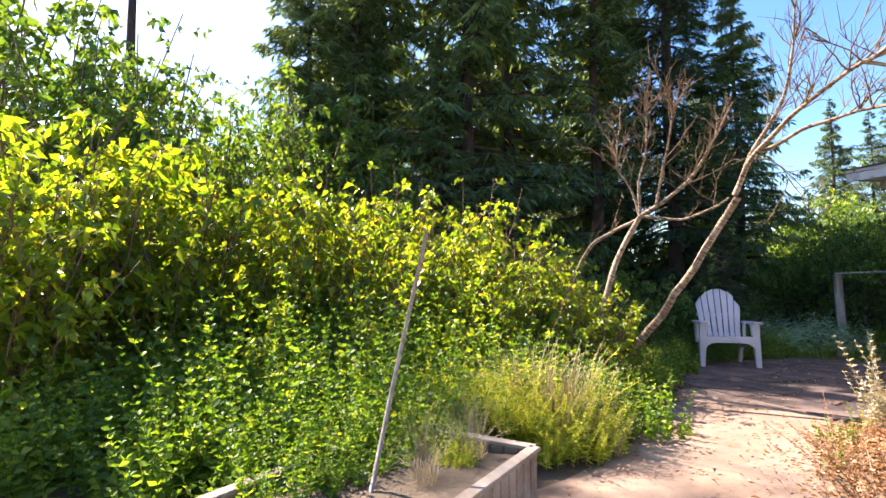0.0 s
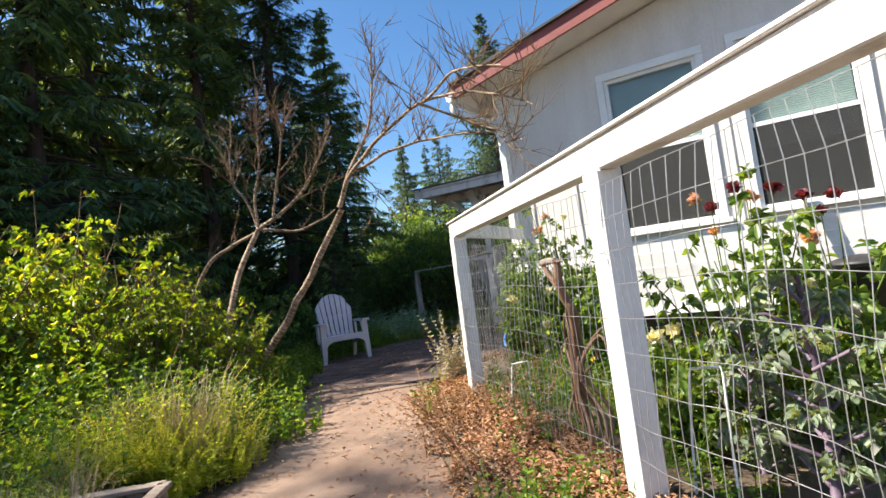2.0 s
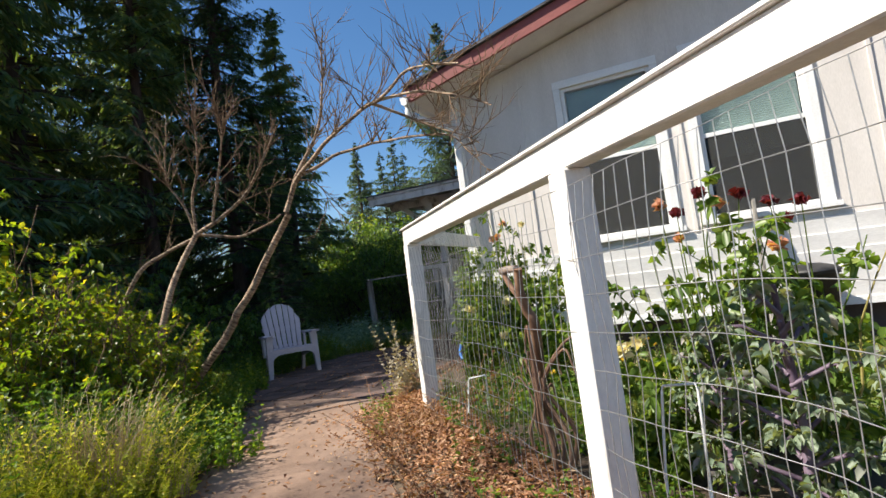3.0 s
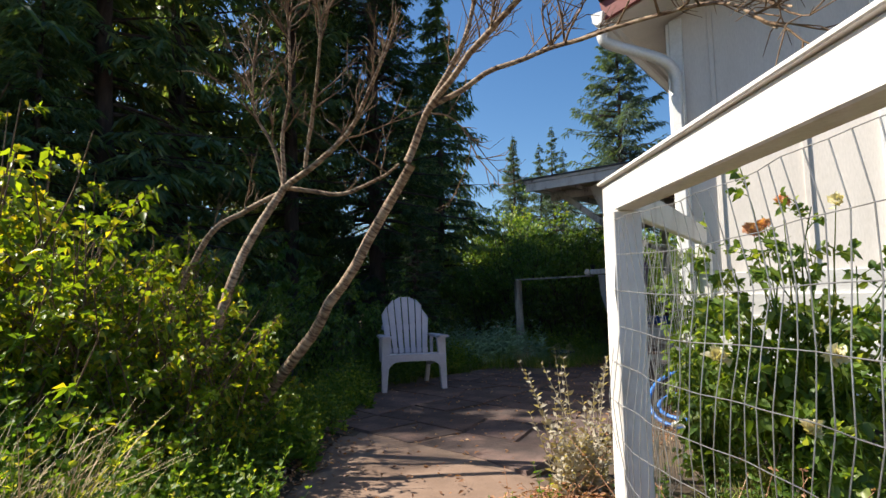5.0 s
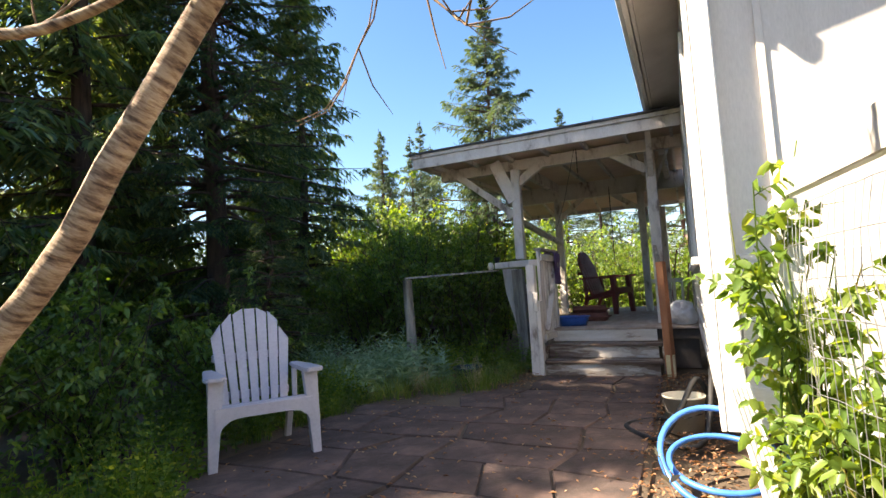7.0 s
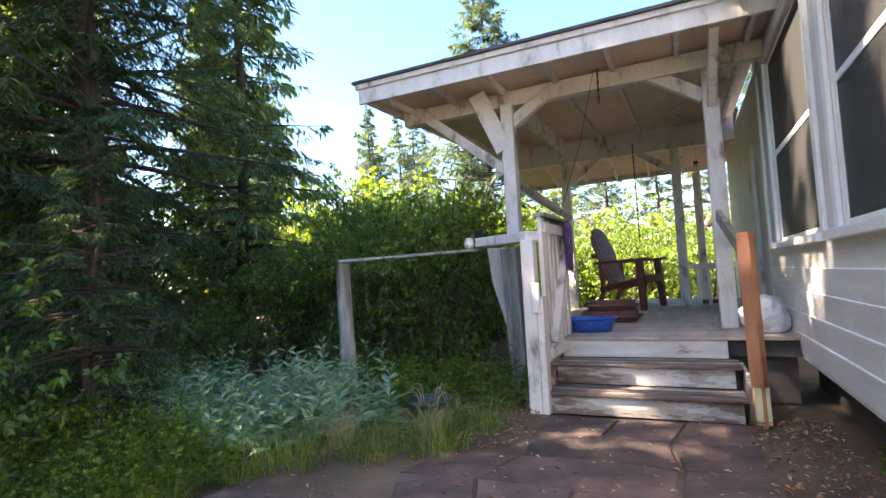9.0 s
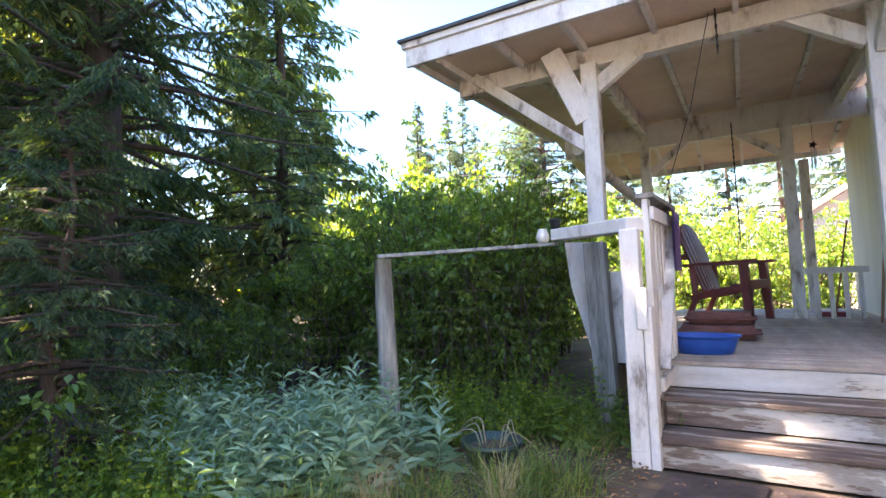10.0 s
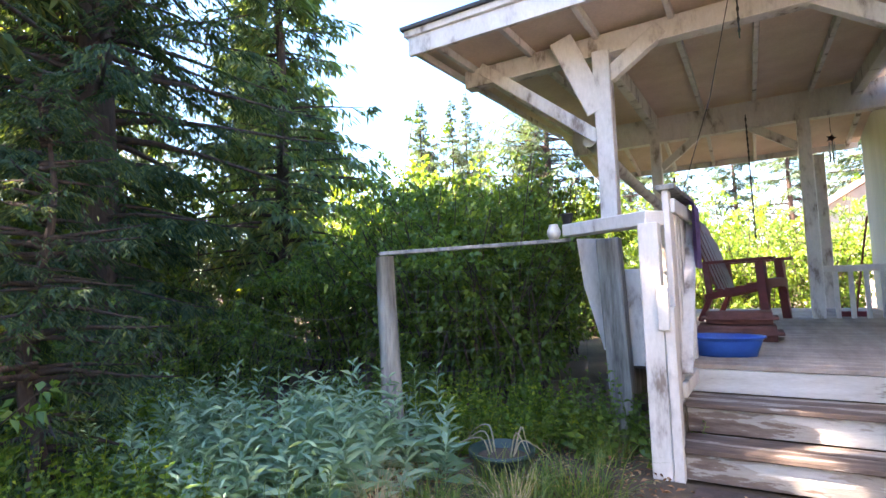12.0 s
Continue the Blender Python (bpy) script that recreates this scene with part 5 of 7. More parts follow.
# ---- plants ----
def tube_raw(paths, radii, sides=4):
    """Many thin tapered stems as one set of verts and quads. paths: (n, k, 3), radii: (n, k)."""
    n, k, _ = paths.shape
    d = unit(np.gradient(paths, axis=1))
    ref = np.array([0.37, 0.21, 0.9])
    x = unit(np.cross(d, ref))
    y = np.cross(d, x)
    ang = np.arange(sides) * 2 * np.pi / sides
    ring = paths[:, :, None, :] + radii[:, :, None, None] * (x[:, :, None, :] * np.cos(ang)[None, None, :, None] + y[:, :, None, :] * np.sin(ang)[None, None, :, None])
    v = ring.reshape(-1, 3)
    i, j, s = np.meshgrid(np.arange(n), np.arange(k - 1), np.arange(sides), indexing="ij")
    a = (i * k + j) * sides + s
    b = (i * k + j) * sides + (s + 1) % sides
    f = np.stack([a, b, b + sides, a + sides], -1).reshape(-1, 4)
    return v, f


def arcs(rng, n, height, radius, base, k=6, lean=1.0):
    """n stems that rise from a base patch and arch outwards."""
    ang = rng.uniform(0, 2 * np.pi, n)
    out = radius * np.sqrt(rng.uniform(0.02, 1, n)) * lean
    h = height * rng.uniform(0.6, 1.0, n) * (1 - 0.25 * (out / max(radius, 1e-6)) ** 2)
    h[: n // 6] *= rng.uniform(1.05, 1.3, n // 6)
    t = np.linspace(0, 1, k)[None, :]
    b = base * rng.normal(0, 0.5, (n, 2))
    px = b[:, :1] + np.cos(ang)[:, None] * out[:, None] * t ** 1.5
    py = b[:, 1:] + np.sin(ang)[:, None] * out[:, None] * t ** 1.5
    pz = h[:, None] * (t - 0.12 * t ** 3 * (out / max(radius, 1e-6))[:, None])
    p = np.stack([px, py, pz], -1)
    p[:, 1:] += rng.normal(0, 0.03 * height / 2, p[:, 1:].shape)
    return p


def along(paths, rng, per, lo=0.25):
    """Points and directions at random along stems."""
    n, k, _ = paths.shape
    t = rng.uniform(lo, 1.0, (n, per)) * (k - 1.001)
    i = t.astype(int)
    fr = (t - i)[..., None]
    r = np.arange(n)[:, None]
    p = paths[r, i] * (1 - fr) + paths[r, i + 1] * fr
    d = unit(paths[r, i + 1] - paths[r, i])
    return p.reshape(-1, 3), d.reshape(-1, 3), (t / (k - 1)).reshape(-1)


def shrub(name, label, cat, seed, height, radius, stems, twigs, per, leaf, width, mat, group="", droop=0.3, base=0.5, lo=0.2, stem_mat="twig", kind="", show_twigs=True, fine=False):
    """Stems, side twigs and leaves set on the twigs."""
    rng = np.random.default_rng(seed)
    main = arcs(rng, stems, height, radius, base * radius * 0.5)
    p, d, t = along(main, rng, twigs, lo)
    az = rng.uniform(0, 2 * np.pi, len(p))
    td = unit(d * 0.55 + np.stack([np.cos(az), np.sin(az), rng.uniform(-0.1, 0.55, len(p))], -1))
    tl = height * 0.16 * rng.uniform(0.5, 1.3, len(p)) * (1.15 - 0.6 * t)
    kk = np.linspace(0, 1, 4)[None, :, None]
    tw = p[:, None, :] + td[:, None, :] * tl[:, None, None] * kk
    tw[:, :, 2] -= (kk[..., 0] ** 2) * tl[:, None] * 0.2
    lp, ld, lt = along(tw, rng, per, 0.1)
    side = unit(np.cross(ld, rng.normal(0, 1, ld.shape)))
    v, f = leaves(lp, unit(ld * 0.45 + side * 0.9), leaf, width, rng, 0.22, droop, 0.6, fine)
    e = tagged(empty(name), label, cat, group, kind)
    raw_mesh("foliage", v, f, M[mat], e)
    r0 = 0.0062 * height ** 0.8
    v1, f1 = tube_raw(main, r0 * np.linspace(1, 0.3, main.shape[1])[None, :].repeat(len(main), 0), 5)
    v2, f2 = tube_raw(tw, np.linspace(0.0035, 0.0015, 4)[None, :].repeat(len(tw), 0), 3)
    tagged(raw_mesh("stem_mass", np.concatenate([v1]), f1, M[stem_mat], e), kind="stuff")
    if show_twigs:
        tagged(raw_mesh("twig_mass", v2, f2, M[stem_mat], e), kind="stuff")
    return e


def herb_patch(name, label, cat, seed, height, radius, stems, nodes, leaf, width, mat, group="", droop=0.15, jitter=0.12, kind=""):
    """Upright stems with pairs of leaves, as mints and nettles grow."""
    rng = np.random.default_rng(seed)
    ang, rad = rng.uniform(0, 2 * np.pi, stems), radius * np.sqrt(rng.uniform(0, 1, stems))
    h = height * rng.uniform(0.4, 1.12, stems) * (1 - 0.3 * (rad / radius) ** 2)
    k = 6
    t = np.linspace(0, 1, k)[None, :]
    lean = rng.normal(0, jitter, (stems, 2)) * h[:, None] + np.stack([np.cos(ang), np.sin(ang)], -1) * (0.15 * h * rad / radius)[:, None]
    p = np.stack([(np.cos(ang) * rad)[:, None] + lean[:, :1] * t ** 1.6, (np.sin(ang) * rad)[:, None] + lean[:, 1:] * t ** 1.6, h[:, None] * t], -1)
    pos, dirs, sizes = [], [], []
    a0 = rng.uniform(0, 2 * np.pi, stems)
    for q in range(nodes):
        tt = 0.12 + 0.88 * q / (nodes - 1)
        i = min(int(tt * (k - 1)), k - 2)
        fr = tt * (k - 1) - i
        c = p[:, i] * (1 - fr) + p[:, i + 1] * fr
        for s in range(2):
            az = a0 + q * np.pi / 2 + s * np.pi
            pos.append(c)
            dirs.append(np.stack([np.cos(az), np.sin(az), np.full(stems, 0.35 + 0.5 * tt)], -1))
            sizes.append(np.full((stems, 1), leaf * (1.15 - 0.75 * tt)))
    v, f = leaves(np.concatenate(pos), unit(np.concatenate(dirs)), np.concatenate(sizes), width, rng, 0.2, droop)
    e = tagged(empty(name), label, cat, group, kind)
    raw_mesh("foliage", v, f, M[mat], e)
    v1, f1 = tube_raw(p, np.linspace(0.004, 0.0015, k)[None, :].repeat(stems, 0), 3)
    tagged(raw_mesh("stem_mass", v1, f1, M[mat], e), kind="stuff")
    return e


def grass_tuft(name, label, seed, height, radius, blades, mat, group, droop=0.5, width=0.006):
    rng = np.random.default_rng(seed)
    ang, rad = rng.uniform(0, 2 * np.pi, blades), radius * np.sqrt(rng.uniform(0, 1, blades))
    b = np.stack([np.cos(ang) * rad, np.sin(ang) * rad, np.zeros(blades)], -1)
    az = ang + rng.normal(0, 0.8, blades)
    h = height * rng.uniform(0.4, 1.1, blades)
    out = np.stack([np.cos(az), np.sin(az), np.zeros(blades)], -1)
    t = np.linspace(0, 1, 5)
    k = rng.uniform(0.2, 0.9, blades) * droop
    side = np.stack([-np.sin(az), np.cos(az), np.zeros(blades)], -1)
    vs = []
    for q in t:
        c = b + out * (h * k * q ** 2)[:, None] + np.array([0, 0, 1.0]) * (h * (q - 0.45 * k * q ** 3))[:, None]
        w = width * (1 - q) ** 0.6 + 0.0006
        vs += [c - side * w, c + side * w]
    v = np.stack(vs, 1).reshape(-1, 3)
    i = np.arange(blades)[:, None] * 10
    f = np.concatenate([i + [2 * q, 2 * q + 1, 2 * q + 3, 2 * q + 2] for q in range(4)], 0)
    ob = raw_mesh(name, v, f, M[mat])
    return tagged(ob, label, "grass", group)


def conifer(seed, height, radius, z0, whorls, per, twigs, fr, size, mat="needle", thin=0.36, droop=0.35, cone=0.9):
    """A fir: tapered trunk, whorled drooping limbs, side twigs with flat needle sprays. Uneven lengths leave gaps."""
    rng = np.random.default_rng(seed)
    e = tagged(empty("fir_tree"), "tall dark green fir tree with drooping branches", "tree", "firs")
    nb = whorls * per
    z = z0 + (height * 0.985 - z0) * (np.repeat(np.arange(whorls), per) / whorls) ** 0.92 + rng.normal(0, 0.12, nb)
    z = np.clip(z, z0, height * 0.985)
    u = (z - z0) / (height - z0)
    L = radius * (1 - u) ** cone * rng.uniform(0.35, 1.12, nb) + 0.05
    low = u < 0.10
    L[low] *= rng.uniform(0.3, 0.9, low.sum())
    az = rng.uniform(0, 2 * np.pi, nb)
    out = np.stack([np.cos(az), np.sin(az), np.zeros(nb)], -1)
    k = 6
    t = np.linspace(0, 1, k)[None, :, None]
    rise = rng.uniform(0.0, 0.35, nb)[:, None, None] * (0.4 + u[:, None, None])
    p = np.zeros((nb, k, 3))
    p += np.stack([np.zeros(nb), np.zeros(nb), z], -1)[:, None, :]
    p += out[:, None, :] * L[:, None, None] * t
    p[:, :, 2] += (L[:, None, None] * (rise * t - droop * (1 - 0.6 * u[:, None, None]) * t ** 2 + 0.12 * t ** 4))[..., 0]
    v0, f0 = tube_raw(p, (0.012 + 0.012 * L)[:, None] * np.linspace(1, 0.15, k)[None, :], 4)
    tp, td, tt = along(p, rng, twigs, 0.18)
    s = np.where(rng.random(len(tp)) < 0.5, -1.0, 1.0)
    horiz = unit(np.cross(td, [0, 0, 1.0])) * s[:, None]
    Lr = np.repeat(L, twigs)
    dirs = unit(td * 0.75 + horiz * 0.8 + np.array([0, 0, -1.0]) * rng.uniform(0.05, 0.5, (len(tp), 1)))
    tip = np.clip(Lr / (0.3 * radius), 0.25, 1.0)
    tl = (Lr * 0.30 * (1.1 - tt) + 0.14 * tip) * rng.uniform(0.6, 1.3, len(tp))
    kk = np.linspace(0, 1, 3)[None, :, None]
    tw = tp[:, None, :] + dirs[:, None, :] * tl[:, None, None] * kk
    tw[:, :, 2] -= kk[..., 0] ** 2 * tl[:, None] * 0.25
    lp, ld, lt = along(tw, rng, fr, 0.0)
    sd = np.where(rng.random(len(lp)) < 0.5, -1.0, 1.0)[:, None]
    hz = unit(np.cross(ld, [0, 0, 1.0])) * sd
    v, f = leaves(lp, unit(ld * 0.8 + hz * 0.65 + np.array([0, 0, -0.15])), size * np.repeat(np.sqrt(tip), fr)[:, None], thin, rng, -0.05, 0.25, 1.2)
    raw_mesh("foliage", v, f, M[mat], e)
    tagged(raw_mesh("limb_mass", v0, f0, M["dark_bark"], e), kind="stuff")
    r = 0.011 * height + 0.03
    tr = [(0.05 * math.sin(q * 0.9), 0.05 * math.cos(q * 0.7), -0.2 + (height * 0.99 + 0.2) * q / 12) for q in range(13)]
    part("trunk", bm_tube(tr, [max(0.012, r * (1 - 0.97 * q / 12) * (1.25 if q == 0 else 1)) for q in range(13)], 10), M["dark_bark"], e)
    return e


def place(src, spots, first=True):
    """Set the first spot for the thing itself and copies at the others: (x, y, z, turn, scale)."""
    for n, (x, y, z, a, s) in enumerate(spots):
        m = pose(x, y, z, 0, 0, a)
        if n == 0:
            src.matrix_basis = m @ Matrix.Scale(s, 4)
        else:
            ob = copy_thing(src, m)
            ob.scale = (s, s, s)


R = random.Random(21)

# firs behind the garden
fa = conifer(1, 16.5, 3.1, 1.0, 66, 6, 34, 21, 0.085, "shaded_needle", 0.2)
fb = conifer(2, 18.0, 2.9, 1.8, 52, 6, 17, 6, 0.25, "needle", 0.22)
fc = conifer(3, 15.0, 3.2, 0.6, 50, 6, 17, 6, 0.25, "needle", 0.22)
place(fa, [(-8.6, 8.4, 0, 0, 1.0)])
place(fb, [(-10.3, 4.6, 0, 0, 1.0), (-14.5, 5.6, 0, 200, 1.1), (-9.2, 6.5, 0, 75, 0.82), (-12.6, 9.6, 0, 130, 1.0)])
place(fc, [(-11.4, 1.4, 0, 0, 1.05), (-9.4, 11.7, 0, 170, 0.74), (-12.0, 13.2, 0, 250, 0.6), (-9.3, 3.0, 0, 60, 1.0), (-8.2, 1.9, 0, 310, 0.45), (-10.3, 0.5, 0, 20, 0.8), (-10.0, -0.6, 0, 100, 0.7)])
# tall thin-crowned firs towards the sun, bare below, added unseen to dapple the path
fd = conifer(6, 20.0, 2.4, 15.2, 13, 4, 6, 3, 0.25, "needle", 0.22)
place(fd, [(-14.2, -7.9, 0, 0, 1.0), (-17.3, -5.6, 0, 150, 1.0)])
# a young fir by the wire fence, standing in for a low hanging bough
fe = conifer(9, 2.5, 0.95, 0.3, 24, 5, 18, 12, 0.045, "shaded_needle", 0.2)
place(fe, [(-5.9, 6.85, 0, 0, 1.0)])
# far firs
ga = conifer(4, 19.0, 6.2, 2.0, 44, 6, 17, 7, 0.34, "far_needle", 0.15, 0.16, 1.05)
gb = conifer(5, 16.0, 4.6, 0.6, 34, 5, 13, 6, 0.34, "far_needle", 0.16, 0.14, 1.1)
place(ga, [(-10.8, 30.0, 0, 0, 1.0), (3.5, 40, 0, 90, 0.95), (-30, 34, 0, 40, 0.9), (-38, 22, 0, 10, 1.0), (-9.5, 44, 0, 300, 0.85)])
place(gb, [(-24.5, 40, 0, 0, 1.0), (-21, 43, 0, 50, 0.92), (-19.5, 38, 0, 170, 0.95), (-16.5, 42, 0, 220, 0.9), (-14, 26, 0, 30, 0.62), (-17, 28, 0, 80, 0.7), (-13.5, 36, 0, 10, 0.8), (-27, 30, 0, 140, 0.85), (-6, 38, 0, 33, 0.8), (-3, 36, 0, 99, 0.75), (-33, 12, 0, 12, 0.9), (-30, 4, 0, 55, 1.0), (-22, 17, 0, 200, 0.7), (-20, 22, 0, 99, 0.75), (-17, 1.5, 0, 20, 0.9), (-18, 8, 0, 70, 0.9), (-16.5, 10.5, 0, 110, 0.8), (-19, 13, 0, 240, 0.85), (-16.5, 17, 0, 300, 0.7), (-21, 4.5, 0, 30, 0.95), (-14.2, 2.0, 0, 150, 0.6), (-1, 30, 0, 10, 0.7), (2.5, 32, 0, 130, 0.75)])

# tall broad-leaved shrubs along the path
sa = shrub("garden_shrub", "tall arching shrub with bright green pointed leaves", "shrub", 7, 2.25, 0.95, 30, 13, 9, 0.078, 0.52, "shrub", "tall shrubs", lo=0.06)
sb = shrub("garden_shrub", "tall dense shrub with yellow-green leaves", "shrub", 8, 2.0, 0.9, 34, 12, 9, 0.068, 0.55, "shrub", "tall shrubs", lo=0.06)
sc = shrub("garden_shrub", "tall shrub with large sunlit leaves", "shrub", 9, 2.5, 0.85, 26, 14, 9, 0.092, 0.6, "shrub", "tall shrubs", lo=0.05)
place(sa, [(-4.35, 0.1, 0, 0, 1.22), (-4.2, 1.2, 0, 80, 1.12), (-5.1, 0.6, 0, 200, 1.25), (-4.9, -0.9, 0, 300, 1.3), (-5.4, 1.9, 0, 20, 1.1), (-4.05, 0.75, 0, 140, 0.95)])
place(sb, [(-4.0, 1.85, 0, 0, 0.95), (-4.1, -0.4, 0, 120, 1.05), (-4.7, 2.4, 0, 240, 0.95), (-5.6, -0.3, 0, 60, 1.3), (-4.4, -1.9, 0, 30, 1.3), (-3.45, 1.45, 0, 200, 0.92), (-3.25, 1.0, 0, 15, 0.88), (-3.1, 1.75, 0, 95, 0.78)])
sd = shrub("garden_shrub", "low bushy sunlit shrub beside the path", "shrub", 10, 1.05, 0.6, 16, 10, 9, 0.058, 0.55, "shrub", "low shrubs", lo=0.06)
place(sd, [(-2.6, -0.8, 0, 10, 0.85), (-2.95, 0.1, 0, 50, 1.1), (-2.75, -1.75, 0, 90, 1.0), (-3.1, 0.7, 0, 150, 1.05), (-3.3, -1.1, 0, 310, 1.3), (-3.4, -0.4, 0, 20, 1.4), (-2.75, 1.35, 0, 230, 0.95), (-2.95, 2.0, 0, 300, 0.8), (-3.5, 2.35, 0, 40, 0.95)])
place(sc, [(-4.3, -1.2, 0, 0, 1.15), (-3.9, -3.2, 0, 140, 1.3), (-4.9, -2.4, 0, 250, 1.35), (-6.3, 0.6, 0, 70, 1.2), (-3.9, -2.6, 0, 300, 1.0), (-3.0, -3.3, 0, 60, 1.0), (-3.6, -4.2, 0, 110, 1.25), (-4.6, -3.7, 0, 200, 1.35)])
# pale loose trees beyond the shrubs
da = shrub("young_tree", "hazy young broad-leaved tree beyond the garden", "tree", 12, 5.2, 1.7, 30, 17, 10, 0.125, 0.6, "shade_shrub", "young trees", lo=0.3)
place(da, [(-8.6, -0.6, 0, 0, 1.1), (-7.6, -4.4, 0, 110, 1.25), (-9.4, -3.0, 0, 200, 1.12), (-8.4, -2.0, 0, 20, 0.95), (-10.2, -1.7, 0, 250, 1.05), (-9.4, 0.4, 0, 300, 1.0), (-13, -1.0, 0, 20, 1.5), (-7.2, 0.2, 0, 70, 0.72), (-16, -5.0, 0, 170, 1.4), (-9.6, -5.6, 0, 40, 1.5), (-11.0, -4.4, 0, 140, 1.45)])
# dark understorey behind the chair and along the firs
ua = shrub("forest_shrub", "shrub under the firs, leaves coloured dark for shade", "shrub", 14, 2.0, 1.2, 26, 13, 10, 0.085, 0.5, "shade_shrub", "forest shrubs", lo=0.05, show_twigs=False, stem_mat="dark_bark")
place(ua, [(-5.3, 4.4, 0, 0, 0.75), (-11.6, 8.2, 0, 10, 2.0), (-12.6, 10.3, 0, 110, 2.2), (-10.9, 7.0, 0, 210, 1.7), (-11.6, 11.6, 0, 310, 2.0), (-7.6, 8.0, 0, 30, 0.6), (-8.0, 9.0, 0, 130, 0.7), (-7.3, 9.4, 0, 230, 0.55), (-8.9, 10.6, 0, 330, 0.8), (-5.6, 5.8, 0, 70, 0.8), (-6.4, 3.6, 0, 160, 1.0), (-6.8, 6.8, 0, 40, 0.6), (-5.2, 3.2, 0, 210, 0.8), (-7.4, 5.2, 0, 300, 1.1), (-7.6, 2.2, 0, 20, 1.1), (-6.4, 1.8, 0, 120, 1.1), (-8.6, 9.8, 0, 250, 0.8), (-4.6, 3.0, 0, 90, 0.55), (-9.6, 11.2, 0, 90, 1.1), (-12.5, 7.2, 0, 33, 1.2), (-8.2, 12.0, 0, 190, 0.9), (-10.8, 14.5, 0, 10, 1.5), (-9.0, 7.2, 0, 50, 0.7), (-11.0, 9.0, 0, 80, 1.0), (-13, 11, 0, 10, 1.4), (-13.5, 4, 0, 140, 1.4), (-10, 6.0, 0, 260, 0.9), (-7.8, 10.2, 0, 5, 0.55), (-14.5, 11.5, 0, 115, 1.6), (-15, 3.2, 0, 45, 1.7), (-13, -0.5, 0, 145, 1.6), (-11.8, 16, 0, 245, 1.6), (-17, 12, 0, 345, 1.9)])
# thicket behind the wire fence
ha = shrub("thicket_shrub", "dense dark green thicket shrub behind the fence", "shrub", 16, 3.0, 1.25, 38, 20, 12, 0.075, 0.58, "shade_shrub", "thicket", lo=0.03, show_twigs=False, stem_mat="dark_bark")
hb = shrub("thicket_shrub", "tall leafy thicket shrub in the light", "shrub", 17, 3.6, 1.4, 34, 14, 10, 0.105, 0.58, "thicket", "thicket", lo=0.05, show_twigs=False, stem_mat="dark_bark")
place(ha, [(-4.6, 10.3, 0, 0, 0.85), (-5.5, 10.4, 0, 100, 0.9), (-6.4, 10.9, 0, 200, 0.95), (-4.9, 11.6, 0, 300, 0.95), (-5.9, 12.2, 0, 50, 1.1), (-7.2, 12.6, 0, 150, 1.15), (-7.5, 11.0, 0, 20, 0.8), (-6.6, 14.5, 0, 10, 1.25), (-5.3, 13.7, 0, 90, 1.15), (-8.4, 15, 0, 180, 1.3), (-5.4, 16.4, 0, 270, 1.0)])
place(hb, [(-9.6, 18, 0, 15, 1.2), (-3.6, 19.0, 0, 60, 0.85), (-2.6, 18.8, 0, 160, 0.8), (-1.3, 19.2, 0, 260, 0.85), (-4.4, 20.2, 0, 20, 1.0), (0.2, 19.5, 0, 66, 0.7), (-2.0, 20.5, 0, 130, 0.8), (-0.6, 21.5, 0, 230, 0.9), (-5.9, 18.9, 0, 310, 1.1), (1.2, 21, 0, 10, 0.9), (-3.2, 24, 0, 77, 1.2), (-6.6, 22.5, 0, 177, 1.25), (-11.8, 20, 0, 99, 1.3), (2.6, 19, 0, 45, 0.9), (-9, 14.5, 0, 200, 1.2), (-10.5, 16.5, 0, 250, 1.4), (-12.5, 17, 0, 10, 1.5), (-8.2, 17.2, 0, 110, 1.3), (-13.5, 20, 0, 60, 1.5)])

# mint and nettle patches
ma = herb_patch("mint_patch", "upright green mint plants", "herbs", 31, 0.75, 0.36, 44, 10, 0.085, 0.6, "herb", "mint", jitter=0.2)
mb = herb_patch("mint_patch", "low green herb patch", "herbs", 32, 0.48, 0.36, 60, 8, 0.068, 0.6, "herb", "mint", jitter=0.2)
tall = herb_patch("mint_patch", "tall leafy herb spikes in the sun", "herbs", 33, 1.15, 0.42, 32, 13, 0.095, 0.58, "herb", "mint", jitter=0.24)
spots_a = [(-1.75 - 0.42 * i - 0.2 * R.random(), -1.6 + 0.46 * j + 0.25 * R.random(), 0, R.uniform(0, 360), R.uniform(0.8, 1.2)) for i in range(3) for j in range(6)]
spots_a = [s for s in spots_a if s[0] < -1.85 - 0.25 * max(0, s[1]) or s[1] > 0.4]
spots_a += [(-2.95 - 0.2 * R.random(), -2.2 + 0.42 * j, 0, R.uniform(0, 360), R.uniform(1.0, 1.3)) for j in range(8)]
spots_a += [(-1.65, -1.55, 0, 10, 0.9), (-1.45, -1.9, 0, 60, 0.9), (-1.9, -2.1, 0, 110, 1.1), (-1.35, -1.45, 0.2, 40, 0.6)]
spots_a += [(-1.95 - 0.42 * i - 0.2 * R.random(), -3.1 + 0.4 * j + 0.2 * R.random(), 0, R.uniform(0, 360), R.uniform(0.85, 1.15)) for i in range(3) for j in range(5)]
spots_a += [(-1.75, -1.62, 0, 80, 0.8), (-1.55, -1.2, 0.2, 170, 0.7), (-1.75, -0.95, 0.2, 250, 0.75)]
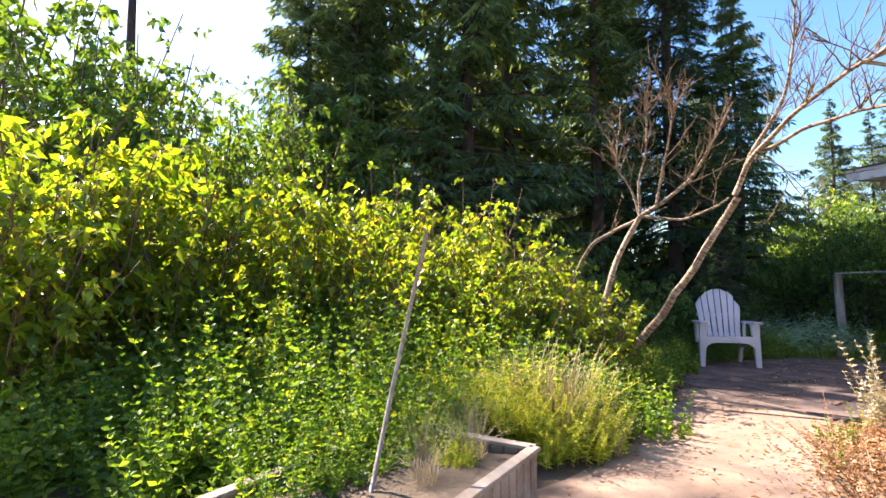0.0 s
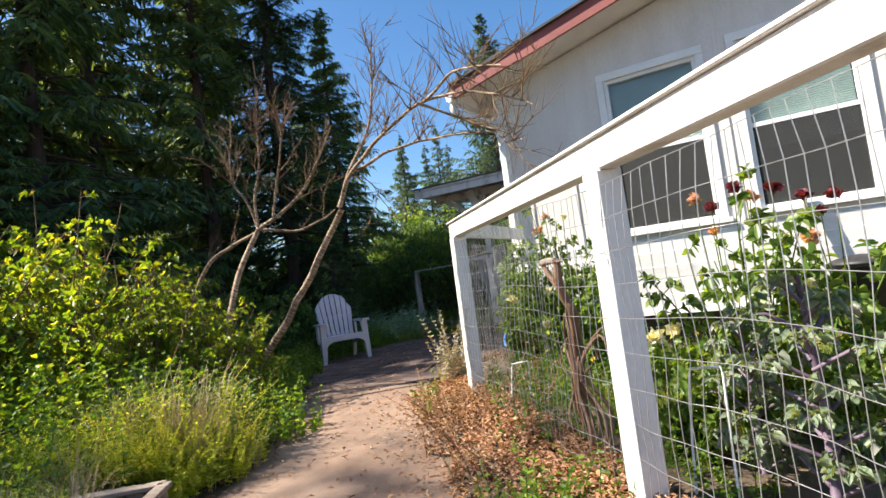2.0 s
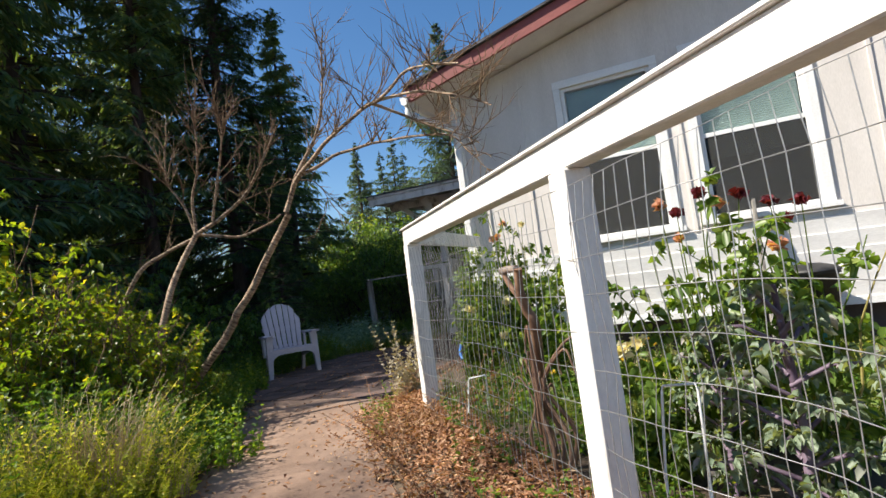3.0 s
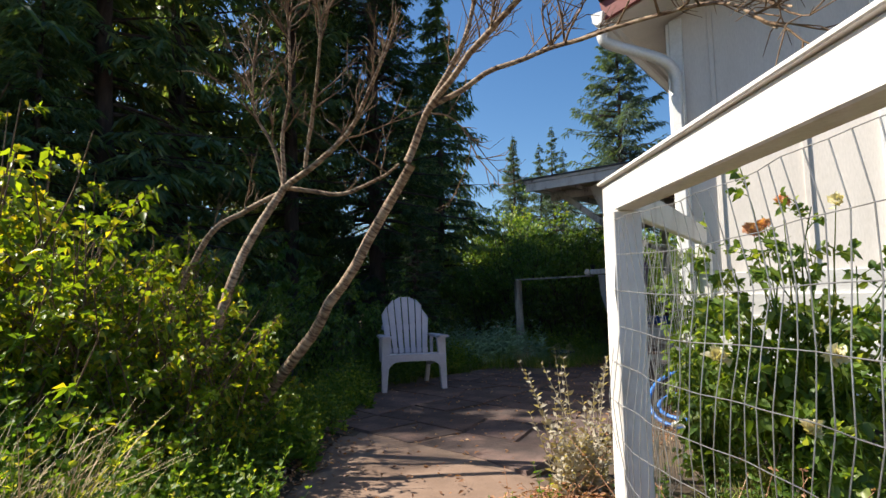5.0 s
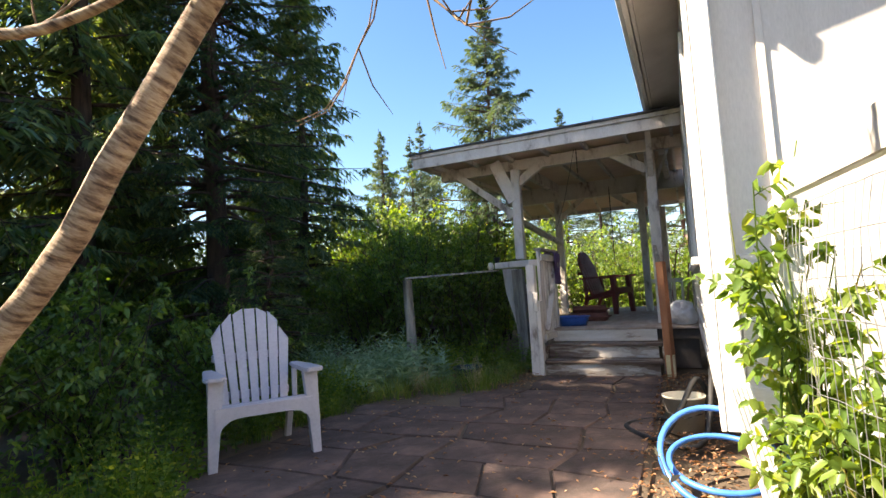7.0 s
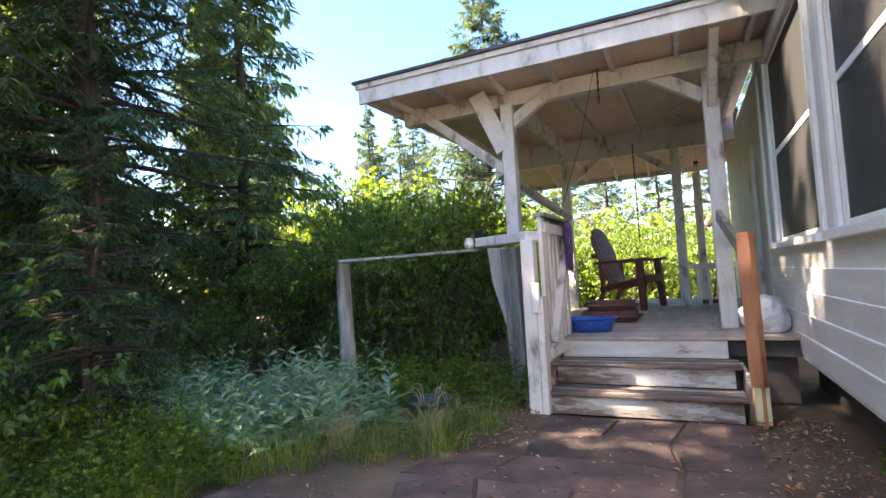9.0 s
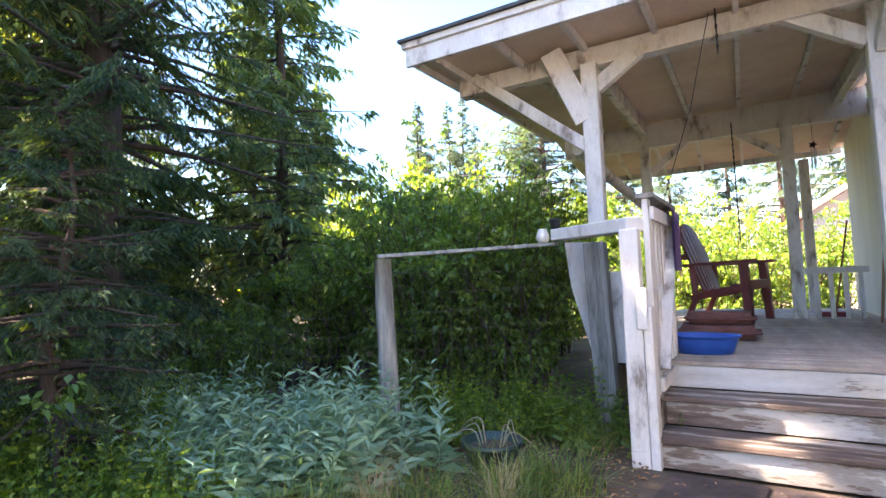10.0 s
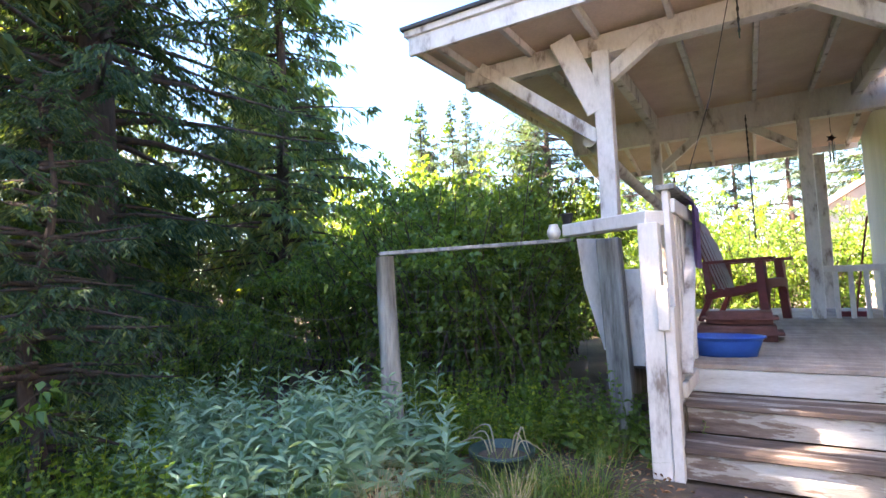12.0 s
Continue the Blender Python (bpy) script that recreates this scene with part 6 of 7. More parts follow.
edge = [(-2.0, 1.05), (-2.25, 0.85), (-1.95, 1.3), (-2.2, 1.4), (-2.35, 1.15), (-2.55, 1.55), (-2.85, 1.9), (-3.0, 2.25), (-3.3, 2.5), (-3.45, 2.9), (-3.75, 3.2), (-3.9, 3.65), (-4.2, 3.9), (-2.75, 1.2), (-3.2, 1.8), (-3.6, 2.3), (-4.0, 2.9), (-4.4, 3.4), (-4.6, 4.2), (-3.0, 0.9)]
place(ma, spots_a)
place(mb, [(-1.55, -0.72, 0.2, 40, 0.75), (-1.35, -1.0, 0.2, 130, 0.7), (-1.15, -1.25, 0.2, 220, 0.7), (-0.98, -1.5, 0.2, 310, 0.65), (-1.7, -0.5, 0.2, 80, 0.8), (-1.3, -0.6, 0.2, 20, 0.5), (-5.0, 6.35, 0, 10, 1.0), (-5.4, 6.75, 0, 100, 1.1), (-4.85, 6.75, 0, 200, 0.95), (-5.7, 6.45, 0, 290, 1.1), (-5.2, 7.05, 0, 30, 0.9), (-4.75, 6.2, 0, 60, 0.8), (-5.9, 6.9, 0, 20, 1.2), (-6.2, 7.2, 0, 120, 1.25), (-6.5, 7.6, 0, 220, 1.3), (-6.1, 6.5, 0, 320, 1.2), (-6.6, 6.9, 0, 70, 1.3), (-7.0, 7.3, 0, 170, 1.3), (-6.9, 8.0, 0, 270, 1.2), (-4.3, 9.0, 0, 30, 0.9), (-4.0, 9.4, 0, 130, 1.0), (-4.7, 9.3, 0, 230, 1.0),  (-2.15, -0.25, 0.05, 10, 1.1), (-2.05, -0.55, 0.05, 110, 1.1), (-1.95, -0.85, 0.05, 210, 1.0), (-2.3, -0.05, 0, 60, 1.2)] + [(x + R.uniform(-0.1, 0.1), y + R.uniform(-0.1, 0.1), 0, R.uniform(0, 360), R.uniform(0.8, 1.15)) for x, y in edge])
place(tall, [(-2.2, -0.5, 0, 0, 1.0), (-2.35, 0.2, 0, 50, 0.9), (-2.15, -1.1, 0, 100, 1.05), (-2.7, -0.9, 0, 150, 1.1), (-2.6, 0.7, 0, 200, 0.85), (-2.4, -1.8, 0, 20, 1.1), (-2.9, -1.6, 0, 200, 1.15), (-3.1, -0.6, 0, 40, 1.1), (-3.0, 0.2, 0, 80, 1.0), (-3.1, 1.0, 0, 130, 0.9), (-3.5, -0.9, 0, 10, 1.3), (-3.55, -0.2, 0, 60, 1.35), (-3.45, 0.4, 0, 220, 1.25), (-3.4, -1.6, 0, 90, 1.3), (-3.6, 0.9, 0, 190, 1.1), (-3.2, -2.3, 0, 45, 1.2)])
# bright weeds and dry grass at the bed's end
wa = herb_patch("weed_patch", "bright yellow-green feathery weeds in the sun", "weeds", 36, 0.62, 0.34, 80, 15, 0.058, 0.45, "weed", "weeds", 0.2, 0.3)
place(wa, [(-1.95, 0.42, 0, 0, 1.1), (-1.75, 0.72, 0, 60, 0.95), (-1.72, 0.3, 0, 10, 0.85), (-2.3, 0.35, 0, 90, 1.1), (-1.55, 0.5, 0, 300, 0.7), (-2.0, 0.05, 0.2, 70, 0.8), (-1.75, -0.25, 0.22, 130, 0.5), (-2.15, -0.4, 0.2, 210, 0.75), (-1.6, -0.75, 0.22, 20, 0.45), (-1.66, 0.04, 0.2, 75, 0.5), (-1.82, -0.08, 0.2, 175, 0.6), (-1.95, -0.2, 0.2, 275, 0.6), (-1.62, 0.28, 0, 15, 0.75), (-1.1, -0.6, 0.2, 185, 0.35)])
gt = grass_tuft("grass_tuft", "dry straw-coloured grass tuft", 41, 0.85, 0.2, 130, "dry", "dry grass", 0.9, 0.003)
place(gt, [(-2.1, 0.45, 0, 200, 1.0), (-1.85, 0.5, 0, 310, 0.95), (-1.95, 0.7, 0, 75, 1.0), (-1.7, 0.45, 0, 33, 0.8), (0.4, 2.5, 0, 10, 0.4), (0.9, 2.2, 0, 50, 0.35), (1.3, 2.9, 0, 90, 0.4), (0.7, 3.1, 0, 130, 0.35), (1.7, 2.7, 0, 170, 0.4), (0.3, 3.0, 0, 210, 0.3), (1.1, 3.5, 0, 250, 0.4), (2.0, 3.3, 0, 290, 0.4), (0.2, 2.0, 0, 330, 0.35), (2.4, 3.0, 0, 20, 0.4), (-3.6, 7.9, 0, 40, 0.4), (-4.2, 7.6, 0, 140, 0.45), (-2.0, 0.55, 0.0, 0, 0.8), (-2.2, 0.75, 0, 90, 0.75), (-1.7, 0.6, 0, 170, 0.55), (-1.9, 0.3, 0.1, 300, 0.8), (-1.85, 0.85, 0, 80, 0.7), (-2.05, 0.15, 0.2, 20, 0.7), (-1.55, -0.35, 0.2, 40, 0.5), (-1.5, 0.75, 0, 222, 0.45), (-1.15, -0.5, 0.2, 12, 0.4), (-0.9, -0.85, 0.2, 70, 0.35), (-1.3, -0.75, 0.2, 130, 0.4)])
gg = grass_tuft("grass_tuft", "green grass tuft with a few dry blades", 42, 0.34, 0.24, 260, "grass", "grass tufts", 1.2, 0.0026)
gspots = [(-3.5, 7.75), (-3.9, 7.5), (-4.3, 7.2), (-3.6, 8.1), (-4.1, 7.9), (-4.5, 6.9), (-4.7, 6.6), (-4.75, 6.0), (-4.5, 6.3), (-3.4, 8.3), (-4.5, 7.6), (-3.75, 8.2), (-4.6, 8.3), (-3.45, 9.1), (-4.1, 9.0), (-4.4, 8.8), (-3.7, 9.3), (-4.75, 5.4), (-5.2, 6.3)]
gin = [(0.2, 3.4), (0.8, 3.0), (1.3, 2.6), (0.5, 4.0), (1.1, 3.7), (1.8, 3.2), (2.4, 2.6), (2.2, 3.8), (0.0, 2.6), (0.6, 2.2), (1.6, 1.9), (2.9, 3.2), (-0.3, 4.0), (1.5, 4.3), (0.9, 4.4), (2.8, 4.2), (0.3, 2.7), (0.9, 2.4), (1.4, 2.1), (0.7, 3.4), (1.5, 3.3), (2.0, 2.6), (2.6, 1.9), (0.4, 3.1), (1.9, 3.9), (2.5, 3.4), (1.2, 1.8), (-0.1, 3.0)]
place(gg, [(x, y, -0.02, R.uniform(0, 360), R.uniform(0.6, 1.05)) for x, y in gspots])
gl = grass_tuft("lawn_tuft", "yellowish sunlit lawn grass by the house", 43, 0.22, 0.3, 320, "lawn", "lawn tufts", 1.2, 0.0028)
place(gl, [(x, y, 0, R.uniform(0, 360), R.uniform(0.8, 1.3)) for x, y in gin] + [(R.uniform(-0.2, 3.6), R.uniform(1.9, 4.6), 0, R.uniform(0, 360), R.uniform(0.7, 1.2)) for _ in range(34)])
# silvery plants
si = herb_patch("silver_plant", "silver-grey leafy perennial by the fence", "perennial", 51, 0.68, 0.34, 15, 11, 0.23, 0.20, "silver", "silver plants", 0.2, 0.16)
sspots = [(-4.7, 7.4), (-5.1, 7.2), (-5.5, 7.1), (-4.9, 7.8), (-5.4, 7.7), (-5.9, 7.4), (-4.65, 8.05), (-5.2, 8.2), (-5.8, 8.0), (-4.55, 7.75), (-5.6, 8.5), (-4.45, 8.3), (-6.2, 7.8), (-5.0, 8.5)]
place(si, [(x, y, 0, R.uniform(0, 360), R.uniform(0.75, 1.05)) for x, y in sspots])
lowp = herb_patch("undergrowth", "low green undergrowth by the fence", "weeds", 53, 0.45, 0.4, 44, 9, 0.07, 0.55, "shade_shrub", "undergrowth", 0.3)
place(lowp, [(x, y, 0, R.uniform(0, 360), R.uniform(0.7, 1.3)) for x, y in [(-5.0, 6.7), (-5.4, 6.5), (-6.2, 7.8), (-5.3, 6.0), (-5.7, 6.8), (-5.0, 6.2), (-4.85, 5.8), (-6.4, 7.0), (-6.8, 7.6), (-6.2, 6.2), (-7.2, 8.2), (-6.0, 8.9), (-6.8, 8.8), (-5.2, 9.2), (-4.5, 9.4), (-4.0, 9.6), (-3.9, 9.2), (-5.8, 9.6), (-7.6, 7.2), (-5.8, 5.2), (-7.0, 6.0), (-4.9, 5.2), (-5.1, 9.6), (-6.4, 9.6), (-7.8, 9.0), (-3.35, 9.3), (0.1, 3.0), (0.7, 2.6), (1.7, 2.4), (1.2, 3.2), (2.2, 2.0), (0.2, 2.1), (-0.1, 4.3), (0.7, 4.45), (1.9, 4.4), (-0.35, 2.75), (0.55, 1.35)]])


# ---- roses, kale, vine ----
def flower(rng, c, r, mat, parent):
    n = 34
    pos = np.tile(np.array(c), (n, 1)) + rng.normal(0, r * 0.18, (n, 3))
    th, ph = rng.uniform(0, 2 * np.pi, n), rng.uniform(-0.1, 1.2, n)
    d = np.stack([np.cos(th) * np.cos(ph), np.sin(th) * np.cos(ph), np.sin(ph)], -1)
    v, f = leaves(pos, d, r, 0.95, rng, 0.35, -0.1)
    raw_mesh("flower", v, f, M[mat], parent)


def rose(seed, x, y, h, r, blooms, label, stems=14):
    e = shrub("rose_bush", label, "rose bush", seed, h, r, stems, 9, 11, 0.062, 0.66, "rose_leaf", "roses", 0.25, 0.5, 0.12, "grass", fine=True)
    rng = np.random.default_rng(seed + 100)
    for k, (fx, fy, fz, fr, mat) in enumerate(blooms):
        c = Vector((fx - x, fy - y, fz))
        foot = Vector((c.x * 0.35, c.y * 0.35, 0.05))
        part("flower_stalk", bm_tube([foot, foot.lerp(c, 0.55) + Vector((0, 0, 0.06)), c], [0.005, 0.004, 0.0025], 5), M["grass"], e)
        flower(rng, c, fr * 0.88, mat, e)
    e.matrix_basis = pose(x, y, 0)
    return e


rose(61, 0.0, 3.75, 1.75, 0.6, [(-0.27, 2.99, 0.84, 0.065, "petal_white"), (-0.23, 3.9, 1.52, 0.07, "petal_pink"), (-0.16, 3.8, 1.55, 0.05, "petal_pink"), (-0.05, 3.7, 1.66, 0.05, "petal_pink"), (0.2, 3.5, 1.6, 0.05, "petal_white")], "climbing rose with pink and cream blooms", 46)
rose(62, 1.62, 1.5, 1.62, 0.5, [(1.70, 1.5, 1.42, 0.05, "petal_red"), (1.50, 1.5, 1.39, 0.042, "petal_pink"), (1.57, 1.52, 1.20, 0.04, "petal_pink"), (1.58, 1.48, 1.33, 0.045, "petal_red"), (1.77, 1.5, 1.36, 0.05, "petal_pink"), (1.88, 1.5, 1.38, 0.05, "petal_red"), (1.30, 1.46, 0.67, 0.055, "petal_white"), (1.16, 1.44, 0.63, 0.05, "petal_white")], "tall rose bush with dark red and orange blooms", 12)
rose(63, 2.05, 1.25, 1.5, 0.46, [(2.0, 1.45, 1.32, 0.047, "petal_red"), (2.12, 1.4, 1.30, 0.044, "petal_red"), (2.06, 1.45, 1.22, 0.042, "petal_red"), (1.99, 1.4, 1.1, 0.05, "petal_pink")], "rose bush with dark red blooms", 10)
rose(64, 0.35, 2.95, 0.95, 0.4, [(0.2, 2.7, 0.9, 0.05, "petal_white"), (0.1, 2.8, 0.6, 0.05, "petal_white")], "low rose bush with cream blooms")
rose(68, 1.35, 1.15, 0.8, 0.34, [(1.25, 1.05, 0.7, 0.05, "petal_white")], "leafy rose bush with a cream bloom", 13)
vine = shrub("corner_vine", "leafy rose vine climbing the house corner", "vine", 66, 1.75, 0.34, 12, 10, 8, 0.07, 0.6, "rose_leaf", "", 0.3, 0.4, 0.15, "grass", fine=True)
vine.matrix_basis = pose(-0.72, 4.55, 0)
vine2 = shrub("corner_vine", "sunlit leafy vine on the wire fence", "vine", 67, 1.25, 0.3, 14, 10, 9, 0.06, 0.6, "rose_leaf", "", 0.3, 0.4, 0.1, "grass", fine=True)
place(vine2, [(-0.55, 4.1, 0, 0, 1.0), (-0.45, 3.5, 0, 90, 0.85)])


def kale(seed, x, y, s):
    rng = np.random.default_rng(seed)
    e = tagged(empty("kale_plant", pose(x, y, 0)), "frilly grey-green kale plant with purple stems", "kale", "kale")
    n = 21
    st, vv, ff = [], [], []
    for k in range(n):
        z0 = 0.10 + 0.80 * k / n
        az = k * 2.4 + rng.uniform(-0.2, 0.2)
        L = rng.uniform(0.20, 0.38) * (1 - 0.35 * k / n)
        o = Vector((math.cos(az), math.sin(az), 0))
        pts = [Vector((0, 0, z0)), Vector((0, 0, z0 + 0.08)) + o * L * 0.5, Vector((0, 0, z0 + 0.09)) + o * L]
        st.append([list(p) for p in pts])
        m = 36
        for q in range(m):
            a = 2 * math.pi * q / m
            c = pts[2] * 0.6 + pts[1] * 0.4
            vv.append(np.array(c) + np.array([math.cos(a), math.sin(a), rng.uniform(-0.4, 0.5)]) * L * 0.30 * rng.uniform(0.3, 1))
            ff.append(np.array([math.cos(a), math.sin(a), rng.uniform(-0.5, 0.8)]))
    v, f = leaves(np.array(vv), np.array(ff), 0.043, 0.75, rng, 0.6, 0.4, 0.9, True)
    raw_mesh("foliage", v, f, M["kale"], e)
    v1, f1 = tube_raw(np.array(st), np.array([[0.010, 0.008, 0.004]]).repeat(n, 0), 5)
    tagged(raw_mesh("stalk_mass", v1, f1, M["kale_stem"], e), kind="stuff")
    part("stem", bm_tube([(0, 0, -0.05), (0.02, 0, 0.45), (0, 0.02, 0.97)], [0.02, 0.018, 0.011], 8), M["kale_stem"], e)
    e.scale = (s, s, s)
    return e


fy = np.random.default_rng(81)
for k in range(14):
    x, y, h = fy.uniform(0.2, 1.9), fy.uniform(1.9, 3.9), fy.uniform(0.15, 0.4)
    e = tagged(empty("yellow_flower", pose(x, y, 0)), "small yellow flower on a thin stalk in grass", "flower", "yellow flowers")
    part("stalk", bm_tube([(0, 0, -0.02), (0.01, 0, h * 0.6), (0, 0.01, h)], [0.003, 0.0025, 0.002], 4), M["grass"], e)
    flower(fy, (0, 0.01, h), 0.022, "petal_yellow", e)
kale(71, 1.85, 0.72, 1.0)
kale(72, 2.2, 0.35, 0.9)
kale(73, 1.62, 1.0, 0.8)

# dry pale bush by the fence's end post
db = herb_patch("dry_bush", "pale dried flower stalks beside the path", "dry plant", 75, 0.86, 0.15, 40, 16, 0.07, 0.5, "dry_leaf", "", 0.1, 0.22)
db.matrix_basis = pose(-0.96, 2.85, 0.02)
dc = herb_patch("dry_stalks", "dry brown stalks and weeds along the fence foot", "dry plant", 76, 0.5, 0.3, 26, 8, 0.05, 0.5, "litter", "dry stalks", 0.5, 0.5)
place(dc, [(-0.85, 2.3, 0, 0, 0.8), (-0.45, 1.75, 0, 70, 0.9), (-0.1, 1.35, 0, 150, 0.9), (0.3, 0.85, 0, 200, 0.8), (0.05, 2.0, 0, 20, 1.1), (-0.2, 2.4, 0, 100, 1.0)])
gw = herb_patch("green_weed", "small bright green weeds at the fence foot", "weeds", 77, 0.35, 0.2, 20, 8, 0.06, 0.55, "herb", "fence weeds", 0.3, 0.3)
place(gw, [(-0.75, 2.0, 0, 0, 0.6), (0.85, 0.12, 0, 30, 1.2), (1.0, 0.5, 0, 60, 1.0), (1.3, 0.9, 0, 20, 1.1), (1.55, 0.65, 0, 110, 0.9), (-0.95, 2.45, 0, 160, 0.9), (0.7, 0.45, 0, 160, 0.9), (0.4, 2.2, 0, 40, 1.3), (0.9, 2.7, 0, 140, 1.4), (1.4, 2.4, 0, 240, 1.3), (0.2, 2.9, 0, 340, 1.4), (1.0, 1.5, 0, 70, 1.2), (1.9, 2.1, 0, 170, 1.4), (0.7, 3.2, 0, 270, 1.4), (1.6, 3.0, 0, 10, 1.4), (2.4, 2.6, 0, 110, 1.4), (-0.75, 7.5, 0, 60, 0.8), (-0.8, 8.1, 0, 160, 0.7)])


# ---- bare leaning trees ----
def bare_tree(name, label, mains, seed, twig_len, n_side, mat="bark"):
    """Guided limbs with random side branches and twigs."""
    e = tagged(empty(name, pose(*mains[0][0][0])), label, "tree", "bare trees")
    o = Vector(mains[0][0][0])
    rng = random.Random(seed)
    twigs = bmesh.new()
    for pts, r0, r1, side in mains:
        q = smooth_path([Vector(p) - o for p in pts], 6)
        q = [p + Vector((noise.noise(p * 3), noise.noise(p * 3 + Vector((5, 0, 0))), noise.noise(p * 3 + Vector((0, 7, 0))))) * 0.025 for p in q]
        part("limb" if r0 < 0.05 else "trunk", bm_tube(q, [r0 + (r1 - r0) * k / (len(q) - 1) for k in range(len(q))], 9), M[mat], e)
        for s in range(side):
            k = rng.randint(len(q) // 3, len(q) - 2)
            d = (q[k + 1] - q[k]).normalized()
            w = Vector((rng.uniform(-1, 1), rng.uniform(-1, 1), rng.uniform(-0.2, 1.2)))
            b = (d * 0.7 + w * 0.8).normalized()
            L = twig_len * rng.uniform(0.4, 1.2)
            p = q[k]
            path = [p]
            for j in range(5):
                b = (b + Vector((rng.uniform(-1, 1), rng.uniform(-1, 1), rng.uniform(-0.6, 0.9))) * 0.28).normalized()
                p = p + b * L / 5
                path.append(p)
            rr = 0.007 * rng.uniform(0.6, 1.2)
            bm_tube(path, [rr * (1 - 0.8 * j / 5) for j in range(6)], 5, twigs, False)
            for j in range(n_side):
                m = rng.randint(1, 4)
                b2 = (b + Vector((rng.uniform(-1, 1), rng.uniform(-1, 1), rng.uniform(-0.5, 1))) * 0.9).normalized()
                p2 = path[m]
                pp = [p2, p2 + b2 * L * 0.22, p2 + (b2 + Vector((0, 0, rng.uniform(-0.3, 0.5)))).normalized() * L * 0.42]
                bm_tube(pp, [0.0035, 0.0028, 0.0012], 4, twigs, False)
    tagged(part("twig_mass", twigs, M["twig"], e, "thin reddish bare twigs"), kind="stuff")
    return e


bare_tree("leaning_tree", "bare leaning tree with pale ringed bark", [
    ([(-3.66, 2.26, -0.06), (-3.22, 2.46, 0.52), (-2.76, 2.63, 1.11), (-2.14, 2.85, 2.08)], 0.05, 0.034, 0),
    ([(-2.16, 2.83, 2.10), (-1.98, 2.85, 2.42), (-1.45, 2.75, 2.72), (-0.80, 2.55, 2.86), (-0.10, 2.35, 2.74), (0.45, 2.15, 2.42)], 0.028, 0.007, 36),
    ([(-2.16, 2.83, 2.10), (-2.02, 2.95, 2.55), (-1.75, 3.0, 2.95), (-1.62, 3.0, 3.5), (-1.5, 2.95, 4.0)], 0.028, 0.005, 24),
    ([(-1.95, 2.85, 2.45), (-1.45, 2.95, 2.62), (-0.88, 2.95, 2.62), (-0.2, 2.75, 2.48), (0.1, 2.6, 2.2)], 0.020, 0.006, 18),
    ([(-1.98, 2.85, 2.42), (-1.92, 3.02, 2.44), (-1.88, 3.12, 2.36), (-1.86, 3.18, 2.22)], 0.008, 0.003, 5),
    ([(-0.80, 2.55, 2.86), (-0.35, 2.75, 2.62), (0.15, 2.7, 2.3)], 0.016, 0.005, 9),
    ([(-0.75, 2.55, 2.86), (-0.2, 2.2, 2.9), (0.3, 2.0, 2.75)], 0.016, 0.005, 10)], 5, 0.6, 5)
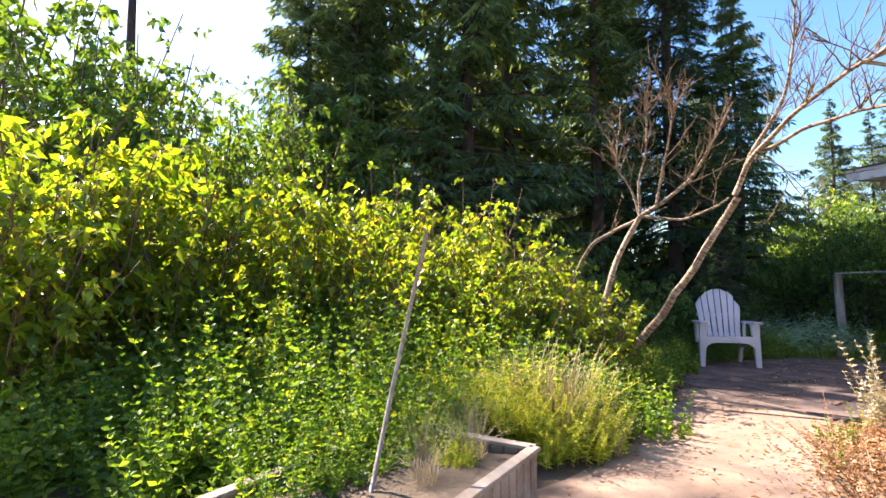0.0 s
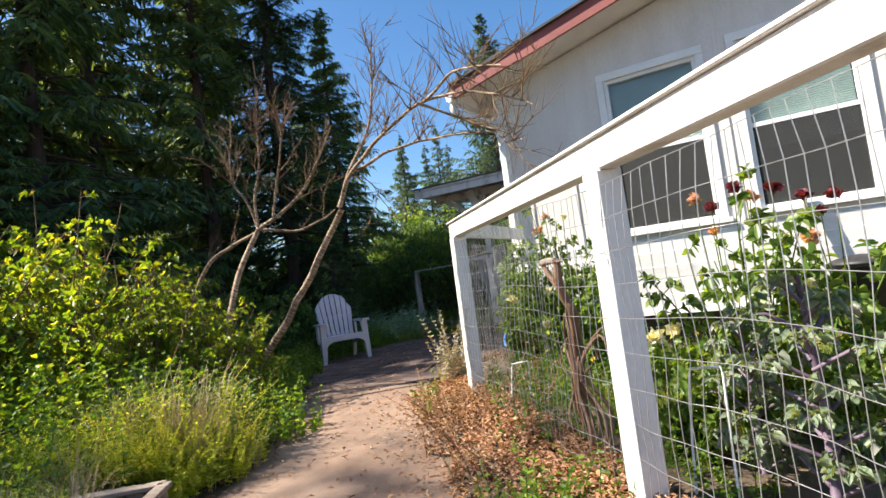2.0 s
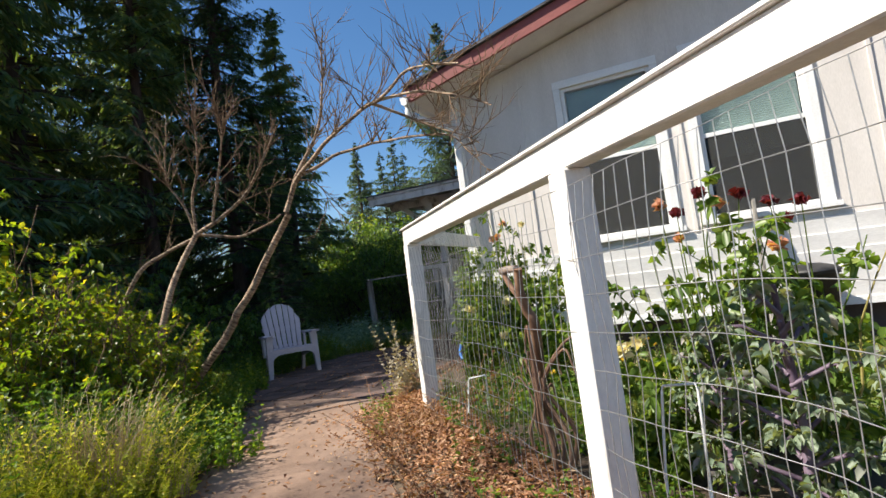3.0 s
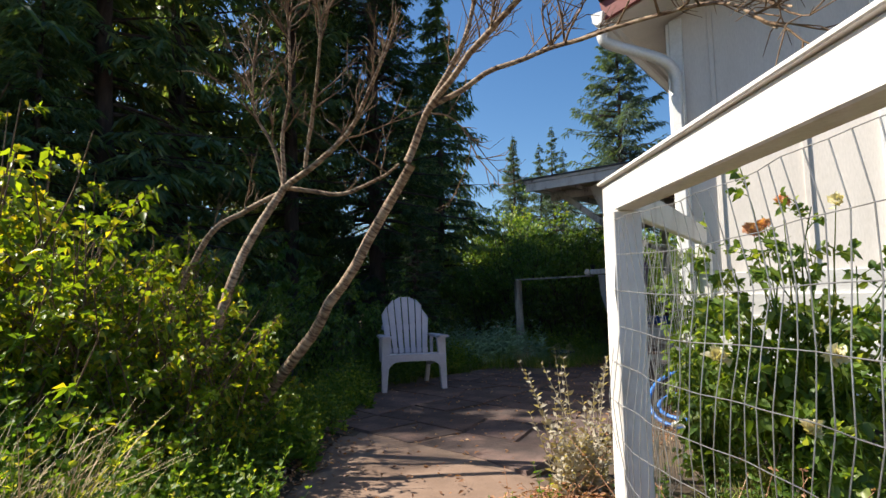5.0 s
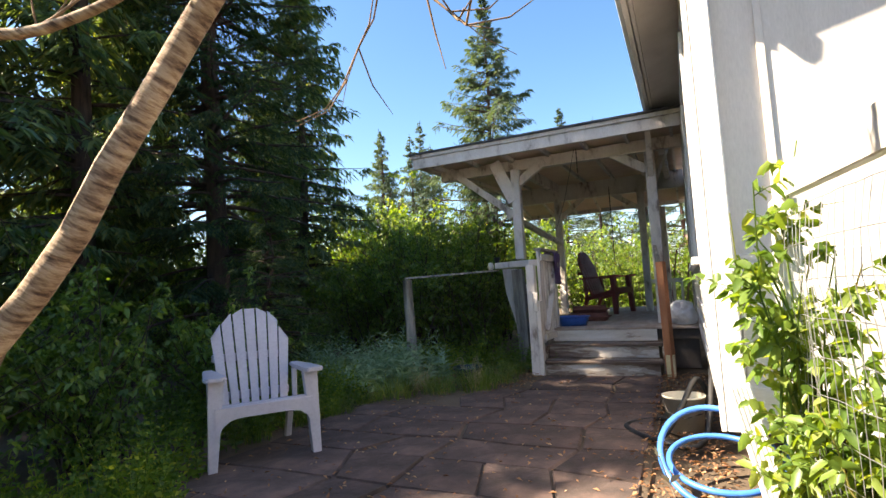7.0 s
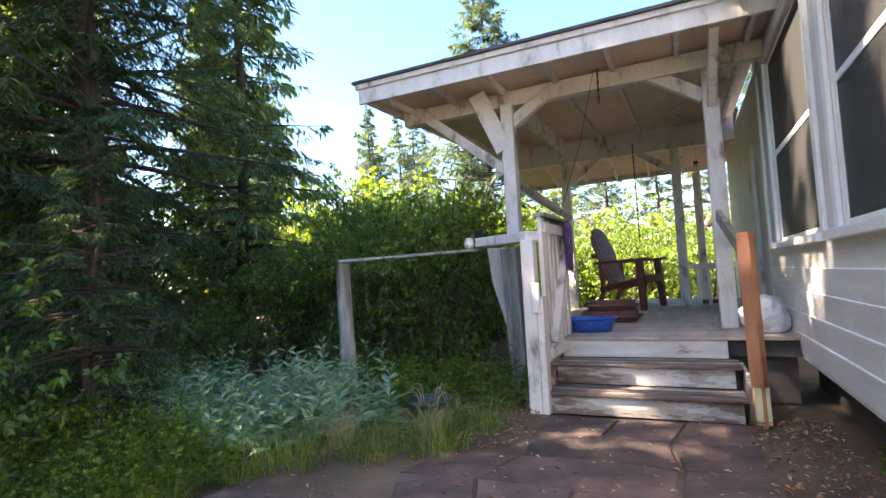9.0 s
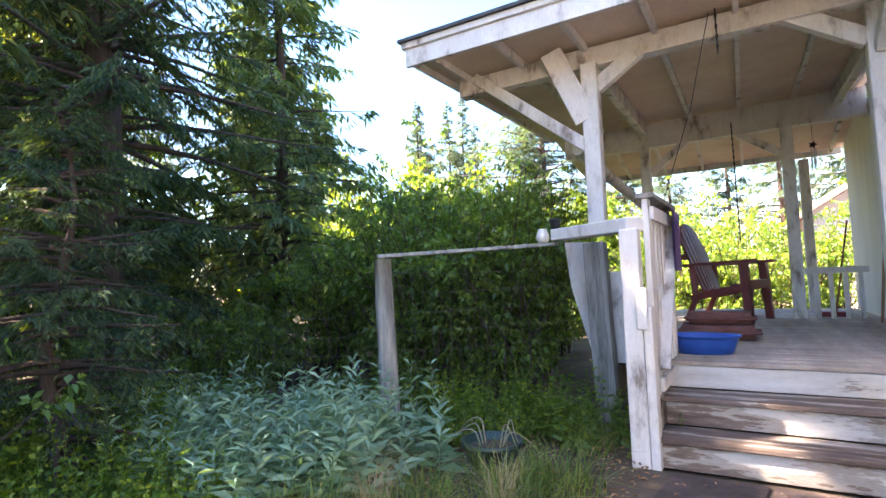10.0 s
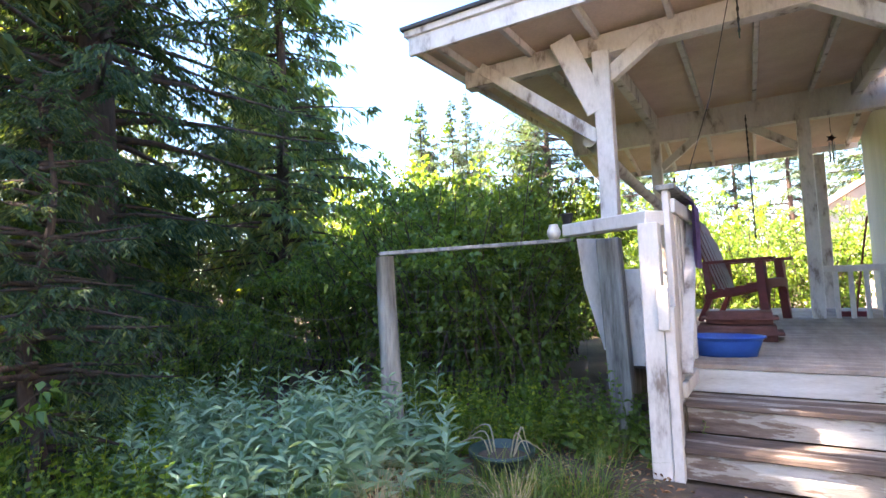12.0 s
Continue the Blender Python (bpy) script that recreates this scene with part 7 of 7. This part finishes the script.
bare_tree("leaning_tree", "bare many-stemmed reddish shrub tree", [
    ([(-3.22, 1.72, -0.1), (-3.14, 1.86, 0.6), (-3.08, 1.97, 1.1), (-3.06, 2.10, 1.5), (-2.98, 2.36, 1.97)], 0.040, 0.028, 0),
    ([(-2.98, 2.36, 1.97), (-2.5, 2.45, 2.2), (-2.1, 2.42, 2.5), (-1.75, 2.35, 2.85)], 0.024, 0.007, 16),
    ([(-2.98, 2.36, 1.97), (-2.9, 2.3, 2.35), (-2.65, 2.2, 2.75), (-2.55, 2.1, 3.2)], 0.018, 0.005, 14),
    ([(-2.98, 2.36, 1.97), (-3.05, 2.3, 2.3), (-3.15, 2.2, 2.6), (-2.95, 2.1, 3.0)], 0.016, 0.005, 12),
    ([(-2.75, 2.4, 2.1), (-2.55, 2.3, 2.45), (-2.25, 2.15, 2.85), (-2.2, 2.0, 3.1)], 0.015, 0.005, 12),
    ([(-3.95, 1.75, -0.1), (-3.75, 1.9, 1.0), (-3.52, 2.06, 1.62), (-3.32, 2.24, 1.83), (-3.0, 2.36, 1.95)], 0.026, 0.018, 3),
    ([(-3.0, 2.4, 1.98), (-2.6, 2.6, 1.92), (-2.3, 2.7, 2.0), (-2.15, 2.75, 2.08)], 0.018, 0.008, 3)], 6, 0.55, 5)


# ---- litter on path and patio ----
def litter():
    rng = np.random.default_rng(91)
    n1 = 13000
    t = rng.uniform(-0.15, 1.0, n1)
    off = np.abs(rng.normal(0, 0.36, n1)) - 0.14
    base = np.array([1.3, 0.39, 0]) * (1 - t[:, None]) + np.array([-0.95, 2.91, 0]) * t[:, None]
    a = base + np.array([-0.747, -0.665, 0]) * off[:, None]
    n2 = 800
    b = np.stack([rng.uniform(-4.3, -1.5, n2), rng.uniform(2.6, 8.7, n2), np.zeros(n2)], -1)
    n3 = 1800
    s = rng.uniform(0, 1, n3)
    c = np.array([-1.45, 0.35, 0]) * (1 - s[:, None]) + np.array([-3.2, 2.8, 0]) * s[:, None] + rng.normal(0, 0.16, (n3, 3)) * [1, 1, 0]
    n4 = 1500
    d = np.stack([rng.uniform(-1.5, -0.95, n4), rng.uniform(4.3, 9.0, n4), np.zeros(n4)], -1)
    n5 = 700
    e5 = np.stack([rng.uniform(-2.8, 1.2, n5), rng.uniform(-1.0, 3.0, n5), np.zeros(n5)], -1)
    n6 = 900
    f6 = np.stack([rng.uniform(-4.5, -3.0, n6), rng.uniform(7.8, 9.3, n6), np.zeros(n6)], -1)
    p = np.concatenate([a, b, c, d, e5, f6])
    p[:, 2] = 0.022 + np.abs(rng.normal(0, 0.012, len(p)))
    p[:n1, 2] += 0.03 * rng.random(n1) + 0.12 * np.clip(1 - np.abs(off) / 0.62, 0, 1)
    az = rng.uniform(0, 2 * np.pi, len(p))
    dr = np.stack([np.cos(az), np.sin(az), rng.normal(0, 0.25, len(p))], -1)
    v, f = leaves(p, dr, 0.042, 0.4, rng, 0.45, 0.0, 2.5)
    v[:, 2] = np.maximum(v[:, 2], 0.012)
    return tagged(raw_mesh("leaf_litter", v, f, M["litter"]), "fallen brown leaves scattered on path and patio", "leaves", kind="stuff")


litter()
